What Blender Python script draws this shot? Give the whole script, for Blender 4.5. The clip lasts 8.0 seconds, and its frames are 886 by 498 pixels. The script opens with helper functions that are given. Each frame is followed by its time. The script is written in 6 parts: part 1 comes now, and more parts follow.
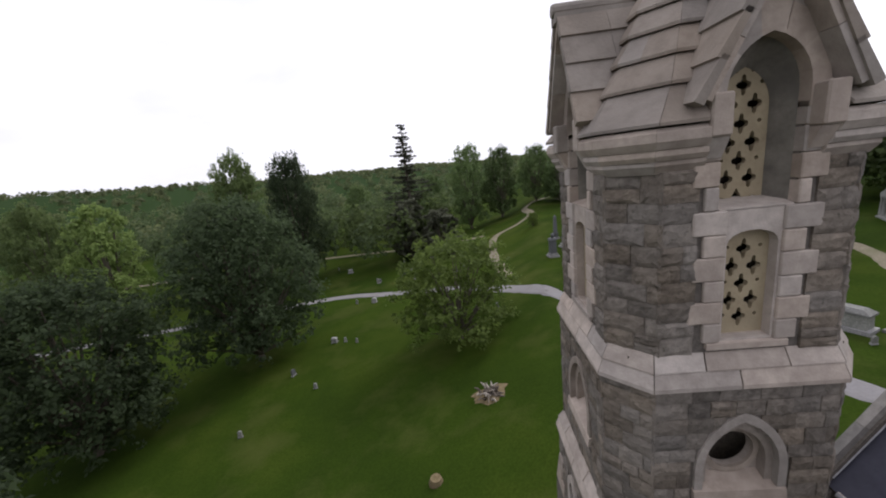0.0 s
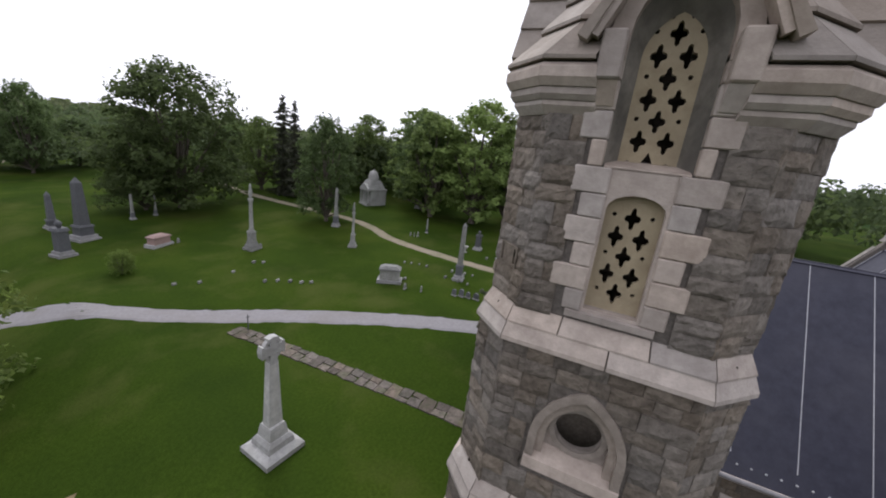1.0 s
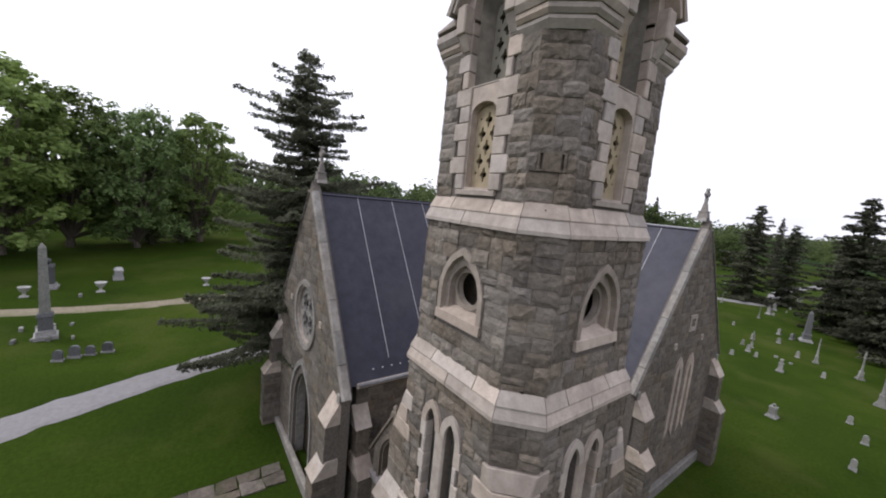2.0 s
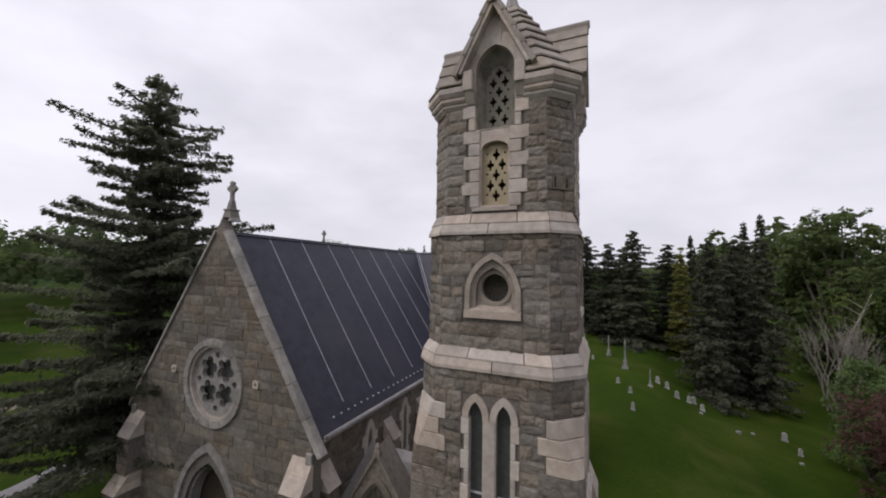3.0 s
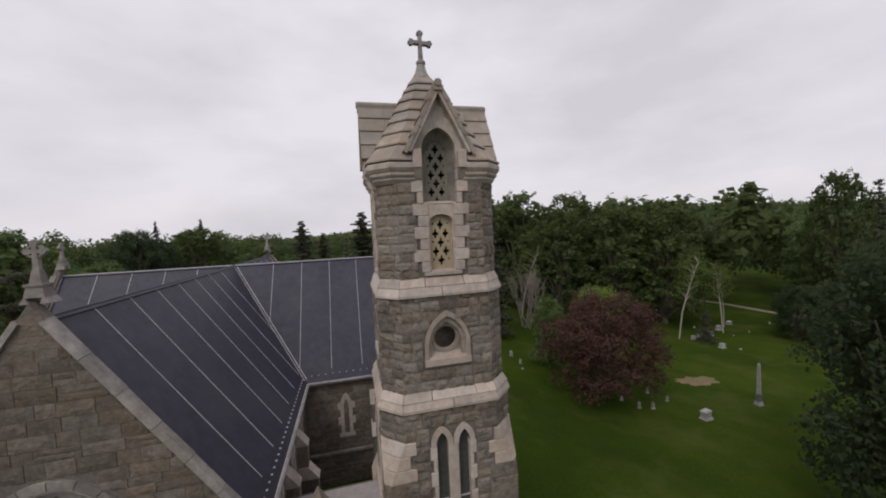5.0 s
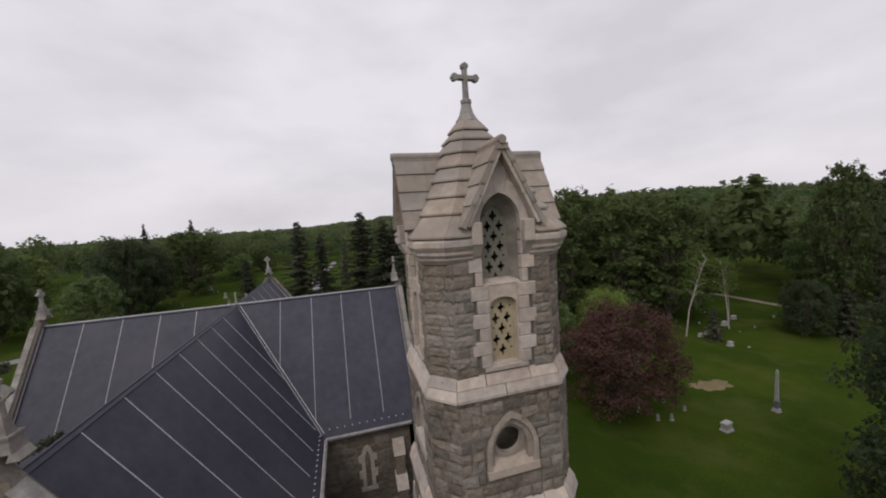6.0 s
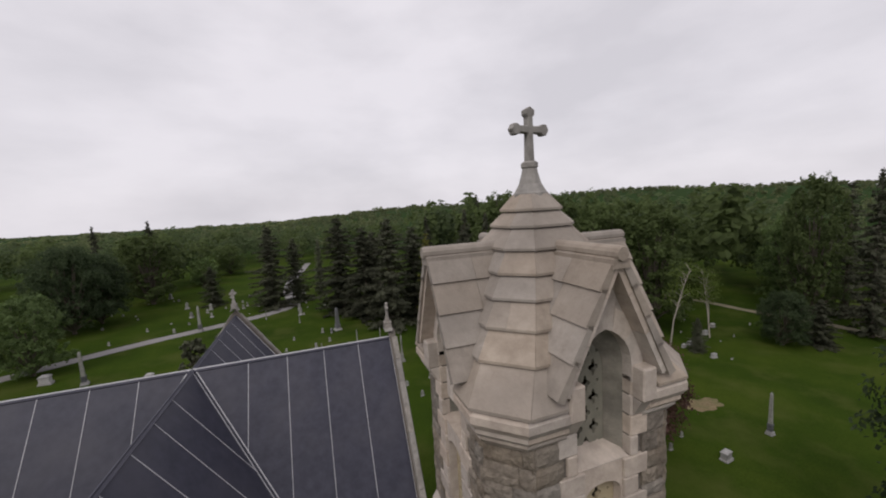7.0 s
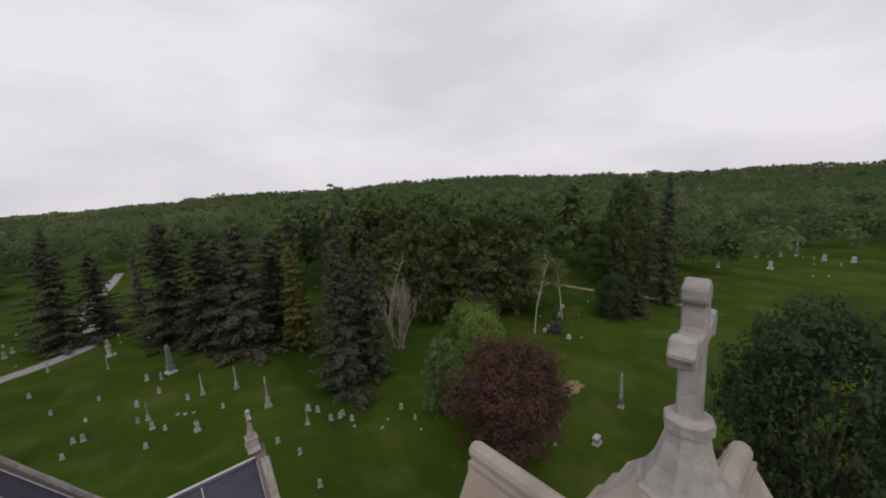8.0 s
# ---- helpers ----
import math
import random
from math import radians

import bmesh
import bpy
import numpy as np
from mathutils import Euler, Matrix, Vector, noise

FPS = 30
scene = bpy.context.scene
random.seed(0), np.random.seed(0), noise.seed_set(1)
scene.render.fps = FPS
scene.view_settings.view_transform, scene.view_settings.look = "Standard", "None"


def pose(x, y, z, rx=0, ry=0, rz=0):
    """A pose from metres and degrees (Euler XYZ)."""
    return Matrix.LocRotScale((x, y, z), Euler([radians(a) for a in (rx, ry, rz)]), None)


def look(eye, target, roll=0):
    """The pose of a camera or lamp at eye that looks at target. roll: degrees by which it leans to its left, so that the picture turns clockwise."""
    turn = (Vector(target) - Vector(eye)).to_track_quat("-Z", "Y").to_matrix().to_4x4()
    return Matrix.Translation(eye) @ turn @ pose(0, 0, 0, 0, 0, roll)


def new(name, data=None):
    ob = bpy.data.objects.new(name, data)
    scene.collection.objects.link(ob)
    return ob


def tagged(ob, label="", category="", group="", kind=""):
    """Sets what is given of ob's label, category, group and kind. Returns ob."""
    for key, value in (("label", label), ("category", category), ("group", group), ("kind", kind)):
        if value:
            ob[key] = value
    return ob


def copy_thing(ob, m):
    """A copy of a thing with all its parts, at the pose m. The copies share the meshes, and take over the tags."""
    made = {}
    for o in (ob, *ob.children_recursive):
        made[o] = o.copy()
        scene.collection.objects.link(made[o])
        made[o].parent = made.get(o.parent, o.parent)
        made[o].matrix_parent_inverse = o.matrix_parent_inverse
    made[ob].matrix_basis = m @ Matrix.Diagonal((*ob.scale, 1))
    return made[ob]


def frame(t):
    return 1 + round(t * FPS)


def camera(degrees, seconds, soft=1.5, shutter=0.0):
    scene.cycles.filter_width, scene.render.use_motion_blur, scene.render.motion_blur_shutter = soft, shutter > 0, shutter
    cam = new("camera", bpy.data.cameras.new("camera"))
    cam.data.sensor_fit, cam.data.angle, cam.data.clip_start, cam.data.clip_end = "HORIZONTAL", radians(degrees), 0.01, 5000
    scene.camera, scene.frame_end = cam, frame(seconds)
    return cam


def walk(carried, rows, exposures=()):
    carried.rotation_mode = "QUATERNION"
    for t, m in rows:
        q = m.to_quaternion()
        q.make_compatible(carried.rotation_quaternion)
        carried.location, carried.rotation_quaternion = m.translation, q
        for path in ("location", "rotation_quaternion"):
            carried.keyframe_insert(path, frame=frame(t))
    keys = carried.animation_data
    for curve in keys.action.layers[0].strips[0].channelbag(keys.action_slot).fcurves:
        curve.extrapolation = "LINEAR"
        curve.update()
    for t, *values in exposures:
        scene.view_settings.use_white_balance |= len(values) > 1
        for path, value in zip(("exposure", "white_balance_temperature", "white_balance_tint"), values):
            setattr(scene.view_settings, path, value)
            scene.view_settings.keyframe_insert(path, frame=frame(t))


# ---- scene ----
# ---- camera and its walk ----
cam = camera(101.55, 8.0, soft=1.95)
walk(cam, [
    (0, pose(3.43, 6.08, 13.78, 76.85, 6.38, -177.00)),
    (0.5, pose(5.07, 2.75, 13.31, 72.29, 0.51, -214.37)),
    (1, pose(6.10, -0.28, 12.88, 74.27, -6.42, -244.57)),
    (1.5, pose(5.89, -3.29, 11.83, 77.91, -6.38, -276.15)),
    (2, pose(4.78, -5.71, 10.87, 82.58, -5.54, -306.06)),
    (2.2, pose(4.40, -6.48, 10.51, 85.41, -7.75, -312.18)),
    (3.3, pose(1.24, -9.91, 9.68, 92.82, 1.55, -343.78)),
    (3.5, pose(0.75, -10.30, 9.86, 91.43, 1.37, -347.50)),
    (4, pose(-0.47, -10.98, 10.25, 90.79, 0.95, -357.40)),
    (4.2, pose(-0.84, -10.98, 10.70, 88.22, 0.65, -360.67)),
    (4.5, pose(-1.50, -11.03, 11.14, 87.37, 0.13, -367.04)),
    (5, pose(-2.28, -10.59, 12.22, 86.79, 2.64, -374.42)),
    (5.2, pose(-2.49, -10.40, 12.60, 86.93, 3.64, -374.18)),
    (6.3, pose(-3.38, -7.61, 15.02, 84.12, 3.64, -376.99)),
    (6.5, pose(-3.51, -7.06, 15.41, 84.09, 3.51, -378.10)),
    (7, pose(-3.39, -5.20, 16.42, 83.75, 3.22, -379.57)),
    (7.5, pose(-3.11, -3.17, 17.51, 82.98, 2.48, -386.81)),
    (8, pose(-2.42, -0.59, 18.57, 80.31, 3.13, -400.91)),
], [(0, 0.45, 6300, 10), (1, 0.66, 6200, 10), (2, 0.68, 6200, 10), (3.5, -0.03, 6450, 11), (4.3, 0.02, 6550, 11), (5.2, 0.03, 6600, 11), (8, 0.06, 6600, 10)])

# ---- sky and sun: overcast, brightest towards the south-west ----
SUN_ELEV, SUN_AZ = radians(48), radians(222)
world = bpy.data.worlds.new("overcast_sky")
scene.world = world
world.use_nodes = True
wn, wl = world.node_tree.nodes, world.node_tree.links
wn.clear()
w_out = wn.new("ShaderNodeOutputWorld")
w_bg = wn.new("ShaderNodeBackground")
w_sky = wn.new("ShaderNodeTexSky")
w_sky.sky_type = "NISHITA"
w_sky.sun_disc = False
w_sky.sun_elevation, w_sky.sun_rotation = SUN_ELEV, SUN_AZ
w_sky.dust_density = 4.0
w_dim = wn.new("ShaderNodeVectorMath")
w_dim.operation = "SCALE"
w_dim.inputs["Scale"].default_value = 0.09
wl.new(w_sky.outputs[0], w_dim.inputs[0])
w_co = wn.new("ShaderNodeTexCoord")
w_map = wn.new("ShaderNodeMapping")
w_map.inputs["Scale"].default_value = (1.0, 1.0, 2.4)
wl.new(w_co.outputs["Generated"], w_map.inputs[0])
w_noise = wn.new("ShaderNodeTexNoise")
w_noise.inputs["Scale"].default_value = 2.3
w_noise.inputs["Detail"].default_value = 6.0
w_noise.inputs["Roughness"].default_value = 0.5
wl.new(w_map.outputs[0], w_noise.inputs["Vector"])
w_ramp = wn.new("ShaderNodeValToRGB")
w_ramp.color_ramp.elements[0].position, w_ramp.color_ramp.elements[0].color = 0.32, (0.535, 0.522, 0.566, 1)
w_ramp.color_ramp.elements[1].position, w_ramp.color_ramp.elements[1].color = 0.60, (0.668, 0.648, 0.696, 1)
wl.new(w_noise.outputs["Fac"], w_ramp.inputs[0])
# the veil of cloud is brighter towards the hidden sun
w_dot = wn.new("ShaderNodeVectorMath")
w_dot.operation = "DOT_PRODUCT"
w_dot.inputs[1].default_value = (math.sin(SUN_AZ) * 0.94, math.cos(SUN_AZ) * 0.94, 0.34)
wl.new(w_co.outputs["Generated"], w_dot.inputs[0])
w_rng = wn.new("ShaderNodeMapRange")
w_rng.inputs["From Min"].default_value, w_rng.inputs["From Max"].default_value = -0.2, 0.95
w_rng.inputs["To Min"].default_value, w_rng.inputs["To Max"].default_value = 1.22, 1.46
wl.new(w_dot.outputs["Value"], w_rng.inputs["Value"])
w_veil = wn.new("ShaderNodeVectorMath")
w_veil.operation = "SCALE"
wl.new(w_ramp.outputs[0], w_veil.inputs[0])
wl.new(w_rng.outputs[0], w_veil.inputs["Scale"])
w_mix = wn.new("ShaderNodeMix")
w_mix.data_type = "RGBA"
w_mix.inputs["Factor"].default_value = 0.93
wl.new(w_dim.outputs[0], w_mix.inputs["A"])
wl.new(w_veil.outputs[0], w_mix.inputs["B"])
wl.new(w_mix.outputs["Result"], w_bg.inputs["Color"])
wl.new(w_bg.outputs[0], w_out.inputs[0])

sun_data = bpy.data.lights.new("sun", "SUN")
sun_data.energy, sun_data.angle, sun_data.color = 1.1, radians(22), (1.0, 0.96, 0.9)
sun = new("sun", sun_data)
sun_from = Vector((math.sin(SUN_AZ) * math.cos(SUN_ELEV), math.cos(SUN_AZ) * math.cos(SUN_ELEV), math.sin(SUN_ELEV)))
sun.matrix_world = look(sun_from * 60, (0, 0, 0))


# ---- materials ----
def material(name, dark, light, scale=6.0, rough=0.85, bump=0.3, bump_scale=None, stain=None, stain_scale=0.6, stain_amount=0.5,
             vary=0.0, island=False, metal=0.0, spots=None):
    """Two tones broken by fine noise, stained by broad noise; vary: how far one piece differs from the next."""
    m = bpy.data.materials.new(name)
    m.use_nodes = True
    n, l = m.node_tree.nodes, m.node_tree.links
    b = n["Principled BSDF"]
    b.inputs["Roughness"].default_value, b.inputs["Metallic"].default_value = rough, metal
    b.inputs["Specular IOR Level"].default_value = 0.3
    geo = n.new("ShaderNodeNewGeometry")
    fine = n.new("ShaderNodeTexNoise")
    fine.inputs["Scale"].default_value, fine.inputs["Detail"].default_value, fine.inputs["Roughness"].default_value = scale, 8.0, 0.65
    l.new(geo.outputs["Position"], fine.inputs["Vector"])
    ramp = n.new("ShaderNodeValToRGB")
    ramp.color_ramp.elements[0].position, ramp.color_ramp.elements[0].color = 0.33, (*dark, 1)
    ramp.color_ramp.elements[1].position, ramp.color_ramp.elements[1].color = 0.67, (*light, 1)
    l.new(fine.outputs["Fac"], ramp.inputs[0])
    col = ramp.outputs[0]
    if stain:
        broad = n.new("ShaderNodeTexNoise")
        broad.inputs["Scale"].default_value, broad.inputs["Detail"].default_value = stain_scale, 5.0
        l.new(geo.outputs["Position"], broad.inputs["Vector"])
        sr = n.new("ShaderNodeMapRange")
        sr.inputs["From Min"].default_value, sr.inputs["From Max"].default_value = 0.45, 0.68
        sr.inputs["To Max"].default_value = stain_amount
        l.new(broad.outputs["Fac"], sr.inputs["Value"])
        mx = n.new("ShaderNodeMix")
        mx.data_type = "RGBA"
        l.new(sr.outputs[0], mx.inputs["Factor"])
        l.new(col, mx.inputs["A"])
        mx.inputs["B"].default_value = (*stain, 1)
        col = mx.outputs["Result"]
    if spots:
        vor = n.new("ShaderNodeTexNoise")
        vor.inputs["Scale"].default_value, vor.inputs["Detail"].default_value = scale * 3.1, 3.0
        l.new(geo.outputs["Position"], vor.inputs["Vector"])
        pr = n.new("ShaderNodeMapRange")
        pr.inputs["From Min"].default_value, pr.inputs["From Max"].default_value = 0.6, 0.72
        pr.inputs["To Max"].default_value = 0.7
        l.new(vor.outputs["Fac"], pr.inputs["Value"])
        mp = n.new("ShaderNodeMix")
        mp.data_type = "RGBA"
        l.new(pr.outputs[0], mp.inputs["Factor"])
        l.new(col, mp.inputs["A"])
        mp.inputs["B"].default_value = (*spots, 1)
        col = mp.outputs["Result"]
    if vary:
        if island:
            src = geo.outputs["Random Per Island"]
        else:
            src = n.new("ShaderNodeObjectInfo").outputs["Random"]
        hsv = n.new("ShaderNodeHueSaturation")
        vr = n.new("ShaderNodeMapRange")
        vr.inputs["To Min"].default_value, vr.inputs["To Max"].default_value = 1.0 - vary, 1.0 + vary
        l.new(src, vr.inputs["Value"])
        l.new(vr.outputs[0], hsv.inputs["Value"])
        wob = n.new("ShaderNodeMath")
        wob.operation = "MULTIPLY_ADD"
        wob.inputs[1].default_value, wob.inputs[2].default_value = 7.31, 0.0
        l.new(src, wob.inputs[0])
        fr = n.new("ShaderNodeMath")
        fr.operation = "FRACT"
        l.new(wob.outputs[0], fr.inputs[0])
        sr2 = n.new("ShaderNodeMapRange")
        sr2.inputs["To Min"].default_value, sr2.inputs["To Max"].default_value = 0.75, 1.2
        l.new(fr.outputs[0], sr2.inputs["Value"])
        l.new(sr2.outputs[0], hsv.inputs["Saturation"])
        l.new(col, hsv.inputs["Color"])
        col = hsv.outputs[0]
    l.new(col, b.inputs["Base Color"])
    if bump:
        bn = n.new("ShaderNodeTexNoise")
        bn.inputs["Scale"].default_value, bn.inputs["Detail"].default_value = bump_scale or scale * 2, 8.0
        l.new(geo.outputs["Position"], bn.inputs["Vector"])
        bp = n.new("ShaderNodeBump")
        bp.inputs["Strength"].default_value, bp.inputs["Distance"].default_value = bump, 0.03
        l.new(bn.outputs["Fac"], bp.inputs["Height"])
        l.new(bp.outputs[0], b.inputs["Normal"])
    return m


def foliage(name, dark, light, through_light=0.6, patch=0.5):
    """Leaves: the shade changes from leaf to leaf and over the crown; some light passes through."""
    m = bpy.data.materials.new(name)
    m.use_nodes = True
    n, l = m.node_tree.nodes, m.node_tree.links
    b = n["Principled BSDF"]
    b.inputs["Roughness"].default_value = 0.65
    b.inputs["Specular IOR Level"].default_value = 0.2
    geo = n.new("ShaderNodeNewGeometry")
    info = n.new("ShaderNodeObjectInfo")
    broad = n.new("ShaderNodeTexNoise")
    broad.inputs["Scale"].default_value = patch
    l.new(geo.outputs["Position"], broad.inputs["Vector"])
    add = n.new("ShaderNodeMath")
    add.operation = "MULTIPLY_ADD"
    add.inputs[1].default_value = 0.45
    l.new(geo.outputs["Random Per Island"], add.inputs[0])
    l.new(broad.outputs["Fac"], add.inputs[2])
    ramp = n.new("ShaderNodeValToRGB")
    ramp.color_ramp.elements[0].position, ramp.color_ramp.elements[0].color = 0.4, (*dark, 1)
    ramp.color_ramp.elements[1].position, ramp.color_ramp.elements[1].color = 1.0, (*light, 1)
    l.new(add.outputs[0], ramp.inputs[0])
    hsv = n.new("ShaderNodeHueSaturation")
    vr = n.new("ShaderNodeMapRange")
    vr.inputs["To Min"].default_value, vr.inputs["To Max"].default_value = 0.75, 1.3
    l.new(info.outputs["Random"], vr.inputs["Value"])
    l.new(vr.outputs[0], hsv.inputs["Value"])
    l.new(ramp.outputs[0], hsv.inputs["Color"])
    l.new(hsv.outputs[0], b.inputs["Base Color"])
    tr = n.new("ShaderNodeBsdfTranslucent")
    l.new(hsv.outputs[0], tr.inputs["Color"])
    ms = n.new("ShaderNodeMixShader")
    ms.inputs[0].default_value = through_light
    l.new(b.outputs[0], ms.inputs[1])
    l.new(tr.outputs[0], ms.inputs[2])
    l.new(ms.outputs[0], n["Material Output"].inputs[0])
    return m


rubble = material("rough_grey_stone", (0.106, 0.088, 0.071), (0.220, 0.187, 0.152), 7, 0.92, 0.9, 14, (0.255, 0.23, 0.20), 0.8, 0.5, vary=0.2, spots=(0.075, 0.072, 0.055))
rubble_joined = material("rough_grey_stonework", (0.100, 0.083, 0.067), (0.212, 0.180, 0.147), 7, 0.92, 0.9, 14, (0.24, 0.215, 0.185), 0.8, 0.5, vary=0.27, island=True, spots=(0.075, 0.07, 0.056))
gable_stone = material("brown_grey_stonework", (0.088, 0.076, 0.062), (0.176, 0.152, 0.125), 6, 0.92, 0.7, 16, (0.140, 0.106, 0.076), 0.9, 0.55, vary=0.24, island=True, spots=(0.225, 0.205, 0.18))
mortar = material("grey_mortar", (0.10, 0.088, 0.077), (0.17, 0.15, 0.132), 14, 0.95, 0.4)
ashlar = material("pale_dressed_stone", (0.345, 0.292, 0.25), (0.495, 0.426, 0.368), 5, 0.85, 0.25, 30, (0.25, 0.21, 0.18), 1.3, 0.45, vary=0.16)
coping_stone = material("weathered_coping_stone", (0.18, 0.165, 0.15), (0.31, 0.29, 0.265), 5, 0.88, 0.35, 25, (0.14, 0.13, 0.12), 1.1, 0.6, vary=0.15)
roof_stone = material("buff_roof_stone", (0.225, 0.19, 0.158), (0.335, 0.29, 0.245), 4, 0.85, 0.25, 26, (0.16, 0.137, 0.118), 1.0, 0.5, vary=0.1)
panel_stone = material("ochre_pierced_panel", (0.30, 0.245, 0.16), (0.43, 0.36, 0.24), 4, 0.8, 0.2, 30, (0.2, 0.17, 0.12), 2.0, 0.4)
# weathered, greyed version of the ochre panel, with recess shade in its colour
panel_grey = material("shaded_weathered_panel", (0.16, 0.155, 0.125), (0.25, 0.235, 0.19), 4, 0.8, 0.2, 30, (0.11, 0.11, 0.09), 2.0, 0.5)
lead = material("dark_seamed_roofing", (0.028, 0.029, 0.044), (0.046, 0.046, 0.066), 3, 0.58, 0.12, 40, (0.062, 0.06, 0.075), 0.5, 0.5)
seam_metal = material("pale_seam_metal", (0.38, 0.38, 0.40), (0.55, 0.55, 0.57), 12, 0.5, 0.1)
slate = material("grey_slab_roofing", (0.16, 0.155, 0.16), (0.27, 0.26, 0.265), 5, 0.7, 0.2, 20, (0.12, 0.12, 0.125), 1.2, 0.5, vary=0.15)
# leaded glass; base colour lifted to grey in place of reflected sky
dark_glass = material("reflection_grey_leaded_glass", (0.060, 0.064, 0.060), (0.095, 0.100, 0.092), 9, 0.3, 0.1)
vest_roof = material("plain_pale_slab_roofing", (0.24, 0.22, 0.215), (0.34, 0.315, 0.31), 4, 0.8, 0.2, 20, (0.19, 0.175, 0.17), 0.8, 0.5)
# for the belfry reveals: soot, with the recess's shade put into the tone
sooty_shaded_stone = material("soot_and_shade_stone", (0.13, 0.12, 0.10), (0.25, 0.23, 0.195), 4, 0.9, 0.3, 24, (0.085, 0.08, 0.07), 1.6, 0.7)
dull_stone = material("weathered_dressed_stone", (0.255, 0.220, 0.188), (0.385, 0.335, 0.290), 5, 0.88, 0.3, 28, (0.18, 0.155, 0.132), 1.3, 0.55, vary=0.16)
porch_stone = material("brown_dressed_stone", (0.165, 0.140, 0.115), (0.265, 0.230, 0.192), 6, 0.88, 0.4, 22, (0.13, 0.108, 0.088), 1.1, 0.5, vary=0.15)
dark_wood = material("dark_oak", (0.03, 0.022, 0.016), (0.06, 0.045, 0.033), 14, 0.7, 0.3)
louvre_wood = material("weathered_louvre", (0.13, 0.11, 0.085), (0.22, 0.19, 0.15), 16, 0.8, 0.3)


# ---- helpers for building ----
def obj_of(name, bm, mat, parent=None, label="", smooth=False):
    me = bpy.data.meshes.new(name)
    bm.normal_update()
    bm.to_mesh(me)
    bm.free()
    if mat:
        me.materials.append(mat)
    if smooth:
        me.polygons.foreach_set("use_smooth", [True] * len(me.polygons))
    ob = new(name, me)
    if parent:
        ob.parent = parent
    if label:
        tagged(ob, label)
    return ob


def part(name, bm, mat, parent, label="", smooth=False):
    return obj_of(name, bm, mat, parent, label, smooth)


def share(name, source, parent, m, label=""):
    """One more object on the mesh of source."""
    ob = new(name, source.data)
    ob.parent = parent
    ob.matrix_basis = m
    if label:
        tagged(ob, label)
    return ob


def from_arrays(name, verts, faces, mat, parent=None, label=""):
    me = bpy.data.meshes.new(name)
    me.from_pydata(verts, [], faces)
    if mat:
        me.materials.append(mat)
    ob = new(name, me)
    if parent:
        ob.parent = parent
    if label:
        tagged(ob, label)
    return ob


def thing(name, label, category, group="", kind="", at=(0, 0, 0)):
    ob = new(name)
    ob.empty_display_size = 0.3
    ob.location = at
    return tagged(ob, label, category, group, kind)


def hexa(bm, pts):
    """A solid from eight corners: four below, four above, in the same order."""
    v = [bm.verts.new(p) for p in pts]
    for f in ((3, 2, 1, 0), (4, 5, 6, 7), (0, 1, 5, 4), (1, 2, 6, 5), (2, 3, 7, 6), (3, 0, 4, 7)):
        bm.faces.new([v[i] for i in f])


def box(bm, x0, x1, y0, y1, z0, z1, bevel=0.0):
    hexa(bm, [(x0, y0, z0), (x1, y0, z0), (x1, y1, z0), (x0, y1, z0), (x0, y0, z1), (x1, y0, z1), (x1, y1, z1), (x0, y1, z1)])
    if bevel:
        bmesh.ops.bevel(bm, geom=bm.edges[:], offset=bevel, segments=1, affect="EDGES")


def prism(bm, loop_a, loop_b):
    """A solid between two loops of as many points."""
    a, b = [bm.verts.new(p) for p in loop_a], [bm.verts.new(p) for p in loop_b]
    n = len(a)
    bm.faces.new(a[::-1]), bm.faces.new(b)
    for i in range(n):
        bm.faces.new((a[i], a[(i + 1) % n], b[(i + 1) % n], b[i]))


def plate(outer, holes, y_front, y_back):
    """An upright plate in x and z with openings through it."""
    bm = bmesh.new()
    edges = []
    for loop in [outer] + list(holes):
        vs = [bm.verts.new((x, y_front, z)) for x, z in loop]
        edges += [bm.edges.new((vs[i], vs[(i + 1) % len(vs)])) for i in range(len(vs))]
    bmesh.ops.triangle_fill(bm, use_beauty=True, use_dissolve=False, edges=edges)
    faces = bm.faces[:]
    r = bmesh.ops.extrude_face_region(bm, geom=faces)
    bmesh.ops.translate(bm, vec=(0, y_back - y_front, 0), verts=[e for e in r["geom"] if isinstance(e, bmesh.types.BMVert)])
    bmesh.ops.recalc_face_normals(bm, faces=bm.faces[:])
    return bm


def arch(half, z0, spring, apex, n=8, cx=0.0):
    """A pointed arch opening, from its left foot round to its right foot."""
    rise = apex - spring
    rad = (half * half + rise * rise) / (2 * half)
    top = math.atan2(rise, rad - half)
    pts = [(cx - half, z0)]
    for i in range(n + 1):
        a = top * i / n
        pts.append((cx - half + rad - rad * math.cos(a), spring + rad * math.sin(a)))
    for i in range(n - 1, -1, -1):
        a = top * i / n
        pts.append((cx + half - rad + rad * math.cos(a), spring + rad * math.sin(a)))
    pts.append((cx + half, z0))
    return pts[::-1]


def circle(r, cx, cz, n=20):
    return [(cx + r * math.cos(2 * math.pi * i / n), cz + r * math.sin(2 * math.pi * i / n)) for i in range(n)]


def foil(r, cx, cz, lobes=4, n=24, deep=0.5, turn=0.0):
    out = []
    for i in range(n):
        a = 2 * math.pi * i / n
        k = abs(math.cos(lobes * (a - turn) / 2))
        out.append((cx + r * (deep + (1 - deep) * k) * math.cos(a), cz + r * (deep + (1 - deep) * k) * math.sin(a)))
    return out


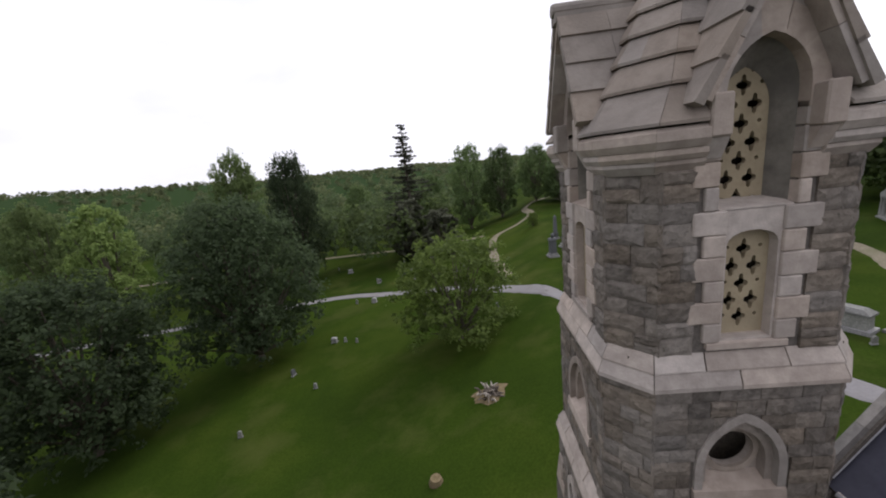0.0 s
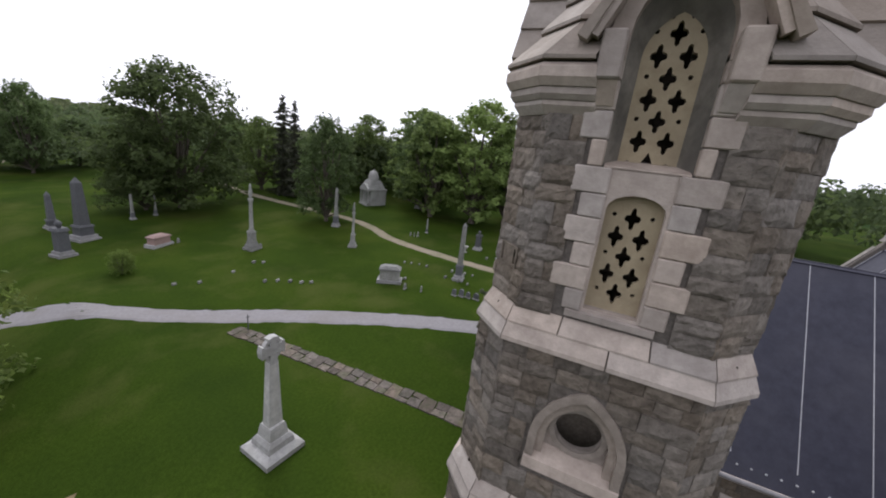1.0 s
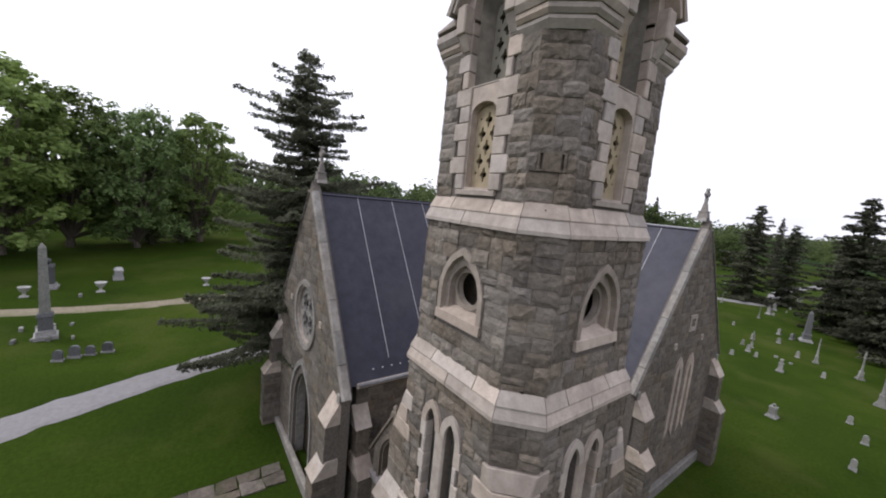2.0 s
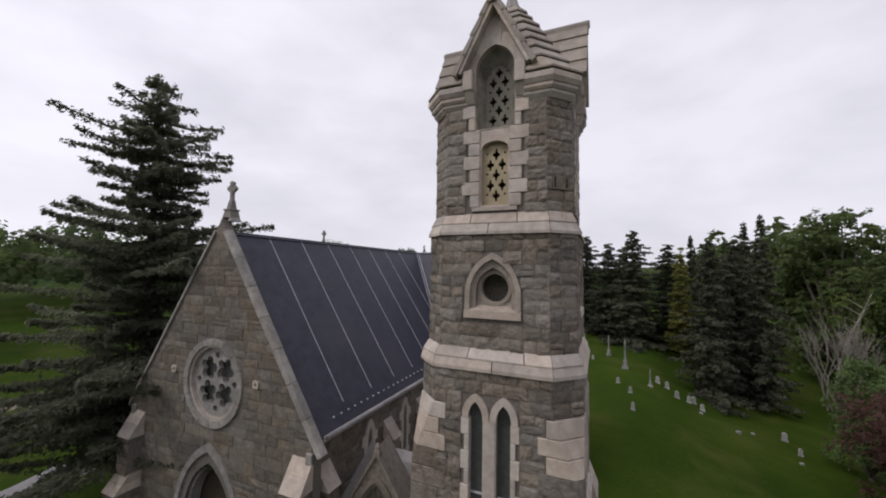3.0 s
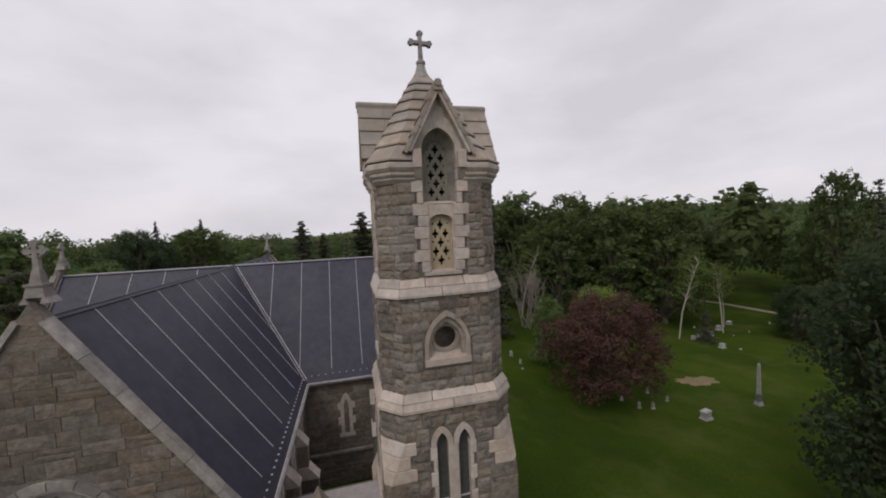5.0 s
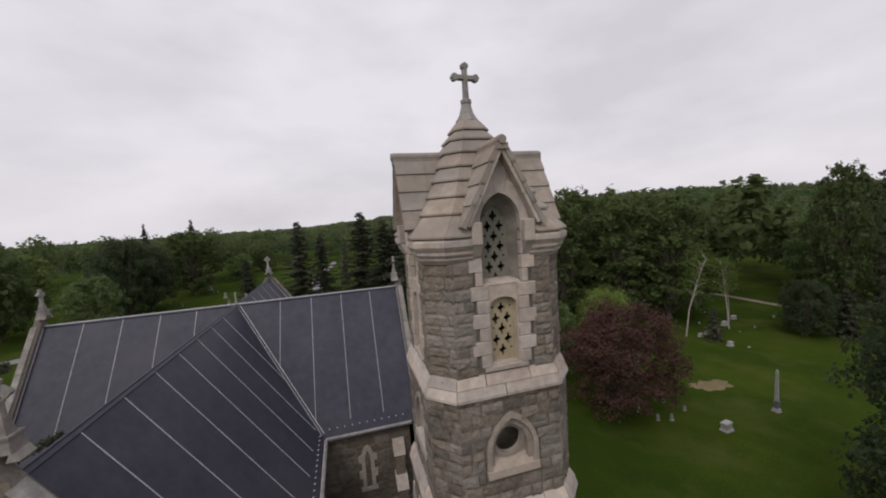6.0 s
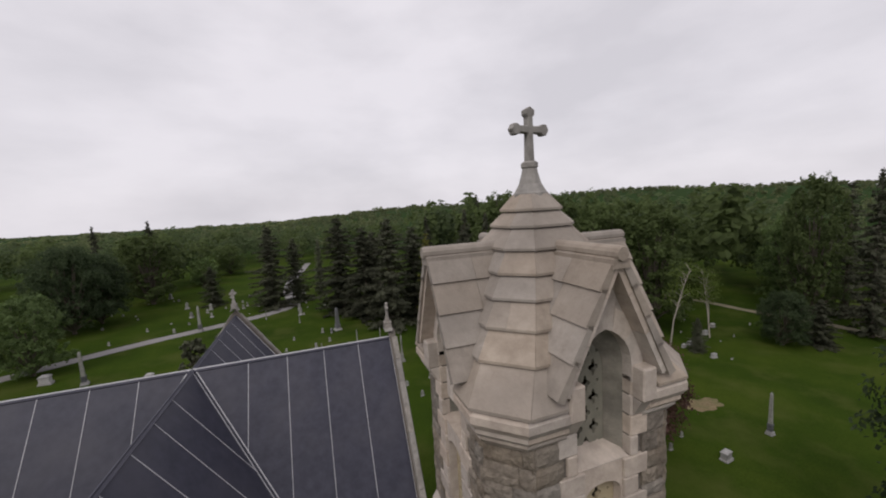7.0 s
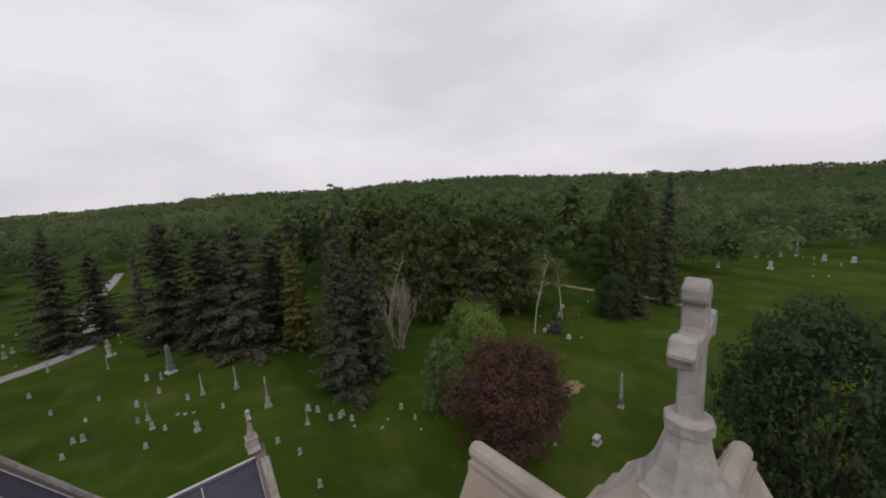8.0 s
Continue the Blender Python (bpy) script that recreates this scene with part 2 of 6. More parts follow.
def tube(bm, pts, radii, seg=8):
    """A bent, tapered rod through the points."""
    rings = []
    for i, p in enumerate(pts):
        p = Vector(p)
        d = (Vector(pts[min(i + 1, len(pts) - 1)]) - Vector(pts[max(i - 1, 0)])).normalized()
        u = d.orthogonal().normalized() if abs(d.z) < 0.9 else Vector((1, 0, 0)).cross(d).normalized()
        w = d.cross(u)
        rings.append([bm.verts.new(p + (u * math.cos(2 * math.pi * k / seg) + w * math.sin(2 * math.pi * k / seg)) * radii[i]) for k in range(seg)])
    for a, b in zip(rings, rings[1:]):
        for k in range(seg):
            bm.faces.new((a[k], a[(k + 1) % seg], b[(k + 1) % seg], b[k]))
    bm.faces.new(rings[0][::-1]), bm.faces.new(rings[-1])


def lathe(bm, profile, cx=0, cy=0, seg=12):
    rings = [[bm.verts.new((cx + r * math.cos(2 * math.pi * k / seg), cy + r * math.sin(2 * math.pi * k / seg), z)) for k in range(seg)] for r, z in profile]
    for a, b in zip(rings, rings[1:]):
        for k in range(seg):
            bm.faces.new((a[k], a[(k + 1) % seg], b[(k + 1) % seg], b[k]))
    bm.faces.new(rings[0][::-1]), bm.faces.new(rings[-1])


def block_stack(bm, steps, cx=0, cy=0):
    """Square blocks, tapered, one on another: half width below, half width above, from z, to z (and depth ratio)."""
    for a, b, z0, z1, *k in steps:
        k = k[0] if k else 1.0
        hexa(bm, [(cx - a, cy - a * k, z0), (cx + a, cy - a * k, z0), (cx + a, cy + a * k, z0), (cx - a, cy + a * k, z0),
                  (cx - b, cy - b * k, z1), (cx + b, cy - b * k, z1), (cx + b, cy + b * k, z1), (cx - b, cy + b * k, z1)])


# rock-faced stones: unit blocks with a broken front (-y)
def stone_shape(rng, nx=5, nz=4):
    """A rough-faced block with an uneven outline and a broken face, one unit wide and high."""
    v, f = [], []
    tilt_x, tilt_z = rng.uniform(-0.25, 0.25), rng.uniform(-0.3, 0.2)
    for j in range(nz + 1):
        for i in range(nx + 1):
            edge = i in (0, nx) or j in (0, nz)
            x, z = i / nx - 0.5, j / nz - 0.5
            if edge:
                x *= rng.uniform(0.985, 1.0)
                z *= rng.uniform(0.975, 1.0)
            else:
                x += rng.uniform(-0.07, 0.07)
                z += rng.uniform(-0.08, 0.08)
            y = -(rng.uniform(0.40, 0.66) if edge else rng.uniform(0.72, 1.0)) * (1 + tilt_x * x + tilt_z * z)
            v.append((x, y, z))
    idx = lambda i, j: j * (nx + 1) + i
    for j in range(nz):
        for i in range(nx):
            f.append((idx(i, j), idx(i + 1, j), idx(i + 1, j + 1), idx(i, j + 1)))
    ring = [idx(i, 0) for i in range(nx)] + [idx(nx, j) for j in range(nz)] + [idx(i, nz) for i in range(nx, 0, -1)] + [idx(0, j) for j in range(nz, 0, -1)]
    base = len(v)
    for k in ring:
        v.append((v[k][0], 0.0, v[k][2]))
    n = len(ring)
    for k in range(n):
        f.append((ring[(k + 1) % n], ring[k], base + k, base + (k + 1) % n))
    return v, f


stone_rng = random.Random(7)
STONES = [stone_shape(stone_rng) for _ in range(18)]
STONES_LOW = [stone_shape(stone_rng, 4, 3) for _ in range(16)]
stone_meshes = []
for sv, sf in STONES:
    me = bpy.data.meshes.new("stone")
    me.from_pydata(sv, [], sf)
    me.materials.append(rubble)
    stone_meshes.append(me)


def courses(x0, x1, z0, z1, rng, clear=(), tall=(0.17, 0.27), wide=(0.26, 0.62), slope=None):
    """Places (x, z, width, height) of squared rubble in courses; clear: boxes left open; slope: x range at a height."""
    out = []
    z = z0
    while z < z1 - 0.06:
        h = min(rng.uniform(*tall), z1 - z)
        if z1 - z - h < 0.1:
            h = z1 - z
        a, b = (x0, x1) if slope is None else slope(z + h * 0.5)
        spans = [(a, b)]
        for cx0, cx1, cz0, cz1 in clear:
            if z + h * 0.55 > cz0 and z + h * 0.45 < cz1:
                cut = []
                for s0, s1 in spans:
                    if cx0 > s0:
                        cut.append((s0, min(s1, cx0)))
                    if cx1 < s1:
                        cut.append((max(s0, cx1), s1))
                spans = [s for s in cut if s[1] - s[0] > 0.04]
        for s0, s1 in spans:
            x = s0
            while x < s1 - 0.02:
                w = min(rng.uniform(*wide), s1 - x)
                if s1 - x - w < 0.14:
                    w = s1 - x
                if rng.random() < 0.07 and h > 0.24 and w > 0.3:
                    out.append((x + w / 2, z + h * 0.25, w, h * 0.5))
                    out.append((x + w / 2, z + h * 0.75, w, h * 0.5))
                else:
                    out.append((x + w / 2, z + h / 2, w, h))
                x += w
        z += h
    return out


def stonework(name, jobs, mat, parent, rng, depth=(0.028, 0.072), gap=0.004, label=""):
    """Many stones joined: jobs are (matrix, places)."""
    verts, faces = [], []
    for m, places in jobs:
        m = np.array(m)
        for x, z, w, h in places:
            sv, sf = STONES_LOW[rng.randrange(len(STONES_LOW))]
            a = np.array(sv) * ((w - gap) * rng.choice((-1, 1)), rng.uniform(*depth), h - gap) + (x, 0.0, z)
            a = a @ m[:3, :3].T + m[:3, 3]
            k = len(verts)
            verts.extend(map(tuple, a))
            faces.extend(tuple(k + i for i in f) for f in sf)
    ob = from_arrays(name, verts, faces, mat, parent, label)
    ob["kind"] = "stuff"
    return ob


def stones_apart(jobs, parent, rng, depth=(0.04, 0.075), gap=0.002):
    """The same, each stone an object of its own."""
    for m, places in jobs:
        for x, z, w, h in places:
            ob = new("stone", stone_meshes[rng.randrange(len(stone_meshes))])
            ob.parent = parent
            ob.matrix_basis = m @ Matrix.LocRotScale((x, 0, z), None, (w - gap, rng.uniform(*depth), h - gap))


def turn(k):
    return Matrix.Rotation(radians(90 * k), 4, "Z")


# ---- the ground's height ----
HILLS = ((-180, 8), (-160, 9), (-130, 2), (-100, -8), (-65, -10), (-45, -8), (-30, -13), (-15, -9), (-3, -1), (11, 19), (22, 22), (38, 34), (52, 28), (66, 22), (80, 16), (100, 10), (125, 32), (142, 26), (160, 16), (180, 8))


def hill(az):
    """How high the land stands far off, by bearing."""
    d = math.degrees(az)
    for (a, p), (b, q) in zip(HILLS, HILLS[1:]):
        if a <= d <= b:
            t = (d - a) / (b - a)
            t = t * t * (3 - 2 * t)
            return p + (q - p) * t + 2.5 * math.sin(az * 9) + 1.5 * math.sin(az * 23 + 1)
    return -24


def terrain(x, y):
    u = max(0.0, 0.9 * x - 0.15 * y - 1.0)
    z = -7 * (1 - math.exp(-u / 15))
    if x < -8:
        z += 0.05 * (-8 - max(x, -60))
    r = math.hypot(x, y)
    if r > 110:
        s = min(1.0, (r - 110) / 700)
        s = s * s * (3 - 2 * s)
        z = z * (1 - s) + hill(math.atan2(x, y)) * s
    return z


# ================= the bell tower =================
tower = thing("bell_tower", "grey rubble bell tower with pale dressed stone bands and stone spirelet", "tower")
rng = random.Random(11)


def oct_corner(i, h, c):
    k = h - c
    return ((-k, -h), (k, -h), (h, -k), (h, k), (k, h), (-k, h), (-h, k), (-h, -k))[i % 8]


def oct_block(bm, side, s0, s1, profile):
    """A block that lies along one side of the octagon; profile: (half width, z, corner cut)."""
    a, b = [], []
    for h, z, c in profile:
        p, q = Vector(oct_corner(side, h, c)), Vector(oct_corner(side + 1, h, c))
        u, w = p.lerp(q, s0), p.lerp(q, s1)
        a.append((u.x, u.y, z)), b.append((w.x, w.y, z))
    prism(bm, a, b)


def oct_ring(name, profile, parent, mat, face_splits, label="", gap=0.004, sides=range(8), bevel=0.008):
    for s in sides:
        cuts = face_splits if s % 2 == 0 else [0, 1]
        if s % 2 == 0 and s % 4 == 2:
            cuts = [1 - c for c in reversed(cuts)]
        for c0, c1 in zip(cuts, cuts[1:]):
            bm = bmesh.new()
            oct_block(bm, s, c0 + gap, c1 - gap, profile)
            bmesh.ops.recalc_face_normals(bm, faces=bm.faces[:])
            part(name, bm, mat, parent, label)


def ring_profile(pts, a0, c0):
    return [(h, z, c0 + 0.586 * (h - a0)) for h, z in pts]


# lower, middle and belfry walls (a: half width, c: corner cut)
A_BASE, A_LAN, A_MID, A_BEL = 1.95, 1.76, 1.655, 1.56
C_LAN, C_MID, C_BEL = 0.53, 0.49, 0.47

# base stage: four walls between clasping corner piers with pale weathered caps, under a thin band
A_WALL = 1.80
for k in range(4):
    bm = bmesh.new()
    box(bm, -A_WALL, A_WALL - 0.4, -A_WALL, -A_WALL + 0.4, -2.5, 4.57)
    ob = part("base_wall", bm, mortar, tower)
    ob.matrix_basis = turn(k)
    bm = bmesh.new()
    box(bm, 1.2, A_BASE, -A_BASE, -1.2, -2.5, 4.02)
    ob = part("corner_pier", bm, mortar, tower)
    ob.matrix_basis = turn(k)
    for f0, f1 in ((0.0, 0.49), (0.5, 1.0)):
        bm = bmesh.new()
        lo, hi = 2.02 + (1.80 - 2.02) * f0, 2.02 + (1.80 - 2.02) * f1
        za, zb = 4.0 + 0.66 * f0, 4.0 + 0.66 * f1
        prism(bm, [(1.14, -lo, za), (lo, -lo, za), (lo, -1.14, za), (1.14, -1.14, za)], [(1.14, -hi, zb), (hi, -hi, zb), (hi, -1.14, zb), (1.14, -1.14, zb)])
        bmesh.ops.recalc_face_normals(bm, faces=bm.faces[:])
        ob = part("pier_cap", bm, ashlar, tower)
        ob.matrix_basis = turn(k)
    bm = bmesh.new()
    box(bm, -1.13, 1.13, -A_WALL - 0.09, -A_WALL + 0.3, 4.55, 4.66, 0.025)
    ob = part("sill_band", bm, ashlar, tower)
    ob.matrix_basis = turn(k)
jobs = []
for k in range(4):
    jobs.append((turn(k) @ Matrix.Translation((0, -A_WALL, 0)), courses(-1.18, 1.18, -1.5, 4.54, rng, tall=(0.18, 0.28), wide=(0.3, 0.65))))
    jobs.append((turn(k) @ Matrix.Translation((1.575, -A_BASE, 0)), courses(-0.375, 0.375, -1.5, 4.0, rng, tall=(0.2, 0.32), wide=(0.3, 0.6))))
    jobs.append((turn(k) @ Matrix.Translation((-1.575, -A_BASE, 0)), courses(-0.375, 0.375, -1.5, 4.0, rng, tall=(0.2, 0.32), wide=(0.3, 0.6))))
stonework("stonework", jobs, rubble_joined, tower, rng)

# lancet stage
lan_holes = [arch(0.15, 4.95, 6.68, 6.99, 6, cx) for cx in (-0.3, 0.3)]
k0 = A_LAN - C_LAN
bm = plate([(-k0, 4.6), (k0, 4.6), (k0, 7.86), (-k0, 7.86)], lan_holes, -A_LAN, -A_LAN + 0.35)
lan_face = part("lancet_wall", bm, mortar, tower)
for k in range(1, 4):
    share("lancet_wall", lan_face, tower, turn(k))
for k in range(4):
    bm = bmesh.new()
    oct_block(bm, 2 * k + 1, 0, 1, ring_profile([(A_LAN, 4.6), (A_LAN, 7.86), (A_LAN - 0.3, 7.86), (A_LAN - 0.3, 4.6)], A_LAN, C_LAN))
    bmesh.ops.recalc_face_normals(bm, faces=bm.faces[:])
    part("corner_wall", bm, mortar, tower)


def side_frame(i, a, c):
    """The pose of a wall side: x along it, y into the wall, its middle at the origin."""
    p, q = Vector(oct_corner(i, a, c)), Vector(oct_corner(i + 1, a, c))
    m = (p + q) / 2
    return Matrix.Translation((m.x, m.y, 0)) @ Matrix.Rotation(math.atan2(q.y - p.y, q.x - p.x), 4, "Z"), (q - p).length / 2


jobs = []
for i in range(8):
    m, half = side_frame(i, A_LAN, C_LAN)
    if i % 2 == 0:
        clear = [(-0.62, 0.62, 4.6, 7.15), (-1.4, -half + 0.12, 5.84, 6.88), (half - 0.12, 1.4, 5.84, 6.88)]
        jobs.append((m, courses(-half - 0.03, half + 0.03, 4.67, 7.65, rng, clear, wide=(0.22, 0.5))))
    else:
        jobs.append((m, courses(-half - 0.03, half + 0.03, 6.9, 7.65, rng)))
stonework("stonework", jobs, rubble_joined, tower, rng)
# dressed surround of the paired lancets
for k in range(4):
    for cx in (-0.3, 0.3):
        outer, inner = arch(0.29, 6.64, 6.70, 7.17, 8, cx), arch(0.155, 6.63, 6.68, 7.0, 8, cx)
        loop = outer + inner[::-1]
        bm = bmesh.new()
        prism(bm, [(x, -A_LAN - 0.055, z) for x, z in loop], [(x, -A_LAN + 0.14, z) for x, z in loop])
        bmesh.ops.recalc_face_normals(bm, faces=bm.faces[:])
        mould = part("hood_mould", bm, ashlar, tower)
        mould.matrix_basis = turn(k)
        bm = bmesh.new()
        box(bm, cx - 0.16, cx + 0.16, -A_LAN + 0.16, -A_LAN + 0.19, 4.93, 7.05)
        part("lancet_glass", bm, dark_glass, mould, "leaded glass, grey with sky reflection put into its colour")
        bm = bmesh.new()
        box(bm, cx - 0.15, cx + 0.15, -A_LAN + 0.1, -A_LAN + 0.14, 5.08, 5.11)
        part("glazing_bar", bm, seam_metal, mould)
    bm = bmesh.new()
    box(bm, -0.145, 0.145, -A_LAN - 0.05, -A_LAN + 0.2, 4.9, 6.66, 0.03)
    ob = part("mullion", bm, ashlar, tower)
    ob.matrix_basis = turn(k)
    bm = bmesh.new()
    box(bm, -0.56, 0.56, -A_LAN - 0.08, -A_LAN + 0.15, 4.78, 4.92, 0.03)
    ob = part("window_sill", bm, ashlar, tower)
    ob.matrix_basis = turn(k)
    for sx in (-1, 1):
        z, wide_one = 4.93, True
        for h in (0.36, 0.31, 0.37, 0.33, 0.34):
            w = 0.62 if wide_one else 0.54
            bm = bmesh.new()
            box(bm, min(sx * 0.438, sx * w), max(sx * 0.438, sx * w), -A_LAN - 0.05, -A_LAN + 0.15, z + 0.004, z + h - 0.004, 0.012)
            ob = part("jamb_stone", bm, ashlar, tower)
            ob.matrix_basis = turn(k)
            z += h
            wide_one = not wide_one
    # broach stones where the square corner turns into the chamfer, toothed into both faces
    kk = A_LAN - C_LAN
    for j, (z0, z1) in enumerate(((4.66, 5.06), (5.06, 5.45), (5.45, 5.85), (5.85, 6.19), (6.19, 6.53), (6.53, 6.87))):
        pts = []
        o = A_LAN + (0.055 if j > 2 else 0.045)
        tooth_a, tooth_b = (0.10, 0.26) if j % 2 else (0.26, 0.10)
        for zz in (z0 + 0.005, z1 - 0.005):
            e = C_LAN * min(1.0, max(0.06, (6.95 - zz) / 1.35)) - 0.001
            pts.append([(kk - tooth_a, -o, zz), (kk + e, -o, zz), (o, -kk - e, zz), (o, -kk + tooth_b, zz), (kk - 0.1, -kk + 0.1, zz)])
        bm = bmesh.new()
        prism(bm, pts[0], pts[1])
        bmesh.ops.recalc_face_normals(bm, faces=bm.faces[:])
        bmesh.ops.bevel(bm, geom=bm.edges[:], offset=0.015, segments=1, affect="EDGES")
        ob = part("broach_stone", bm, ashlar if j > 2 else rubble, tower)
        ob.matrix_basis = turn(k)

# lower string course, two tiers of dressed stone
oct_ring("string_stone", ring_profile([(1.85, 7.63), (1.85, 7.70), (1.79, 7.86), (1.4, 7.86), (1.4, 7.63)], 1.85, 0.57), tower, ashlar, [0, 0.52, 1.0])
oct_ring("string_stone", ring_profile([(1.80, 7.864), (1.80, 7.89), (1.685, 8.08), (1.4, 8.08), (1.4, 7.864)], 1.85, 0.57), tower, ashlar, [0, 0.3, 0.78, 1.0])

# middle stage with a pointed recess round an oculus in each face
k0 = A_MID - C_MID
oc_arch = arch(0.52, 8.9, 9.25, 10.0, 9)
bm = plate([(-k0, 8.0), (k0, 8.0), (k0, 10.74), (-k0, 10.74)], [oc_arch], -A_MID, -A_MID + 0.24)
mid_face = part("oculus_wall", bm, mortar, tower)
bm = plate([(-0.7, 8.6), (0.7, 8.6), (0.7, 10.2), (-0.7, 10.2)], [circle(0.30, 0, 9.36, 28)], -A_MID + 0.21, -A_MID + 0.30)
mid_back = part("oculus_plate", bm, dull_stone, tower, "pale stone plate pierced by a round opening")
loop = arch(0.61, 8.9, 9.22, 10.12, 10) + arch(0.5, 8.9, 9.25, 9.98, 10)[::-1]
bm = bmesh.new()
prism(bm, [(x, -A_MID - 0.045, z) for x, z in loop], [(x, -A_MID + 0.12, z) for x, z in loop])
bmesh.ops.recalc_face_normals(bm, faces=bm.faces[:])
mid_hood = part("oculus_hood", bm, dull_stone, tower)
loop = arch(0.5, 8.9, 9.25, 9.98, 10) + arch(0.4, 8.9, 9.25, 9.8, 10)[::-1]
bm = bmesh.new()
prism(bm, [(x, -A_MID + 0.06, z) for x, z in loop], [(x, -A_MID + 0.26, z) for x, z in loop])
bmesh.ops.recalc_face_normals(bm, faces=bm.faces[:])
mid_inner = part("oculus_moulding", bm, dull_stone, tower)
bm = plate(circle(0.385, 0, 9.36, 28), [circle(0.305, 0, 9.36, 28)], -A_MID + 0.165, -A_MID + 0.209)
mid_ring = part("oculus_ring", bm, roof_stone, tower)
bm = bmesh.new()
prism(bm, [(-0.62, -A_MID - 0.08, 8.72), (-0.62, -A_MID + 0.25, 8.72), (-0.62, -A_MID + 0.25, 9.0), (-0.62, -A_MID - 0.06, 8.88)],
      [(0.62, -A_MID - 0.08, 8.72), (0.62, -A_MID + 0.25, 8.72), (0.62, -A_MID + 0.25, 9.0), (0.62, -A_MID - 0.06, 8.88)])
bmesh.ops.recalc_face_normals(bm, faces=bm.faces[:])
mid_sill = part("oculus_sill", bm, ashlar, tower)
for k in range(1, 4):
    for nm, src in (("oculus_wall", mid_face), ("oculus_plate", mid_back), ("oculus_hood", mid_hood), ("oculus_moulding", mid_inner), ("oculus_ring", mid_ring), ("oculus_sill", mid_sill)):
        share(nm, src, tower, turn(k))
for k in range(4):
    bm = bmesh.new()
    oct_block(bm, 2 * k + 1, 0, 1, ring_profile([(A_MID, 8.0), (A_MID, 10.74), (A_MID - 0.3, 10.74), (A_MID - 0.3, 8.0)], A_MID, C_MID))
    bmesh.ops.recalc_face_normals(bm, faces=bm.faces[:])
    part("corner_wall", bm, mortar, tower)
jobs = []
for i in range(8):
    m, half = side_frame(i, A_MID, C_MID)
    clear = [(-0.66, 0.66, 8.72, 9.35), (-0.6, 0.6, 9.35, 9.6), (-0.45, 0.45, 9.6, 9.85), (-0.22, 0.22, 9.85, 10.1)] if i % 2 == 0 else []
    jobs.append((m, courses(-half - 0.03, half + 0.03, 8.06, 10.54, rng, clear, tall=(0.19, 0.28), wide=(0.24, 0.52))))
stonework("stonework", jobs, rubble_joined, tower, rng)
# unseen slabs added inside as floors to keep the stages dark
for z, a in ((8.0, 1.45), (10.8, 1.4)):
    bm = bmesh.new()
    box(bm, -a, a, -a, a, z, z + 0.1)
    part("dark_stop", bm, dark_wood, tower)

# core added inside the middle stage: stops see-through and dims the round openings
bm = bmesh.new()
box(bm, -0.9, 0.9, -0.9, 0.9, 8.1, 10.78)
part("added_core", bm, louvre_wood, tower, "plain wooden core added inside the tower to block the view through")

# upper string course
oct_ring("string_stone", ring_profile([(1.74, 10.52), (1.74, 10.58), (1.665, 10.76), (1.3, 10.76), (1.3, 10.52)], 1.74, 0.53), tower, ashlar, [0, 0.46, 1.0])
oct_ring("string_stone", ring_profile([(1.675, 10.764), (1.675, 10.785), (1.575, 10.99), (1.3, 10.99), (1.3, 10.764)], 1.74, 0.53), tower, ashlar, [0, 0.28, 0.72, 1.0])

# belfry: pierced panels in tall pointed windows under stone gables
k0 = A_BEL - C_BEL
win = arch(0.45, 12.86, 14.2, 14.78, 10)
low_light = [(-0.34, 11.12), (0.34, 11.12), (0.34, 12.7), (-0.34, 12.7)]
bm = plate([(-k0, 10.95), (k0, 10.95), (k0, 13.75), (0.66, 13.75), (0.66, 14.2), (0, 15.6), (-0.66, 14.2), (-0.66, 13.75), (-k0, 13.75)], [win, low_light], -A_BEL, -A_BEL + 0.5)
bel_face = part("belfry_wall", bm, mortar, tower)
bel_parts = [("belfry_wall", bel_face)]
for k in range(4):
    bm = bmesh.new()
    oct_block(bm, 2 * k + 1, 0, 1, ring_profile([(A_BEL, 10.95), (A_BEL, 13.8), (A_BEL - 0.3, 13.8), (A_BEL - 0.3, 10.95)], A_BEL, C_BEL))
    bmesh.ops.recalc_face_normals(bm, faces=bm.faces[:])
    part("corner_wall", bm, mortar, tower)

# pierced panels: tall four-lobed openings in a lozenge pattern, with small round holes at the edges
def tall_foil(w, h, cx, cz, n=20):
    """A four-lobed opening with pointed ends, w and h from its middle to its tips."""
    out = []
    for i in range(n):
        a = 2 * math.pi * i / n
        k = 0.42 + 0.58 * abs(math.cos(2 * a)) ** 1.3
        out.append((cx + w * k * math.cos(a), cz + h * k * math.sin(a)))
    return out


holes = []
for row in range(5):
    zz = 11.40 + 0.232 * row
    xs_ = (0,) if row % 2 == 0 else (-0.135, 0.135)
    holes += [tall_foil(0.088, 0.135, x, zz) for x in xs_]
    if row % 2 == 0:
        holes += [circle(0.026, x, zz + 0.03, 8) for x in (-0.2, 0.2)]
low_panel = plate([(-0.33, 11.14), (0.33, 11.14), (0.33, 12.46), (0.26, 12.58), (0.13, 12.64), (-0.13, 12.64), (-0.26, 12.58), (-0.33, 12.46)], holes, -1.43, -1.36)
bel_parts.append(("pierced_panel", part("pierced_panel", low_panel, panel_stone, tower, "ochre panel pierced with quatrefoils")))
holes = [[(-0.08, 12.92), (0.08, 12.92), (0, 13.08)], circle(0.026, -0.2, 12.95, 8), circle(0.026, 0.2, 12.95, 8)]
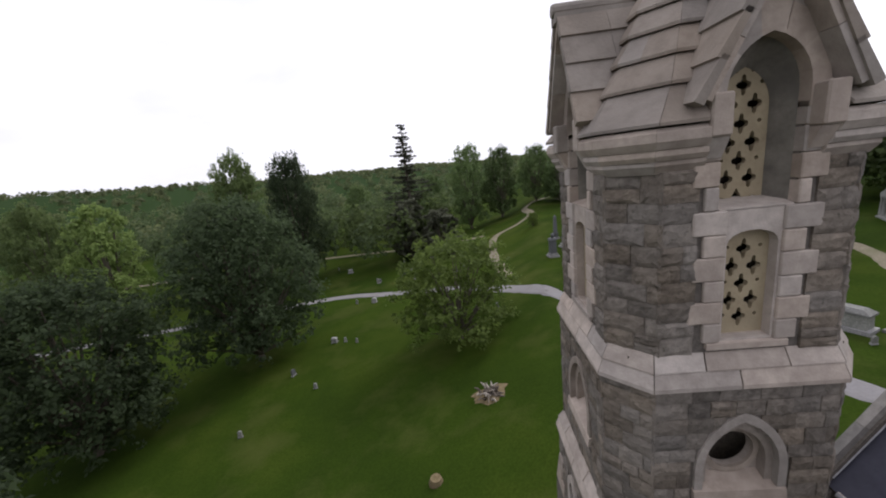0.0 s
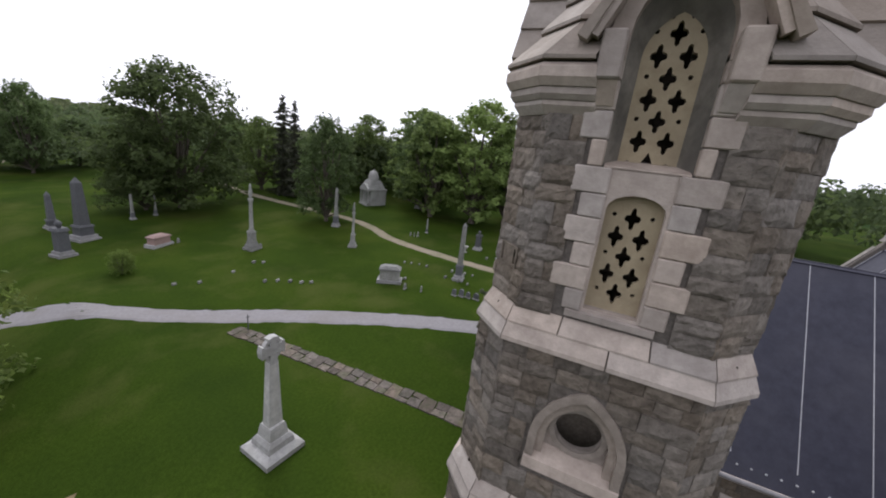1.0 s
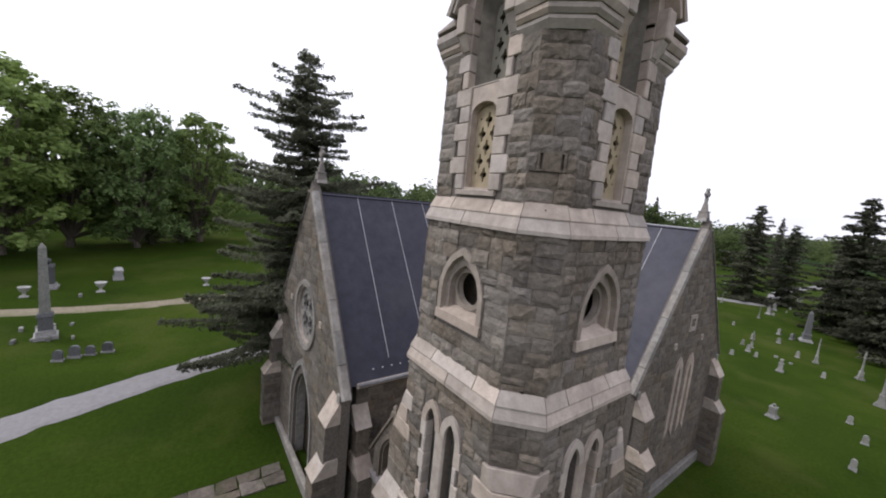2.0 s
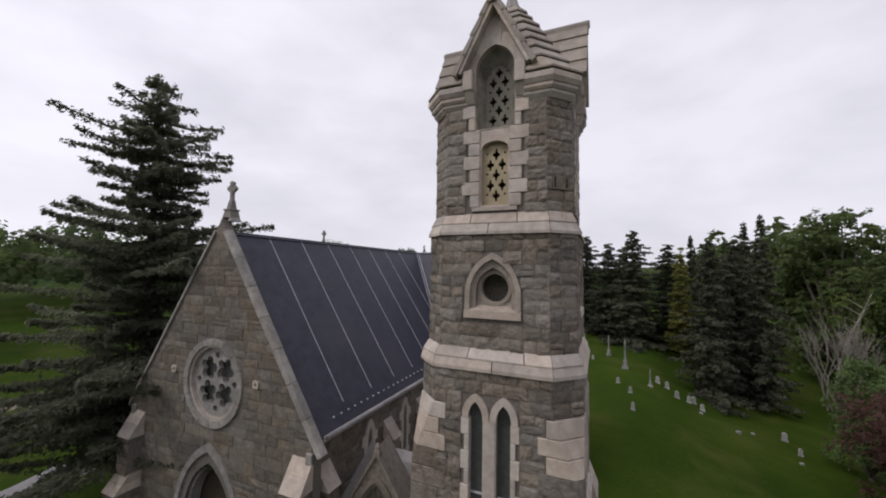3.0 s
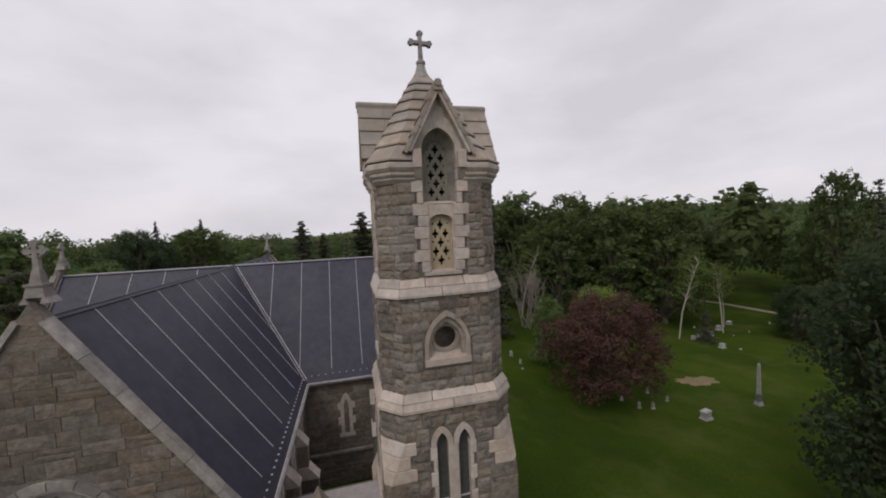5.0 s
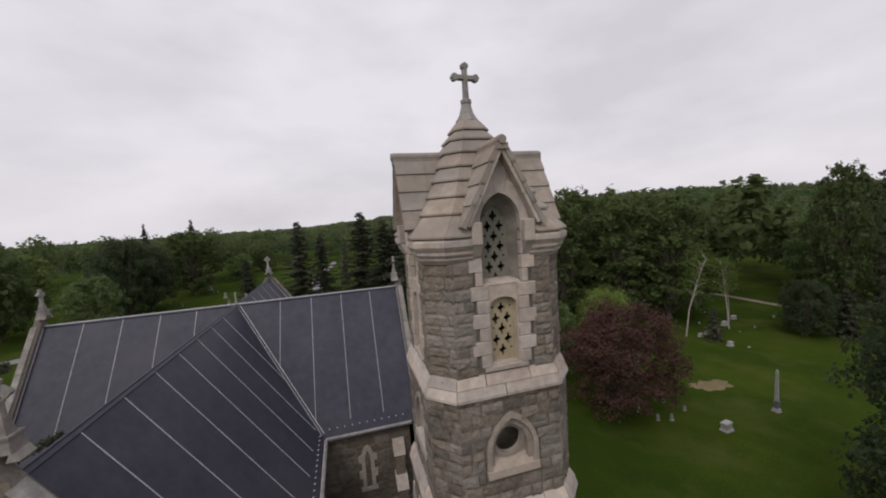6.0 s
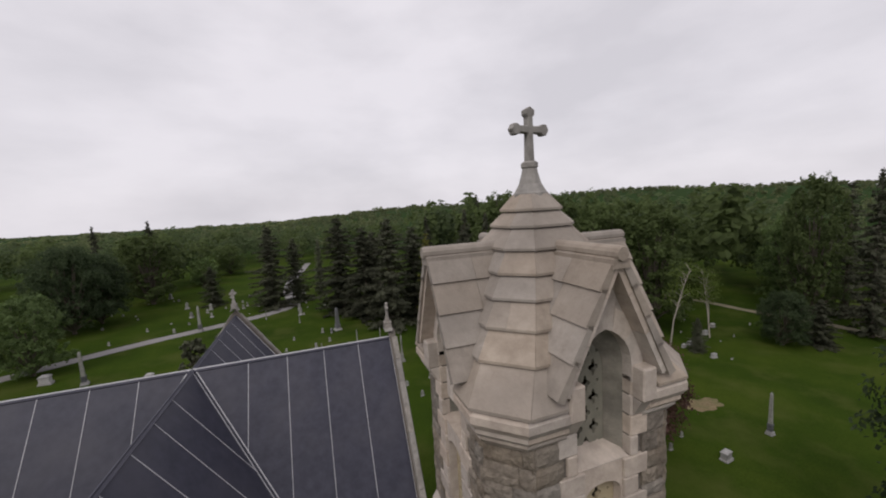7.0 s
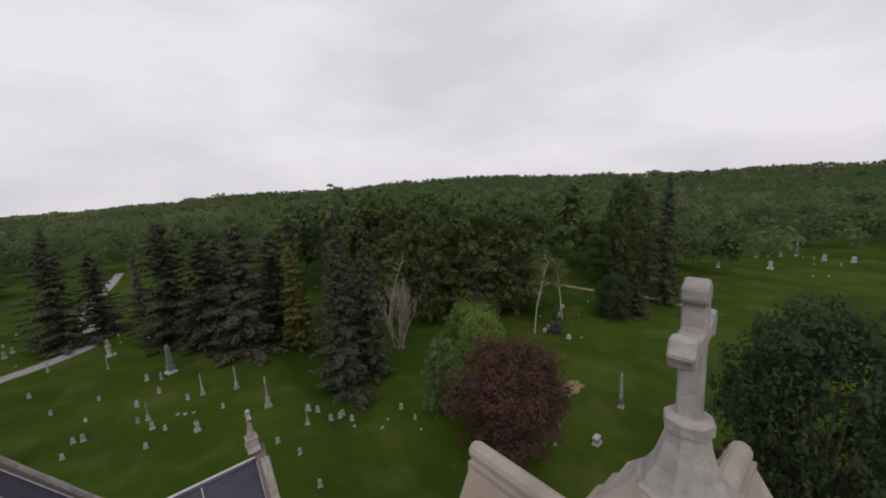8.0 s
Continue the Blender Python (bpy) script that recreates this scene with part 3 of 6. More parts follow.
for row in range(1, 8):
    zz = 12.97 + 0.222 * row
    xs_ = (-0.14, 0.14) if row % 2 and row < 7 else (-0.09, 0.09) if row % 2 else (0,)
    holes += [tall_foil(0.088 if row < 7 else 0.06, 0.125 if row < 7 else 0.09, x, zz) for x in xs_]
    if len(xs_) == 1 and row < 7:
        holes += [circle(0.026, x, zz + 0.02, 8) for x in (-0.21, 0.21)]
up_panel = plate(arch(0.40, 12.8, 13.98, 14.66, 8), holes, -1.235, -1.17)
up_ob = part("pierced_panel", up_panel, panel_stone, tower, "weathered panel pierced with quatrefoils, greyed with painted shade")
# the south panel alone is painted in the shade tone; its copies stay ochre
up_ob.material_slots[0].link = "OBJECT"
up_ob.material_slots[0].material = panel_grey
bel_parts.append(("pierced_panel", up_ob))
# smooth reveal of the upper light, coloured dark for recess shade and soot alike
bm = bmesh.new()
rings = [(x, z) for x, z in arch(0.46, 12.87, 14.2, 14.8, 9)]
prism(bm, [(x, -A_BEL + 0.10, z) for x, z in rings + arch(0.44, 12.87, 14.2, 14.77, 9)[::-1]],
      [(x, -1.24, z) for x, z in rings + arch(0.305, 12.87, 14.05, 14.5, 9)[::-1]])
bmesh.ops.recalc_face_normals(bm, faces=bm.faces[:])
bel_parts.append(("inner_jamb", part("inner_jamb", bm, sooty_shaded_stone, tower, "splayed reveal, dark with weathering and painted-in shade")))
# sloped sill under it
bm = bmesh.new()
prism(bm, [(-0.425, -A_BEL - 0.02, 12.868), (-0.425, -1.2, 12.868), (-0.425, -1.2, 12.965), (-0.425, -A_BEL - 0.02, 12.885)],
      [(0.425, -A_BEL - 0.02, 12.868), (0.425, -1.2, 12.868), (0.425, -1.2, 12.965), (0.425, -A_BEL - 0.02, 12.885)])
bmesh.ops.recalc_face_normals(bm, faces=bm.faces[:])
bel_parts.append(("upper_sill", part("upper_sill", bm, ashlar, tower)))
# stone infill round the lower panel, with a low arched head
top_arc = [(0.30 * math.cos(radians(a)), 12.43 + 0.17 * math.sin(radians(a))) for a in range(0, 181, 20)]
bm = plate([(-0.38, 11.12), (0.38, 11.12), (0.38, 12.86), (-0.38, 12.86)], [[(-0.30, 11.17), (0.30, 11.17)] + top_arc], -A_BEL - 0.01, -1.37)
bel_parts.append(("transom", part("transom", bm, ashlar, tower)))
bm = bmesh.new()
prism(bm, [(-0.5, -A_BEL - 0.06, 11.04), (-0.5, -1.22, 11.04), (-0.5, -1.22, 11.24), (-0.5, -A_BEL - 0.06, 11.12)],
      [(0.5, -A_BEL - 0.06, 11.04), (0.5, -1.22, 11.04), (0.5, -1.22, 11.24), (0.5, -A_BEL - 0.06, 11.12)])
bmesh.ops.recalc_face_normals(bm, faces=bm.faces[:])
bel_parts.append(("window_sill", part("window_sill", bm, ashlar, tower)))
# quoins up the jambs, long and short
z, long_one = 11.13, False
for h in (0.27, 0.3, 0.28, 0.31, 0.28, 0.3, 0.29, 0.3, 0.3, 0.28):
    for sx in (-1, 1):
        w = (0.74 if long_one else 0.58) + rng.uniform(-0.03, 0.03)
        inner = 0.33 if z < 12.6 else 0.445
        if z > 13.3:
            w = 0.645
        bm = bmesh.new()
        box(bm, min(sx * inner, sx * w), max(sx * inner, sx * w), -A_BEL - 0.05, -A_BEL + 0.12, z + 0.004, z + h - 0.004, 0.014)
        bel_parts.append(("quoin", part("quoin", bm, ashlar, tower)))
    z += h
    long_one = not long_one
# smooth stones round the arch head, cut to the gable, with a keystone piece at the top
arc = arch(0.445, 13.96, 14.2, 14.772, 6)[::-1]
cuts = [(0, 4), (4, 6), (6, 8), (8, 10), (10, len(arc) - 1)]
for a, b in cuts:
    inner = arc[a:b + 1]
    rise = lambda x: 15.58 - 1.93 * abs(x)
    outer = []
    for x, z in inner:
        ox = x * 1.45
        outer.append((ox, min(rise(ox), max(z + 0.3, 13.96)) if abs(x) < 0.38 else max(13.96, min(rise(ox), z))))
    if a == 4 or b == 8:
        outer = [(x, rise(x)) for x, _ in outer]
    loop = inner + outer[::-1]
    bm = bmesh.new()
    prism(bm, [(x, -A_BEL - 0.06, z) for x, z in loop], [(x, -A_BEL + 0.1, z) for x, z in loop])
    bmesh.ops.recalc_face_normals(bm, faces=bm.faces[:])
    bel_parts.append(("voussoir", part("voussoir", bm, ashlar, tower)))
# gable facing behind them
bm = plate([(-0.655, 14.0), (-0.46, 14.0)] + [(x, z) for x, z in arch(0.46, 14.0, 14.2, 14.79, 6)[::-1][1:-1]] + [(0.46, 14.0), (0.655, 14.0), (0.655, 14.24), (0.0, 15.6), (-0.655, 14.24)], [], -A_BEL - 0.045, -A_BEL + 0.05)
bel_parts.append(("gable_facing", part("gable_facing", bm, ashlar, tower)))
# kneelers at the gable's feet and raking mouldings
for sx in (-1, 1):
    bm = bmesh.new()
    lo, hi = sorted((sx * 0.465, sx * 0.70))
    box(bm, lo, hi, -1.80, -1.3, 13.74, 14.2, 0.02)
    bel_parts.append(("kneeler", part("kneeler", bm, ashlar, tower)))
    bm = bmesh.new()
    lo, hi = sorted((sx * 0.47, sx * 0.69))
    prism(bm, [(lo, -1.76, 13.735), (lo, -1.5, 13.735), (lo, -1.5, 13.5), (lo, -1.63, 13.5)], [(hi, -1.76, 13.735), (hi, -1.5, 13.735), (hi, -1.5, 13.5), (hi, -1.63, 13.5)])
    bmesh.ops.recalc_face_normals(bm, faces=bm.faces[:])
    bel_parts.append(("corbel", part("corbel", bm, ashlar, tower)))
    dx, dz = 0.80, 1.6
    ln = math.hypot(dx, dz)
    nx, nz = dz / ln, dx / ln
    for t0, t1, th, y0, y1 in ((0.0, 0.36, 0.09, -1.84, -1.45), (0.365, 0.7, 0.09, -1.84, -1.45), (0.705, 1.0, 0.09, -1.84, -1.45)):
        a = (0.82 - dx * t0 * 1.02, 14.15 + dz * t0)
        b = (0.82 - dx * t1 * 1.02, 14.15 + dz * t1)
        loop = [a, b, (b[0] - nx * th, b[1] - nz * th), (a[0] - nx * th, a[1] - nz * th)]
        bm = bmesh.new()
        prism(bm, [(sx * x, y0, z) for x, z in loop], [(sx * x, y1, z) for x, z in loop])
        bmesh.ops.recalc_face_normals(bm, faces=bm.faces[:])
        bel_parts.append(("raking_stone", part("raking_stone", bm, ashlar, tower)))
# gable roof slabs in lapped courses, and the ridge roll
for sx in (-1, 1):
    for j in range(4):
        t0, t1 = j / 4, (j + 1) / 4 + 0.03
        a = (0.88 - 0.83 * t0, 14.10 + 1.64 * t0)
        b = (0.88 - 0.83 * t1, 14.10 + 1.64 * t1)
        nx, nz = 0.883, 0.468
        th0, th1 = 0.065, 0.025
        loop = [(a[0] - nx * 0.05, a[1] - nz * 0.05), (a[0] + nx * th0, a[1] + nz * th0), (b[0] + nx * th1, b[1] + nz * th1), (b[0] - nx * 0.05, b[1] - nz * 0.05)]
        for ya, yb in ((-1.87, -1.18), (-1.175, -0.2)):
            bm = bmesh.new()
            prism(bm, [(sx * x, ya, z) for x, z in loop], [(sx * x, yb, z) for x, z in loop])
            bmesh.ops.recalc_face_normals(bm, faces=bm.faces[:])
            bel_parts.append(("roof_slab", part("roof_slab", bm, roof_stone, tower)))
bm = bmesh.new()
tube(bm, [(0, -1.92, 15.78), (0, -1.88, 15.78), (0, -0.35, 15.78)], [0.085, 0.1, 0.1], 12)
box(bm, -0.13, 0.13, -1.89, -0.4, 15.6, 15.72)
bel_parts.append(("ridge_roll", part("ridge_roll", bm, roof_stone, tower, smooth=False)))
for k in range(1, 4):
    for nm, src in bel_parts:
        share(nm, src, tower, turn(k))

# plain dark box added behind the pierced panels so their holes read dark
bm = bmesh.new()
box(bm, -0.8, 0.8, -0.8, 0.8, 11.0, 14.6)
part("added_core", bm, dark_wood, tower, "dark core added inside the belfry to keep its openings dim")
# moulded cornice between the gables
for tier, pts in enumerate(([(1.57, 13.38), (1.65, 13.48), (1.65, 13.53), (1.3, 13.53), (1.3, 13.38)],
                            [(1.67, 13.534), (1.715, 13.59), (1.715, 13.66), (1.3, 13.66), (1.3, 13.534)],
                            [(1.735, 13.664), (1.79, 13.75), (1.79, 13.85), (1.74, 13.9), (1.3, 13.9), (1.3, 13.664)])):
    prof = ring_profile(pts, 1.78, 0.51)
    for s in range(8):
        spans = [(0.004, 0.996)] if s % 2 else [(0.0, 0.235), (0.765, 1.0)]
        for s0, s1 in spans:
            bm = bmesh.new()
            oct_block(bm, s, s0, s1, prof)
            bmesh.ops.recalc_face_normals(bm, faces=bm.faces[:])
            part("cornice_stone", bm, ashlar, tower)

# spirelet: lapped courses of roof stone on eight sides
LEVELS = [(13.9, 1.76, 0.52), (14.36, 1.47, 0.50), (14.73, 1.26, 0.45), (15.08, 1.07, 0.40), (15.40, 0.91, 0.36), (15.73, 0.74, 0.30), (16.05, 0.55, 0.23), (16.30, 0.40, 0.17), (16.58, 0.25, 0.105)]
for (z0, h0, c0), (z1, h1, c1) in zip(LEVELS, LEVELS[1:]):
    lift = 0.045
    prof = [(h0 + lift, z0 + 0.022, c0 + 0.03), (h0 + lift, z0 + 0.06, c0 + 0.03), (h1 + 0.004, z1 + 0.008, c1), (max(h1 - 0.25, 0.02), z1 + 0.008, max(0.005, c1 * 0.3)), (max(h0 - 0.3, 0.02), z0 + 0.022, max(0.005, c0 * 0.4))]
    for s in range(8):
        if s % 2:
            spans = [(0, 0.42), (0.42, 1)] if z0 in (14.73, 15.40) else [(0, 1)]
        elif h0 > 0.9:
            gw = 0.88 - 0.83 * max(0.0, z1 - 14.10) / 1.64
            a = max(0.0, 0.5 - 0.5 * (gw - 0.04) / (h0 - c0))
            spans = [(0, a), (1 - a, 1)] if a > 0.03 else []
        else:
            spans = [(0, 1)]
        for s0, s1 in spans:
            bm = bmesh.new()
            oct_block(bm, s, s0 + 0.002, s1 - 0.002, prof)
            bmesh.ops.recalc_face_normals(bm, faces=bm.faces[:])
            part("roof_slab", bm, roof_stone, tower)
bm = bmesh.new()
lathe(bm, [(0.29, 16.55), (0.29, 16.60), (0.26, 16.63), (0.185, 16.76), (0.135, 16.93), (0.12, 17.01), (0.14, 17.02), (0.14, 17.09), (0.10, 17.12)], seg=8)
part("spire_cap", bm, coping_stone, tower)


def cross_outline(w, arm, top, shaft, z_arm, flare=1.55):
    """A cross with lobed ends, from its foot up; half outline mirrored."""
    f = w * flare
    half = [(w * 1.15, shaft), (w * 0.9, z_arm - w), (arm - 0.16, z_arm - w), (arm - 0.13, z_arm - f), (arm - 0.05, z_arm - f), (arm - 0.03, z_arm - w * 0.8), (arm, z_arm),
            (arm - 0.03, z_arm + w * 0.8), (arm - 0.05, z_arm + f), (arm - 0.13, z_arm + f), (arm - 0.16, z_arm + w), (w * 0.9, z_arm + w), (w * 0.9, top - 0.16), (f, top - 0.13),
            (f, top - 0.05), (w * 0.8, top - 0.03), (0, top)]
    return half + [(-x, z) for x, z in half[-2::-1]]


bm = plate(cross_outline(0.055, 0.37, 17.98, 17.1, 17.62, 1.6), [], -0.065, 0.065)
bmesh.ops.bevel(bm, geom=[e for e in bm.edges if e.calc_face_angle(0) > 0.6], offset=0.012, segments=1, affect="EDGES")
part("finial_cross", bm, coping_stone, tower, "weathered stone cross with lobed arms").matrix_basis = pose(0, 0, 0, 0, 0, 5)

# belfry stones, each laid on its own
jobs = []
for i in range(8):
    m, half = side_frame(i, A_BEL, C_BEL)
    if i % 2 == 0:
        clear = [(-0.66, 0.66, 10.9, 13.6)]
        jobs.append((m, courses(-half - 0.035, half + 0.035, 10.97, 13.4, rng, clear, tall=(0.2, 0.3), wide=(0.24, 0.5))))
    else:
        jobs.append((m, courses(-half - 0.035, half + 0.035, 10.97, 13.4, rng, [(-0.2, 0.2, 11.44, 11.74)] if i == 1 else (), tall=(0.2, 0.3), wide=(0.28, 0.58))))
# a dressed stone with two narrow slots in the south-east corner
m, half = side_frame(1, A_BEL, C_BEL)
bm = plate([(-0.205, 11.45), (0.205, 11.45), (0.205, 11.73), (-0.205, 11.73)], [[(x - 0.022, 11.48), (x + 0.022, 11.48), (x + 0.022, 11.7), (x - 0.022, 11.7)] for x in (-0.15, 0.15)], -0.07, -0.004)
part("slotted_stone", bm, rubble, tower, "squared stone with two narrow dark slots").matrix_basis = m
BELFRY_JOBS = jobs

# ================= the chapel =================
chapel = thing("chapel", "cruciform grey stone chapel with steep dark seamed roofs", "chapel")
XS, YR, ZR, ZE, HW = -8.38, 10.85, 10.79, 5.40, 3.65
YS, XE, XW, YN = -1.57, -0.68, -15.8, 19.05       # planes of the four gables
RISE = (ZR - ZE) / HW
SL = math.hypot(HW, ZR - ZE)
NX, NZ = (ZR - ZE) / SL, HW / SL                   # outward normal of a slope, sideways and up

# each arm: the pose that takes local x across, local -y outward along the ridge, origin at the crossing, and the arm's length to the gable plane
ARMS = {"south": (Matrix.Translation((XS, YR, 0)), YR - YS), "east": (Matrix.Translation((XS, YR, 0)) @ turn(1), XE - XS),
        "north": (Matrix.Translation((XS, YR, 0)) @ turn(2), YN - YR), "west": (Matrix.Translation((XS, YR, 0)) @ turn(3), XS - XW)}


def slope_quad(y_far, lift0, lift1, sx, out=0.12):
    """Corners of one roof slope of an arm, from the valley to the gable."""
    pts = []
    for lift in (lift0, lift1):
        e = HW + out
        for x, y in ((0.0, 0.0), (0.0, -y_far), (e, -y_far), (e, -e)):
            z = ZR - x * RISE
            pts.append((sx * (x + NX * lift), y, z + NZ * lift))
    return pts


def along(sx, y, s, lift):
    """A point of a slope: y along the ridge, s metres down from the ridge."""
    x = s * NZ
    return (sx * (x + NX * lift), y, ZR - s * NX + NZ * lift)


for arm, (m, length) in ARMS.items():
    seen = arm in ("south", "east")
    y_far = length + 0.03
    for sx in (-1, 1):
        bm = bmesh.new()
        hexa(bm, slope_quad(y_far, -0.12, 0.0, sx))
        bmesh.ops.recalc_face_normals(bm, faces=bm.faces[:])
        ob = part("roof_slope", bm, lead, chapel)
        ob.matrix_basis = m
        # standing seams, stopping short of the eaves
        n = int((y_far - 1.0) / 1.45)
        for j in range(n):
            y = -y_far + 1.42 + j * 1.45
            s_end = SL - 0.42
            if -y < HW:
                s_end = min(s_end, (-y) / NZ - 0.12)
            if s_end < 0.5:
                continue
            bm = bmesh.new()
            w = 0.009
            hexa(bm, [along(sx, y - w, 0.1, 0.0), along(sx, y + w, 0.1, 0.0), along(sx, y + w, s_end, 0.0), along(sx, y - w, s_end, 0.0),
                      along(sx, y - w, 0.1, 0.014), along(sx, y + w, 0.1, 0.014), along(sx, y + w, s_end, 0.014), along(sx, y - w, s_end, 0.014)])
            bmesh.ops.recalc_face_normals(bm, faces=bm.faces[:])
            ob = part("roof_seam", bm, seam_metal, chapel)
            ob.matrix_basis = m
        # valley flashing
        if (arm, sx) in (("south", 1), ("east", -1), ("south", -1), ("west", 1), ("east", 1), ("north", -1), ("north", 1), ("west", -1)):
            bm = bmesh.new()
            pts = []
            for lift in (0.002, 0.02):
                for t, o in ((0.0, 0.05), (0.0, 0.072), (1.0, 0.072), (1.0, 0.05)):
                    s = t * SL * 0.995
                    x = s * NZ
                    pts.append(along(sx, -x - o * 1.6, s, lift))
            hexa(bm, pts)
            bmesh.ops.recalc_face_normals(bm, faces=bm.faces[:])
            ob = part("valley_flashing", bm, seam_metal, chapel)
            ob.matrix_basis = m
    # ridge cap
    bm = bmesh.new()
    hexa(bm, [(-0.035, -y_far, ZR - 0.07), (0.035, -y_far, ZR - 0.07), (0.035, 0, ZR - 0.07), (-0.035, 0, ZR - 0.07),
              (-0.02, -y_far, ZR + 0.02), (0.02, -y_far, ZR + 0.02), (0.02, 0, ZR + 0.02), (-0.02, 0, ZR + 0.02)])
    ob = part("ridge_cap", bm, lead if arm in ("south", "north") else seam_metal, chapel)
    ob.matrix_basis = m
    # side walls and eaves
    for sx in (-1, 1):
        lo, hi = sorted((sx * (HW - 0.45), sx * (HW - 0.1)))
        bm = bmesh.new()
        box(bm, lo, hi, -length + 0.3, -HW + 0.1, -1.5, ZE - 0.02)
        ob = part("side_wall", bm, mortar, chapel)
        ob.matrix_basis = m
        lo, hi = sorted((sx * (HW - 0.12), sx * (HW + 0.13)))
        bm = bmesh.new()
        box(bm, lo, hi, -length + 0.2, -HW - 0.14, ZE - 0.3, ZE - 0.13, 0.02)
        ob = part("eaves_cornice", bm, ashlar, chapel)
        ob.matrix_basis = m
        bm = bmesh.new()
        tube(bm, [(sx * (HW + 0.15), -length + 0.25, ZE - 0.18), (sx * (HW + 0.15), -HW - 0.2, ZE - 0.18)], [0.06, 0.06], 8)
        ob = part("gutter", bm, slate, chapel)
        ob.matrix_basis = m
# snow guards: small knobs along the eaves
bm = bmesh.new()
lathe(bm, [(0.024, 0.0), (0.03, 0.02), (0.02, 0.05)], seg=6)
knob = None
for arm, sx in (("south", 1), ("east", -1)):
    m, length = ARMS[arm]
    y = -HW - 0.3
    while y > -length + 0.5:
        p = along(sx, y, SL - 0.16, 0.0)
        mm = m @ Matrix.Translation(p) @ Matrix.Rotation(sx * math.atan2(NX, NZ), 4, "Y")
        if knob is None:
            knob = part("snow_guard", bm, seam_metal, chapel)
            knob.matrix_basis = mm
        else:
            share("snow_guard", knob, chapel, mm)
        y -= 0.32


def gable_outline(extra=0.0):
    g = HW + 0.25
    return [(-g, -1.5), (g, -1.5), (g, ZE - 0.15), (0, ZR + 0.36), (-g, ZE - 0.15)]


def celtic_cross(parent, m, h=1.45):
    """A wheel cross on a tapered stem above the apex."""
    bm = plate(cross_outline(0.055, 0.24, 1.35, 0.3, 1.02, 1.5), [], -0.06, 0.06)
    ob = part("finial_cross", bm, coping_stone, parent, "lichened stone wheel cross")
    ob.matrix_basis = m
    loop_a, loop_b = circle(0.19, 0, 1.02, 20), circle(0.135, 0, 1.02, 20)
    bm = plate(loop_a, [loop_b], -0.045, 0.045)
    part("cross_ring", bm, coping_stone, ob)
    bm = bmesh.new()
    block_stack(bm, [(0.2, 0.16, -0.25, 0.06), (0.19, 0.19, 0.06, 0.12), (0.12, 0.075, 0.12, 0.5)])
    ob = part("finial_base", bm, coping_stone, parent)
    ob.matrix_basis = m
    for sx in (-1, 1):
        bm = bmesh.new()
        prism(bm, [(sx * 0.18, -0.2, -0.22), (sx * 0.3, -0.2, -0.42), (sx * 0.1, -0.2, -0.42)], [(sx * 0.18, 0.2, -0.22), (sx * 0.3, 0.2, -0.42), (sx * 0.1, 0.2, -0.42)])
        bmesh.ops.recalc_face_normals(bm, faces=bm.faces[:])
        ob = part("gablet_stone", bm, coping_stone, parent)
        ob.matrix_basis = m


def in_gable(z):
    g = HW + 0.2
    return (-g, g) if z < ZE else (-(ZR + 0.2 - z) / RISE, (ZR + 0.2 - z) / RISE)


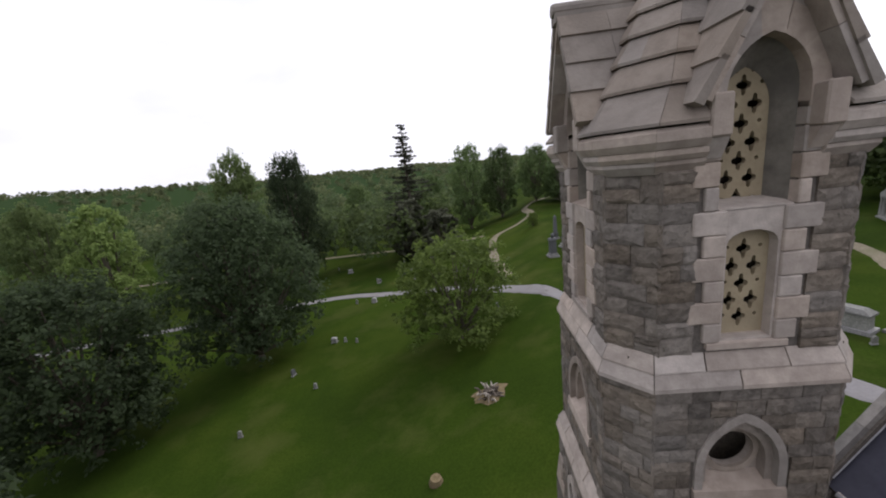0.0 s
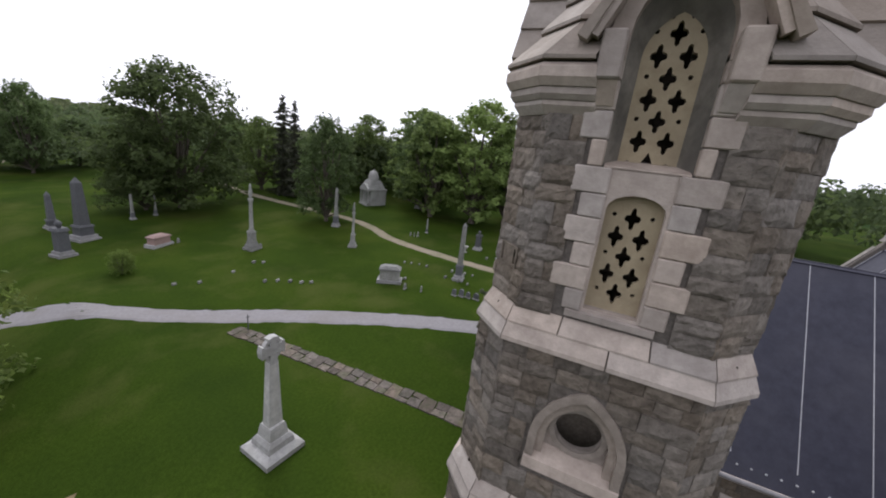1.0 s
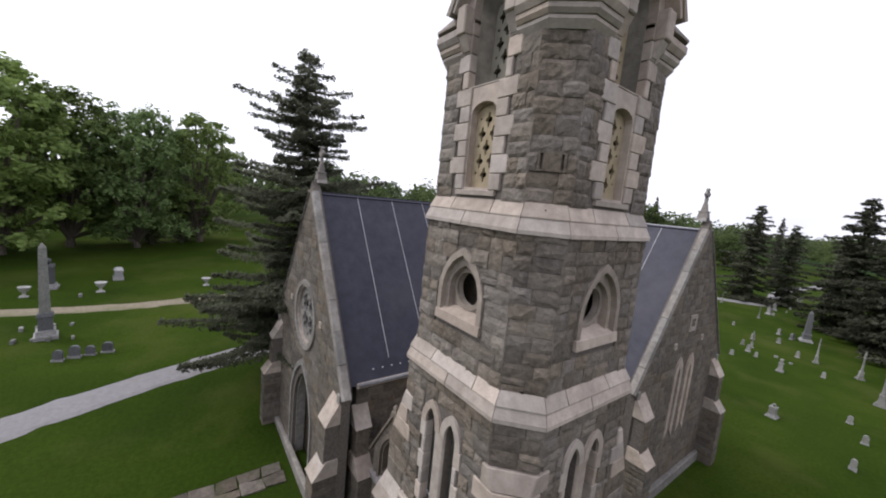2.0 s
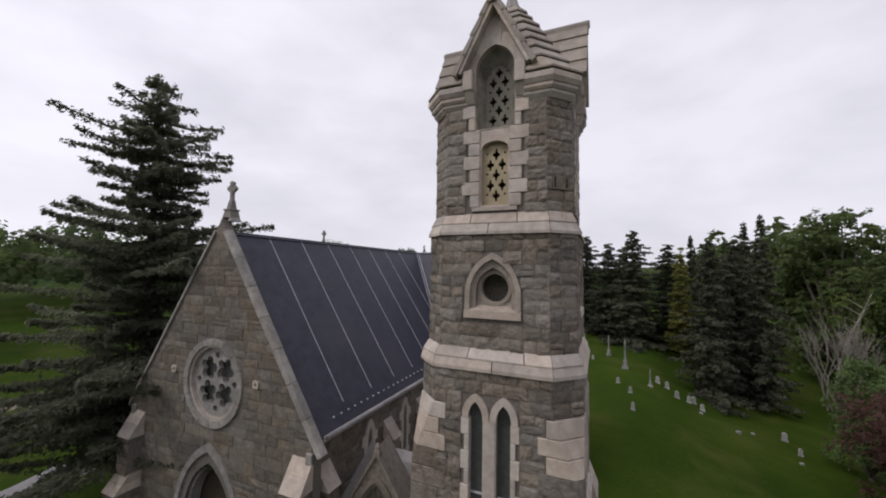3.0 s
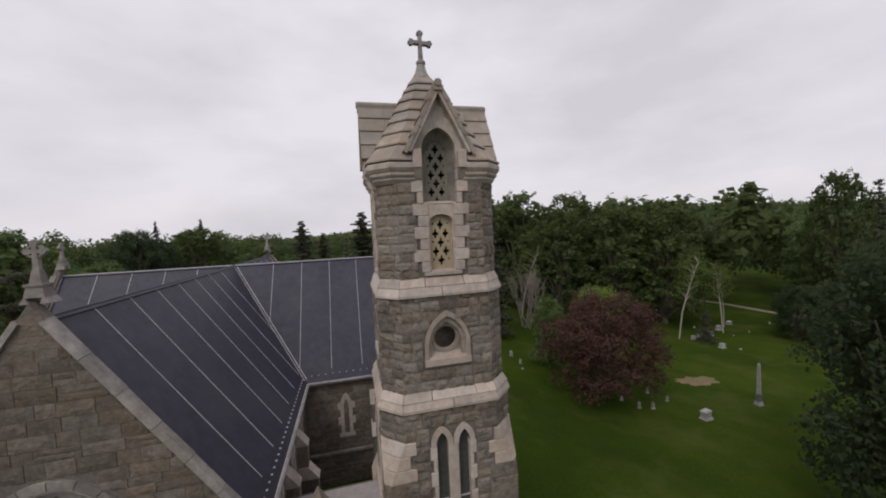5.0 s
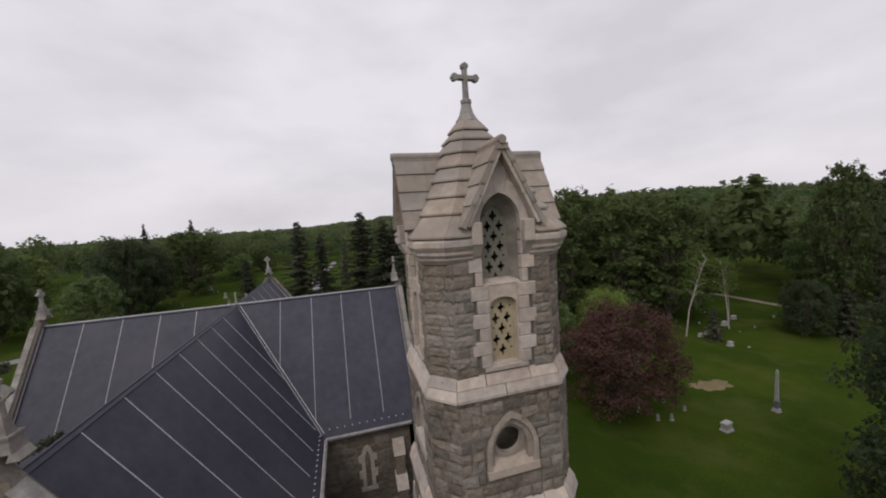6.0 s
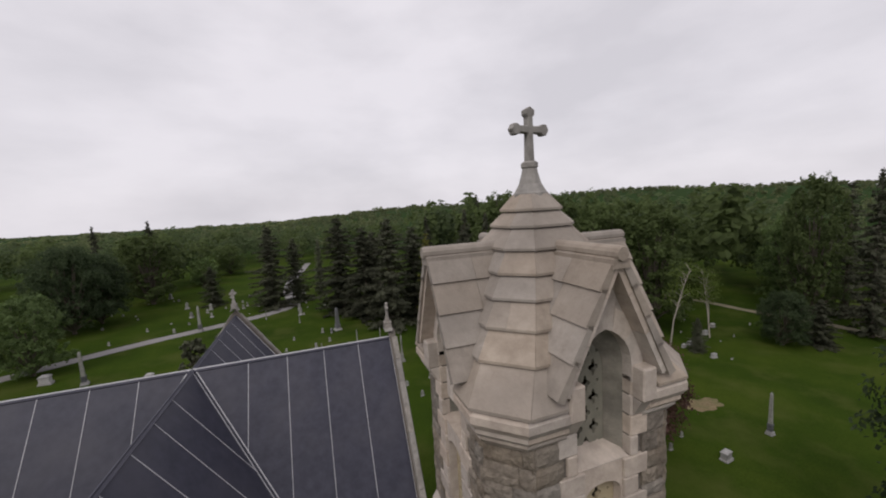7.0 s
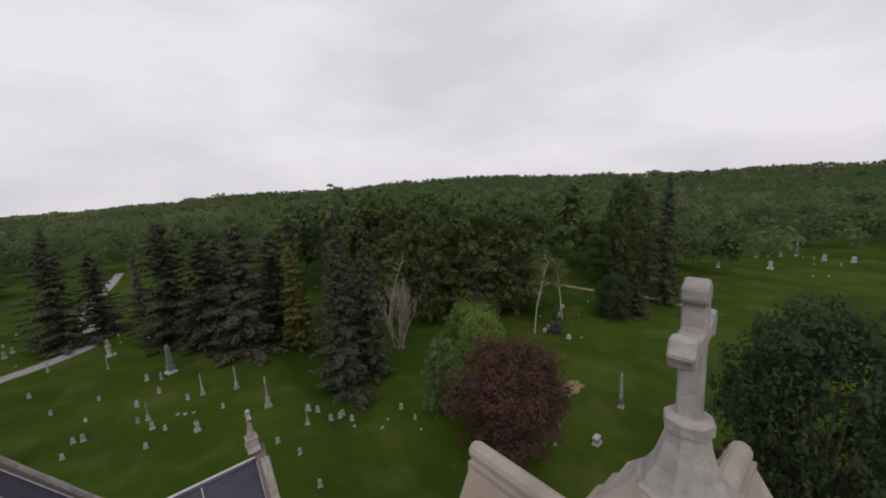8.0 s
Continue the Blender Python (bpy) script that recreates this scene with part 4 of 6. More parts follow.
grng = random.Random(23)
for arm, (m, length) in ARMS.items():
    mg = m @ Matrix.Translation((0, -length, 0))
    if arm == "south":
        holes = [circle(1.12, 0, 6.30, 32), arch(1.05, -1.45, 2.35, 4.0, 9)]
        clear = [(-0.8, 0.8, 5.06, 5.35), (-1.24, 1.24, 5.35, 7.22), (-0.8, 0.8, 7.22, 7.54), (-1.4, 1.4, -2, 3.0), (-1.1, 1.1, 3.0, 3.75), (-0.6, 0.6, 3.75, 4.4)]
    elif arm == "east":
        holes = [arch(0.16, 2.6, 4.9, 5.3, 6, -0.55), arch(0.16, 2.6, 4.9, 5.3, 6, 0.55), arch(0.09, 8.6, 8.95, 9.15, 4)]
        clear = [(-0.92, -0.18, 2.3, 5.5), (0.18, 0.92, 2.3, 5.5)]
    else:
        holes, clear = [], []
    ob = part("gable_wall", plate(gable_outline(), holes, -0.3, -0.03), mortar, chapel)
    ob.matrix_basis = mg
    stonework("stonework", [(mg @ Matrix.Translation((0, -0.3, 0)), courses(0, 0, -1.2, ZR + 0.1, grng, clear, tall=(0.2, 0.34), wide=(0.3, 0.85), slope=in_gable))],
              gable_stone, chapel, grng, depth=(0.012, 0.04), gap=0.008)
    # coping stones up both rakes, standing above the roof
    for sx in (-1, 1):
        n = 7
        run = SL + 0.45
        for j in range(n):
            s0, s1 = 0.12 + run * j / n, 0.12 + run * (j + 1) / n - 0.012
            bm = bmesh.new()
            y0, y1 = -0.37, -0.09
            hexa(bm, [along(sx, y0, s1, 0.12), along(sx, y1, s1, 0.12), along(sx, y1, s0, 0.12), along(sx, y0, s0, 0.12),
                      along(sx, y0 + 0.04, s1, 0.25 + 0.014 * (j % 2)), along(sx, y1 - 0.03, s1, 0.25 + 0.014 * (j % 2)), along(sx, y1 - 0.03, s0, 0.25), along(sx, y0 + 0.04, s0, 0.25)])
            bmesh.ops.recalc_face_normals(bm, faces=bm.faces[:])
            ob = part("coping_stone", bm, coping_stone, chapel)
            ob.matrix_basis = mg
        # thin metal edge between roof and coping
        bm = bmesh.new()
        hexa(bm, [along(sx, -0.05, SL, 0.0), along(sx, -0.02, SL, 0.0), along(sx, -0.02, 0.1, 0.0), along(sx, -0.05, 0.1, 0.0),
                  along(sx, -0.05, SL, 0.06), along(sx, -0.02, SL, 0.03), along(sx, -0.02, 0.1, 0.03), along(sx, -0.05, 0.1, 0.06)])
        bmesh.ops.recalc_face_normals(bm, faces=bm.faces[:])
        ob = part("flashing", bm, seam_metal, chapel)
        ob.matrix_basis = mg
        # kneeler
        lo, hi = sorted((sx * (HW + 0.02), sx * (HW + 0.24)))
        bm = bmesh.new()
        box(bm, lo, hi, -0.38, 0.02, ZE - 0.62, ZE - 0.3, 0.03)
        ob = part("kneeler", bm, coping_stone, chapel)
        ob.matrix_basis = mg
        # buttress with two weathered offsets, on the face
        if arm in ("south", "east"):
            cx = sx * (HW - 0.1)
            bm = bmesh.new()
            box(bm, cx - 0.3, cx + 0.3, -1.0, -0.3, -2.5, 2.6)
            box(bm, cx - 0.28, cx + 0.28, -0.7, -0.3, 2.6, 4.2)
            pier = part("buttress", bm, mortar, chapel)
            pier.matrix_basis = mg
            for z0, ya, yb, hh in ((2.6, -1.04, -0.66, 0.5), (4.2, -0.74, -0.3, 0.75)):
                for piece in range(2):
                    f0, f1 = piece / 2, (piece + 1) / 2 - 0.01
                    bm = bmesh.new()
                    ya0, ya1 = ya + (yb - ya) * f0, ya + (yb - ya) * f1
                    pts = [(cx - 0.34, ya0, z0 + hh * f0), (cx - 0.34, -0.3, z0 + hh * f0), (cx - 0.34, -0.3, z0 + hh * f1), (cx - 0.34, ya1, z0 + hh * f1)]
                    prism(bm, pts, [(cx + 0.34, y, z) for _, y, z in pts])
                    bmesh.ops.recalc_face_normals(bm, faces=bm.faces[:])
                    part("buttress_cap", bm, ashlar, pier)
            stonework("stonework", [(mg @ Matrix.Translation((cx, -1.0, 0)), courses(-0.3, 0.3, -1.5, 2.6, grng)), (mg @ Matrix.Translation((cx, -0.7, 0)), courses(-0.28, 0.28, 2.65, 4.2, grng)),
                                    (mg @ Matrix.Translation((cx + 0.3, -0.65, 0)) @ turn(1), courses(-0.35, 0.35, -1.5, 2.6, grng)),
                                    (mg @ Matrix.Translation((cx - 0.3, -0.65, 0)) @ turn(3), courses(-0.35, 0.35, -1.5, 2.6, grng))], gable_stone, chapel, grng, depth=(0.012, 0.04))
    celtic_cross(chapel, mg @ Matrix.Translation((0, 0, ZR + 0.62)) @ Matrix.Diagonal((0.85, 0.85, 0.72, 1)))
    # plinth
    bm = bmesh.new()
    box(bm, -HW - 0.4, HW + 0.4, -0.5, -0.3, -2.0, 0.45, 0.04)
    ob = part("plinth", bm, coping_stone, chapel)
    ob.matrix_basis = mg

# rose window and portal of the south gable
mg = ARMS["south"][0] @ Matrix.Translation((0, -ARMS["south"][1], 0))


def gable_piece(name, bm, mat, label=""):
    ob = part(name, bm, mat, chapel, label)
    ob.matrix_basis = mg
    return ob


for j in range(16):
    a0, a1 = 2 * math.pi * j / 16 + 0.008, 2 * math.pi * (j + 1) / 16 - 0.008
    loop = [(r * math.cos(a), 6.30 + r * math.sin(a)) for r, a in ((1.28, a0), (1.28, (a0 + a1) / 2), (1.28, a1), (1.09, a1), (1.09, (a0 + a1) / 2), (1.09, a0))]
    bm = bmesh.new()
    prism(bm, [(x, -0.37, z) for x, z in loop], [(x, -0.05, z) for x, z in loop])
    bmesh.ops.recalc_face_normals(bm, faces=bm.faces[:])
    gable_piece("rose_voussoir", bm, coping_stone)
gable_piece("rose_moulding", plate(circle(1.10, 0, 6.30, 32), [circle(1.01, 0, 6.30, 32)], -0.3, 0.0), ashlar)
def petals(rad, cx, cz, lobes, turned, n=45):
    """An opening of round lobes that meet in cusps."""
    out = []
    for i in range(n):
        a = 2 * math.pi * i / n
        k = abs(math.cos(lobes * (a - turned) / 2)) ** 0.55
        out.append((cx + rad * (0.5 + 0.5 * k) * math.cos(a), cz + rad * (0.5 + 0.5 * k) * math.sin(a)))
    return out


holes = []
for a in (45, 135, 225, 315):
    cx, cz = 0.505 * math.cos(radians(a)), 6.30 + 0.505 * math.sin(radians(a))
    holes.append(petals(0.37, cx, cz, 5, radians(90 + a)))
for a in (0, 90, 180, 270):
    holes.append(circle(0.095, 0.775 * math.cos(radians(a)), 6.30 + 0.775 * math.sin(radians(a)), 10))
tracery = gable_piece("rose_tracery", plate(circle(1.02, 0, 6.30, 32), holes, -0.2, -0.06), coping_stone, "pale stone tracery of four cinquefoils")
bm = bmesh.new()
box(bm, -1.04, 1.04, 0.02, 0.05, 5.2, 7.4)
part("rose_glass", bm, dark_glass, tracery, "leaded glass, grey with sky reflection put into its colour")
for s_out, s_in, yf, yb in ((1.42, 1.26, -0.37, -0.05), (1.27, 1.12, -0.28, 0.05), (1.13, 0.98, -0.18, 0.15)):
    loop = arch(s_out, -1.4, 2.35, 2.35 + 1.58 * s_out, 10) + arch(s_in, -1.4, 2.35, 2.35 + 1.58 * s_in, 10)[::-1]
    bm = bmesh.new()
    prism(bm, [(x, yf, z) for x, z in loop], [(x, yb, z) for x, z in loop])
    bmesh.ops.recalc_face_normals(bm, faces=bm.faces[:])
    order = gable_piece("portal_order", bm, coping_stone)
bm = bmesh.new()
box(bm, -1.08, 1.08, 0.2, 0.26, -1.4, 4.2)
part("portal_door", bm, dark_wood, order, "dark wooden door in shade")
for sx in (-1, 1):
    bm = plate(foil(0.13, sx * 1.8, 6.5, 4, 24, 0.75, radians(45)), [foil(0.06, sx * 1.8, 6.5, 4, 16, 0.5)], -0.36, -0.2)
    gable_piece("quatrefoil_stone", bm, ashlar, "pale stone quatrefoil")
# east gable: paired lancets
mg = ARMS["east"][0] @ Matrix.Translation((0, -ARMS["east"][1], 0))
for cx in (-0.55, 0.55):
    loop = arch(0.36, 2.3, 5.0, 5.75, 8, cx) + arch(0.13, 2.58, 4.9, 5.3, 8, cx)[::-1]
    bm = bmesh.new()
    prism(bm, [(x, -0.36, z) for x, z in loop], [(x, 0.0, z) for x, z in loop])
    bmesh.ops.recalc_face_normals(bm, faces=bm.faces[:])
    surround = gable_piece("lancet_surround", bm, ashlar)
    bm = bmesh.new()
    box(bm, cx - 0.17, cx + 0.17, 0.0, 0.03, 2.5, 5.35)
    part("lancet_glass", bm, dark_glass, surround, "leaded glass, grey with sky reflection put into its colour")
gable_piece("quatrefoil_panel", plate([(-0.33, 6.75), (0.33, 6.75), (0.33, 7.41), (-0.33, 7.41)], [foil(0.24, 0, 7.08, 4, 28, 0.6, radians(45))], -0.36, -0.2), ashlar, "pale square stone pierced by a quatrefoil")
for cx in (-1.3, 1.3):
    gable_piece("quatrefoil_stone", plate(foil(0.15, cx, 6.3, 4, 24, 0.75, radians(45)), [foil(0.07, cx, 6.3, 4, 16, 0.5)], -0.36, -0.2), ashlar, "pale stone quatrefoil")


# side walls that face the tower: coursed stone, lancets, buttresses
def wall_lancet(m, cx, z0=3.35, z1=4.75):
    """A small lancet with a toothed pale surround, let on to the wall face (local -y outward)."""
    m = m @ Matrix.Translation((cx, 0, 4.8)) @ Matrix.Diagonal((1.4, 1, 1.32, 1)) @ Matrix.Translation((-cx, 0, -4.8))
    outer = [(cx - 0.26, z0 - 0.12), (cx + 0.26, z0 - 0.12), (cx + 0.26, z0 + 0.02), (cx + 0.2, z0 + 0.02), (cx + 0.2, z0 + 0.35), (cx + 0.29, z0 + 0.35), (cx + 0.29, z0 + 0.62),
             (cx + 0.2, z0 + 0.62), (cx + 0.2, z0 + 0.92), (cx + 0.29, z0 + 0.92), (cx + 0.29, z0 + 1.12), (cx + 0.19, z0 + 1.18), (cx + 0.1, z1 + 0.02), (cx, z1 + 0.1)]
    outer += [(2 * cx - x, z) for x, z in outer[-2:1:-1]]
    ob = part("lancet_surround", plate(outer, [arch(0.085, z0, z1 - 0.4, z1 - 0.1, 6, cx)], -0.07, 0.1), ashlar, chapel)
    ob.matrix_basis = m
    bm = bmesh.new()
    box(bm, cx - 0.09, cx + 0.09, 0.04, 0.06, z0, z1 - 0.05)
    part("lancet_glass", bm, dark_glass, ob, "leaded glass, grey with sky reflection put into its colour")


def wall_buttress(m, cx):
    bm = bmesh.new()
    box(bm, cx - 0.22, cx + 0.22, -0.75, 0.0, -1.5, 2.5)
    box(bm, cx - 0.2, cx + 0.2, -0.42, 0.0, 2.5, 3.9)
    pier = part("buttress", bm, rubble_joined, chapel)
    pier.matrix_basis = m
    for z0, ya, yb, hh in ((2.5, -0.8, -0.42, 0.5), (3.9, -0.46, 0.0, 0.6)):
        bm = bmesh.new()
        pts = [(cx - 0.26, ya, z0), (cx - 0.26, 0, z0), (cx - 0.26, 0, z0 + hh), (cx - 0.26, yb, z0 + hh)]
        prism(bm, pts, [(cx + 0.26, y, z) for _, y, z in pts])
        bmesh.ops.recalc_face_normals(bm, faces=bm.faces[:])
        part("buttress_cap", bm, ashlar, pier)


# east wall of the south arm: local x runs north
m_sw = Matrix.Translation((XS + HW - 0.1, 0, 0)) @ turn(1)
stonework("stonework", [(m_sw, courses(YS + 0.3, YR - HW, -1.0, ZE - 0.3, grng, tall=(0.17, 0.3), wide=(0.3, 0.75)))], gable_stone, chapel, grng, depth=(0.012, 0.04))
for y in (1.0, 3.3, 5.6):
    wall_lancet(m_sw, y)
for y in (YS + 0.42, 2.1, 4.5):
    wall_buttress(m_sw, y)
# south wall of the east arm
m_es = Matrix.Translation((0, YR - HW + 0.1, 0))
stonework("stonework", [(m_es, courses(XS + HW, XE - 0.3, -1.0, ZE - 0.3, grng, tall=(0.17, 0.3), wide=(0.3, 0.75)))], gable_stone, chapel, grng, depth=(0.012, 0.04))
wall_lancet(m_es @ Matrix.Translation((0, 0, -0.38)), -2.95)
wall_buttress(m_es, -1.55)
bm = bmesh.new()
box(bm, XS + HW, XE - 0.3, YR - HW - 0.05, YR - HW + 0.1, 1.55, 1.7, 0.02)
part("string_band", bm, coping_stone, chapel)

# low vestibule between the south arm and the tower: plain slab roof, gabled porch with a pointed arch
vest = thing("vestibule", "low stone vestibule with slab roof and gabled porch beside the tower", "porch")
bm = bmesh.new()
box(bm, -4.83, -1.82, -0.85, 2.9, -1.5, 2.9)
part("wall", bm, gable_stone, vest)
for ya, za, yb, zb in ((-1.0, 2.6, 0.05, 3.33), (0.06, 3.33, 1.1, 4.09), (3.1, 2.65, 1.11, 4.08)):
    bm = bmesh.new()
    hexa(bm, [(-4.83, ya, za - 0.1), (-1.82, ya, za - 0.1), (-1.82, yb, zb - 0.1), (-4.83, yb, zb - 0.1), (-4.83, ya, za + 0.02), (-1.82, ya, za + 0.02), (-1.82, yb, zb), (-4.83, yb, zb)])
    bmesh.ops.recalc_face_normals(bm, faces=bm.faces[:])
    part("roof_slab", bm, vest_roof, vest)
PX, PY = -3.42, -0.55
porch_pose = pose(PX, PY, -0.35, 0, 0, 15)
gable = part("porch_gable", plate([(-0.72, 0), (0.72, 0), (0.72, 3.85), (0, 5.12), (-0.72, 3.85)], [arch(0.36, 1.2, 3.75, 4.4, 8)], -0.2, 0.15), rubble, vest)
gable.matrix_basis = porch_pose
for s_out, s_in, yf, yb in ((0.5, 0.4, -0.27, -0.1), (0.41, 0.33, -0.2, 0.0)):
    loop = arch(s_out, 1.2, 3.75, 3.75 + 1.75 * s_out, 8) + arch(s_in, 1.2, 3.75, 3.75 + 1.8 * s_in, 8)[::-1]
    bm = bmesh.new()
    prism(bm, [(x, yf, z) for x, z in loop], [(x, yb, z) for x, z in loop])
    bmesh.ops.recalc_face_normals(bm, faces=bm.faces[:])
    part("porch_arch", bm, porch_stone, gable)
bm = bmesh.new()
for j in range(5):
    box(bm, -0.36 + 0.145 * j, -0.225 + 0.145 * j, 0.02, 0.07, 1.2, 4.4)
part("door_leaf", bm, louvre_wood, gable, "weathered boarded door")
for sx in (-1, 1):
    # roof of the porch and its raised gable coping
    for name, ya, yb, lift, th, mat in (("porch_roof", -0.02, 0.8, 0.0, 0.1, porch_stone), ("porch_coping", -0.27, -0.03, 0.03, 0.07, porch_stone)):
        pts = [(sx * 0.86, 3.62 + lift), (0, 5.12 + lift), (0, 5.12 + lift + th * 1.6), (sx * (0.86 + th * 0.8), 3.66 + lift)]
        bm = bmesh.new()
        prism(bm, [(x, ya, z) for x, z in pts], [(x, yb, z) for x, z in pts])
        bmesh.ops.recalc_face_normals(bm, faces=bm.faces[:])
        ob = part(name, bm, mat, vest)
        ob.matrix_basis = porch_pose
bm = bmesh.new()
block_stack(bm, [(0.1, 0.08, 5.1, 5.26), (0.055, 0.045, 5.26, 5.36), (0.065, 0.02, 5.36, 5.44)])
ob = part("porch_finial", bm, porch_stone, vest)
ob.matrix_basis = porch_pose @ Matrix.Translation((0, -0.17, 0))

# belfry stones, one by one
stones_apart(BELFRY_JOBS, tower, rng)

# ================= ground, roads and paths =================
def grass_material():
    m = bpy.data.materials.new("mown_grass")
    m.use_nodes = True
    n, l = m.node_tree.nodes, m.node_tree.links
    b = n["Principled BSDF"]
    b.inputs["Roughness"].default_value = 0.95
    b.inputs["Specular IOR Level"].default_value = 0.02
    geo = n.new("ShaderNodeNewGeometry")

    def noise_at(scale, detail=6.0):
        t = n.new("ShaderNodeTexNoise")
        t.inputs["Scale"].default_value, t.inputs["Detail"].default_value, t.inputs["Roughness"].default_value = scale, detail, 0.6
        l.new(geo.outputs["Position"], t.inputs["Vector"])
        return t.outputs["Fac"]

    def ramp_of(src, stops):
        r = n.new("ShaderNodeValToRGB")
        while len(r.color_ramp.elements) < len(stops):
            r.color_ramp.elements.new(0.5)
        for e, (p, c) in zip(r.color_ramp.elements, stops):
            e.position, e.color = p, (*c, 1)
        l.new(src, r.inputs[0])
        return r.outputs[0]

    broad = ramp_of(noise_at(0.09), [(0.3, (0.021, 0.038, 0.006)), (0.5, (0.031, 0.053, 0.007)), (0.7, (0.047, 0.068, 0.010))])
    fine = ramp_of(noise_at(7.0, 10.0), [(0.3, (0.55, 0.55, 0.55)), (0.7, (1.3, 1.3, 1.2))])
    mul = n.new("ShaderNodeMix")
    mul.data_type, mul.blend_type = "RGBA", "MULTIPLY"
    mul.inputs["Factor"].default_value = 0.5
    l.new(broad, mul.inputs["A"]), l.new(fine, mul.inputs["B"])
    dry = n.new("ShaderNodeMapRange")
    dry.inputs["From Min"].default_value, dry.inputs["From Max"].default_value, dry.inputs["To Max"].default_value = 0.5, 0.72, 0.75
    l.new(noise_at(0.16, 7.0), dry.inputs["Value"])
    mx = n.new("ShaderNodeMix")
    mx.data_type = "RGBA"
    l.new(dry.outputs[0], mx.inputs["Factor"])
    l.new(mul.outputs["Result"], mx.inputs["A"])
    mx.inputs["B"].default_value = (0.066, 0.076, 0.020, 1)
    far = n.new("ShaderNodeVectorMath")
    far.operation = "LENGTH"
    l.new(geo.outputs["Position"], far.inputs[0])
    fr = n.new("ShaderNodeMapRange")
    fr.inputs["From Min"].default_value, fr.inputs["From Max"].default_value = 165, 205
    l.new(far.outputs["Value"], fr.inputs["Value"])
    wood = n.new("ShaderNodeMix")
    wood.data_type = "RGBA"
    l.new(fr.outputs[0], wood.inputs["Factor"])
    l.new(mx.outputs["Result"], wood.inputs["A"])
    wood.inputs["B"].default_value = (0.022, 0.042, 0.012, 1)
    l.new(wood.outputs["Result"], b.inputs["Base Color"])
    bp = n.new("ShaderNodeBump")
    bp.inputs["Strength"].default_value, bp.inputs["Distance"].default_value = 0.5, 0.05
    l.new(noise_at(16.0, 8.0), bp.inputs["Height"])
    l.new(bp.outputs[0], b.inputs["Normal"])
    return m


grass = grass_material()
asphalt = material("worn_asphalt", (0.20, 0.19, 0.195), (0.245, 0.235, 0.24), 5, 0.95, 0.15, 40, (0.19, 0.175, 0.165), 0.4, 0.5)
gravel = material("tan_gravel", (0.17, 0.145, 0.10), (0.28, 0.24, 0.18), 6, 0.95, 0.4, 40, (0.12, 0.13, 0.06), 0.5, 0.5)
bare_earth = material("bare_sandy_earth", (0.12, 0.09, 0.045), (0.21, 0.165, 0.095), 4, 0.95, 0.5, 20, (0.08, 0.1, 0.03), 0.8, 0.5)
flag = material("brown_flagstone", (0.075, 0.062, 0.05), (0.165, 0.138, 0.115), 5, 0.9, 0.4, 25, (0.055, 0.07, 0.03), 1.5, 0.5, vary=0.3)

axis = [0.0]
step = 1.3
while axis[-1] < 2600:
    axis.append(axis[-1] + step)
    if axis[-1] > 60:
        step *= 1.18
axis = [-a for a in axis[:0:-1]] + axis
verts = [(x, y, terrain(x, y)) for y in axis for x in axis]
nn = len(axis)
faces = [(j * nn + i, j * nn + i + 1, (j + 1) * nn + i + 1, (j + 1) * nn + i) for j in range(nn - 1) for i in range(nn - 1)]
ground = from_arrays("ground", verts, faces, grass)
ground.data.polygons.foreach_set("use_smooth", [True] * len(ground.data.polygons))
tagged(ground, "rolling mown cemetery lawn running out to wooded hills", "lawn", kind="structure")


def smooth_line(pts, per=10):
    out = []
    p = [Vector((*q, 0)) for q in pts]
    p = [p[0] * 2 - p[1]] + p + [p[-1] * 2 - p[-2]]
    for i in range(1, len(p) - 2):
        for k in range(per):
            t = k / per
            a, b, c, d = p[i - 1], p[i], p[i + 1], p[i + 2]
            out.append(0.5 * ((2 * b) + (c - a) * t + (2 * a - 5 * b + 4 * c - d) * t * t + (3 * b - a - 3 * c + d) * t ** 3))
    out.append(p[-2])
    return out


def lane(name, pts, width, mat, label, category, lift=0.05, ragged=0.12):
    line = smooth_line(pts)
    r = random.Random(len(pts) + int(width * 10))
    verts, faces = [], []
    k = 6
    for i, c in enumerate(line):
        d = (line[min(i + 1, len(line) - 1)] - line[max(i - 1, 0)]).normalized()
        s = Vector((-d.y, d.x, 0))
        for j in range(k + 1):
            o = (j / k - 0.5) * width
            if j in (0, k):
                o += r.uniform(-ragged, ragged)
            q = c + s * o
            verts.append((q.x, q.y, terrain(q.x, q.y) + (lift if 0 < j < k else -0.02)))
    for i in range(len(line) - 1):
        for j in range(k):
            a = i * (k + 1) + j
            faces.append((a, a + 1, a + k + 2, a + k + 1))
    ob = from_arrays(name, verts, faces, mat)
    return tagged(ob, label, category, kind="structure")


lane("road", [(90, -32), (59, -42), (30, -50), (17.5, -48.2), (6, -43), (-1.6, -34), (-5.6, -26.8), (-8.6, -22.4), (-11.3, -18.6), (-14.8, -12.6), (-17.2, -7.4), (-19.4, -1), (-21, 8), (-24, 20), (-32, 36)], 2.0, asphalt,
     "narrow worn grey asphalt cemetery lane", "road")
lane("road", [(-52, 30), (-37.3, 43), (-27.5, 51.5), (-18.2, 58), (-12.4, 62.4), (-9.0, 67), (-9.2, 73), (-10.4, 82), (-10.6, 95), (-9, 110), (-7, 132)], 2.2, asphalt, "narrow worn grey asphalt lane among graves", "road")
lane("path", [(-40, -72), (-36.6, -55.6), (-35.2, -33), (-31.4, -24), (-29.8, -16), (-29.2, -9), (-29.8, -4), (-31, 6), (-34, 18)], 1.5, gravel, "tan gravel path through the graves", "path")
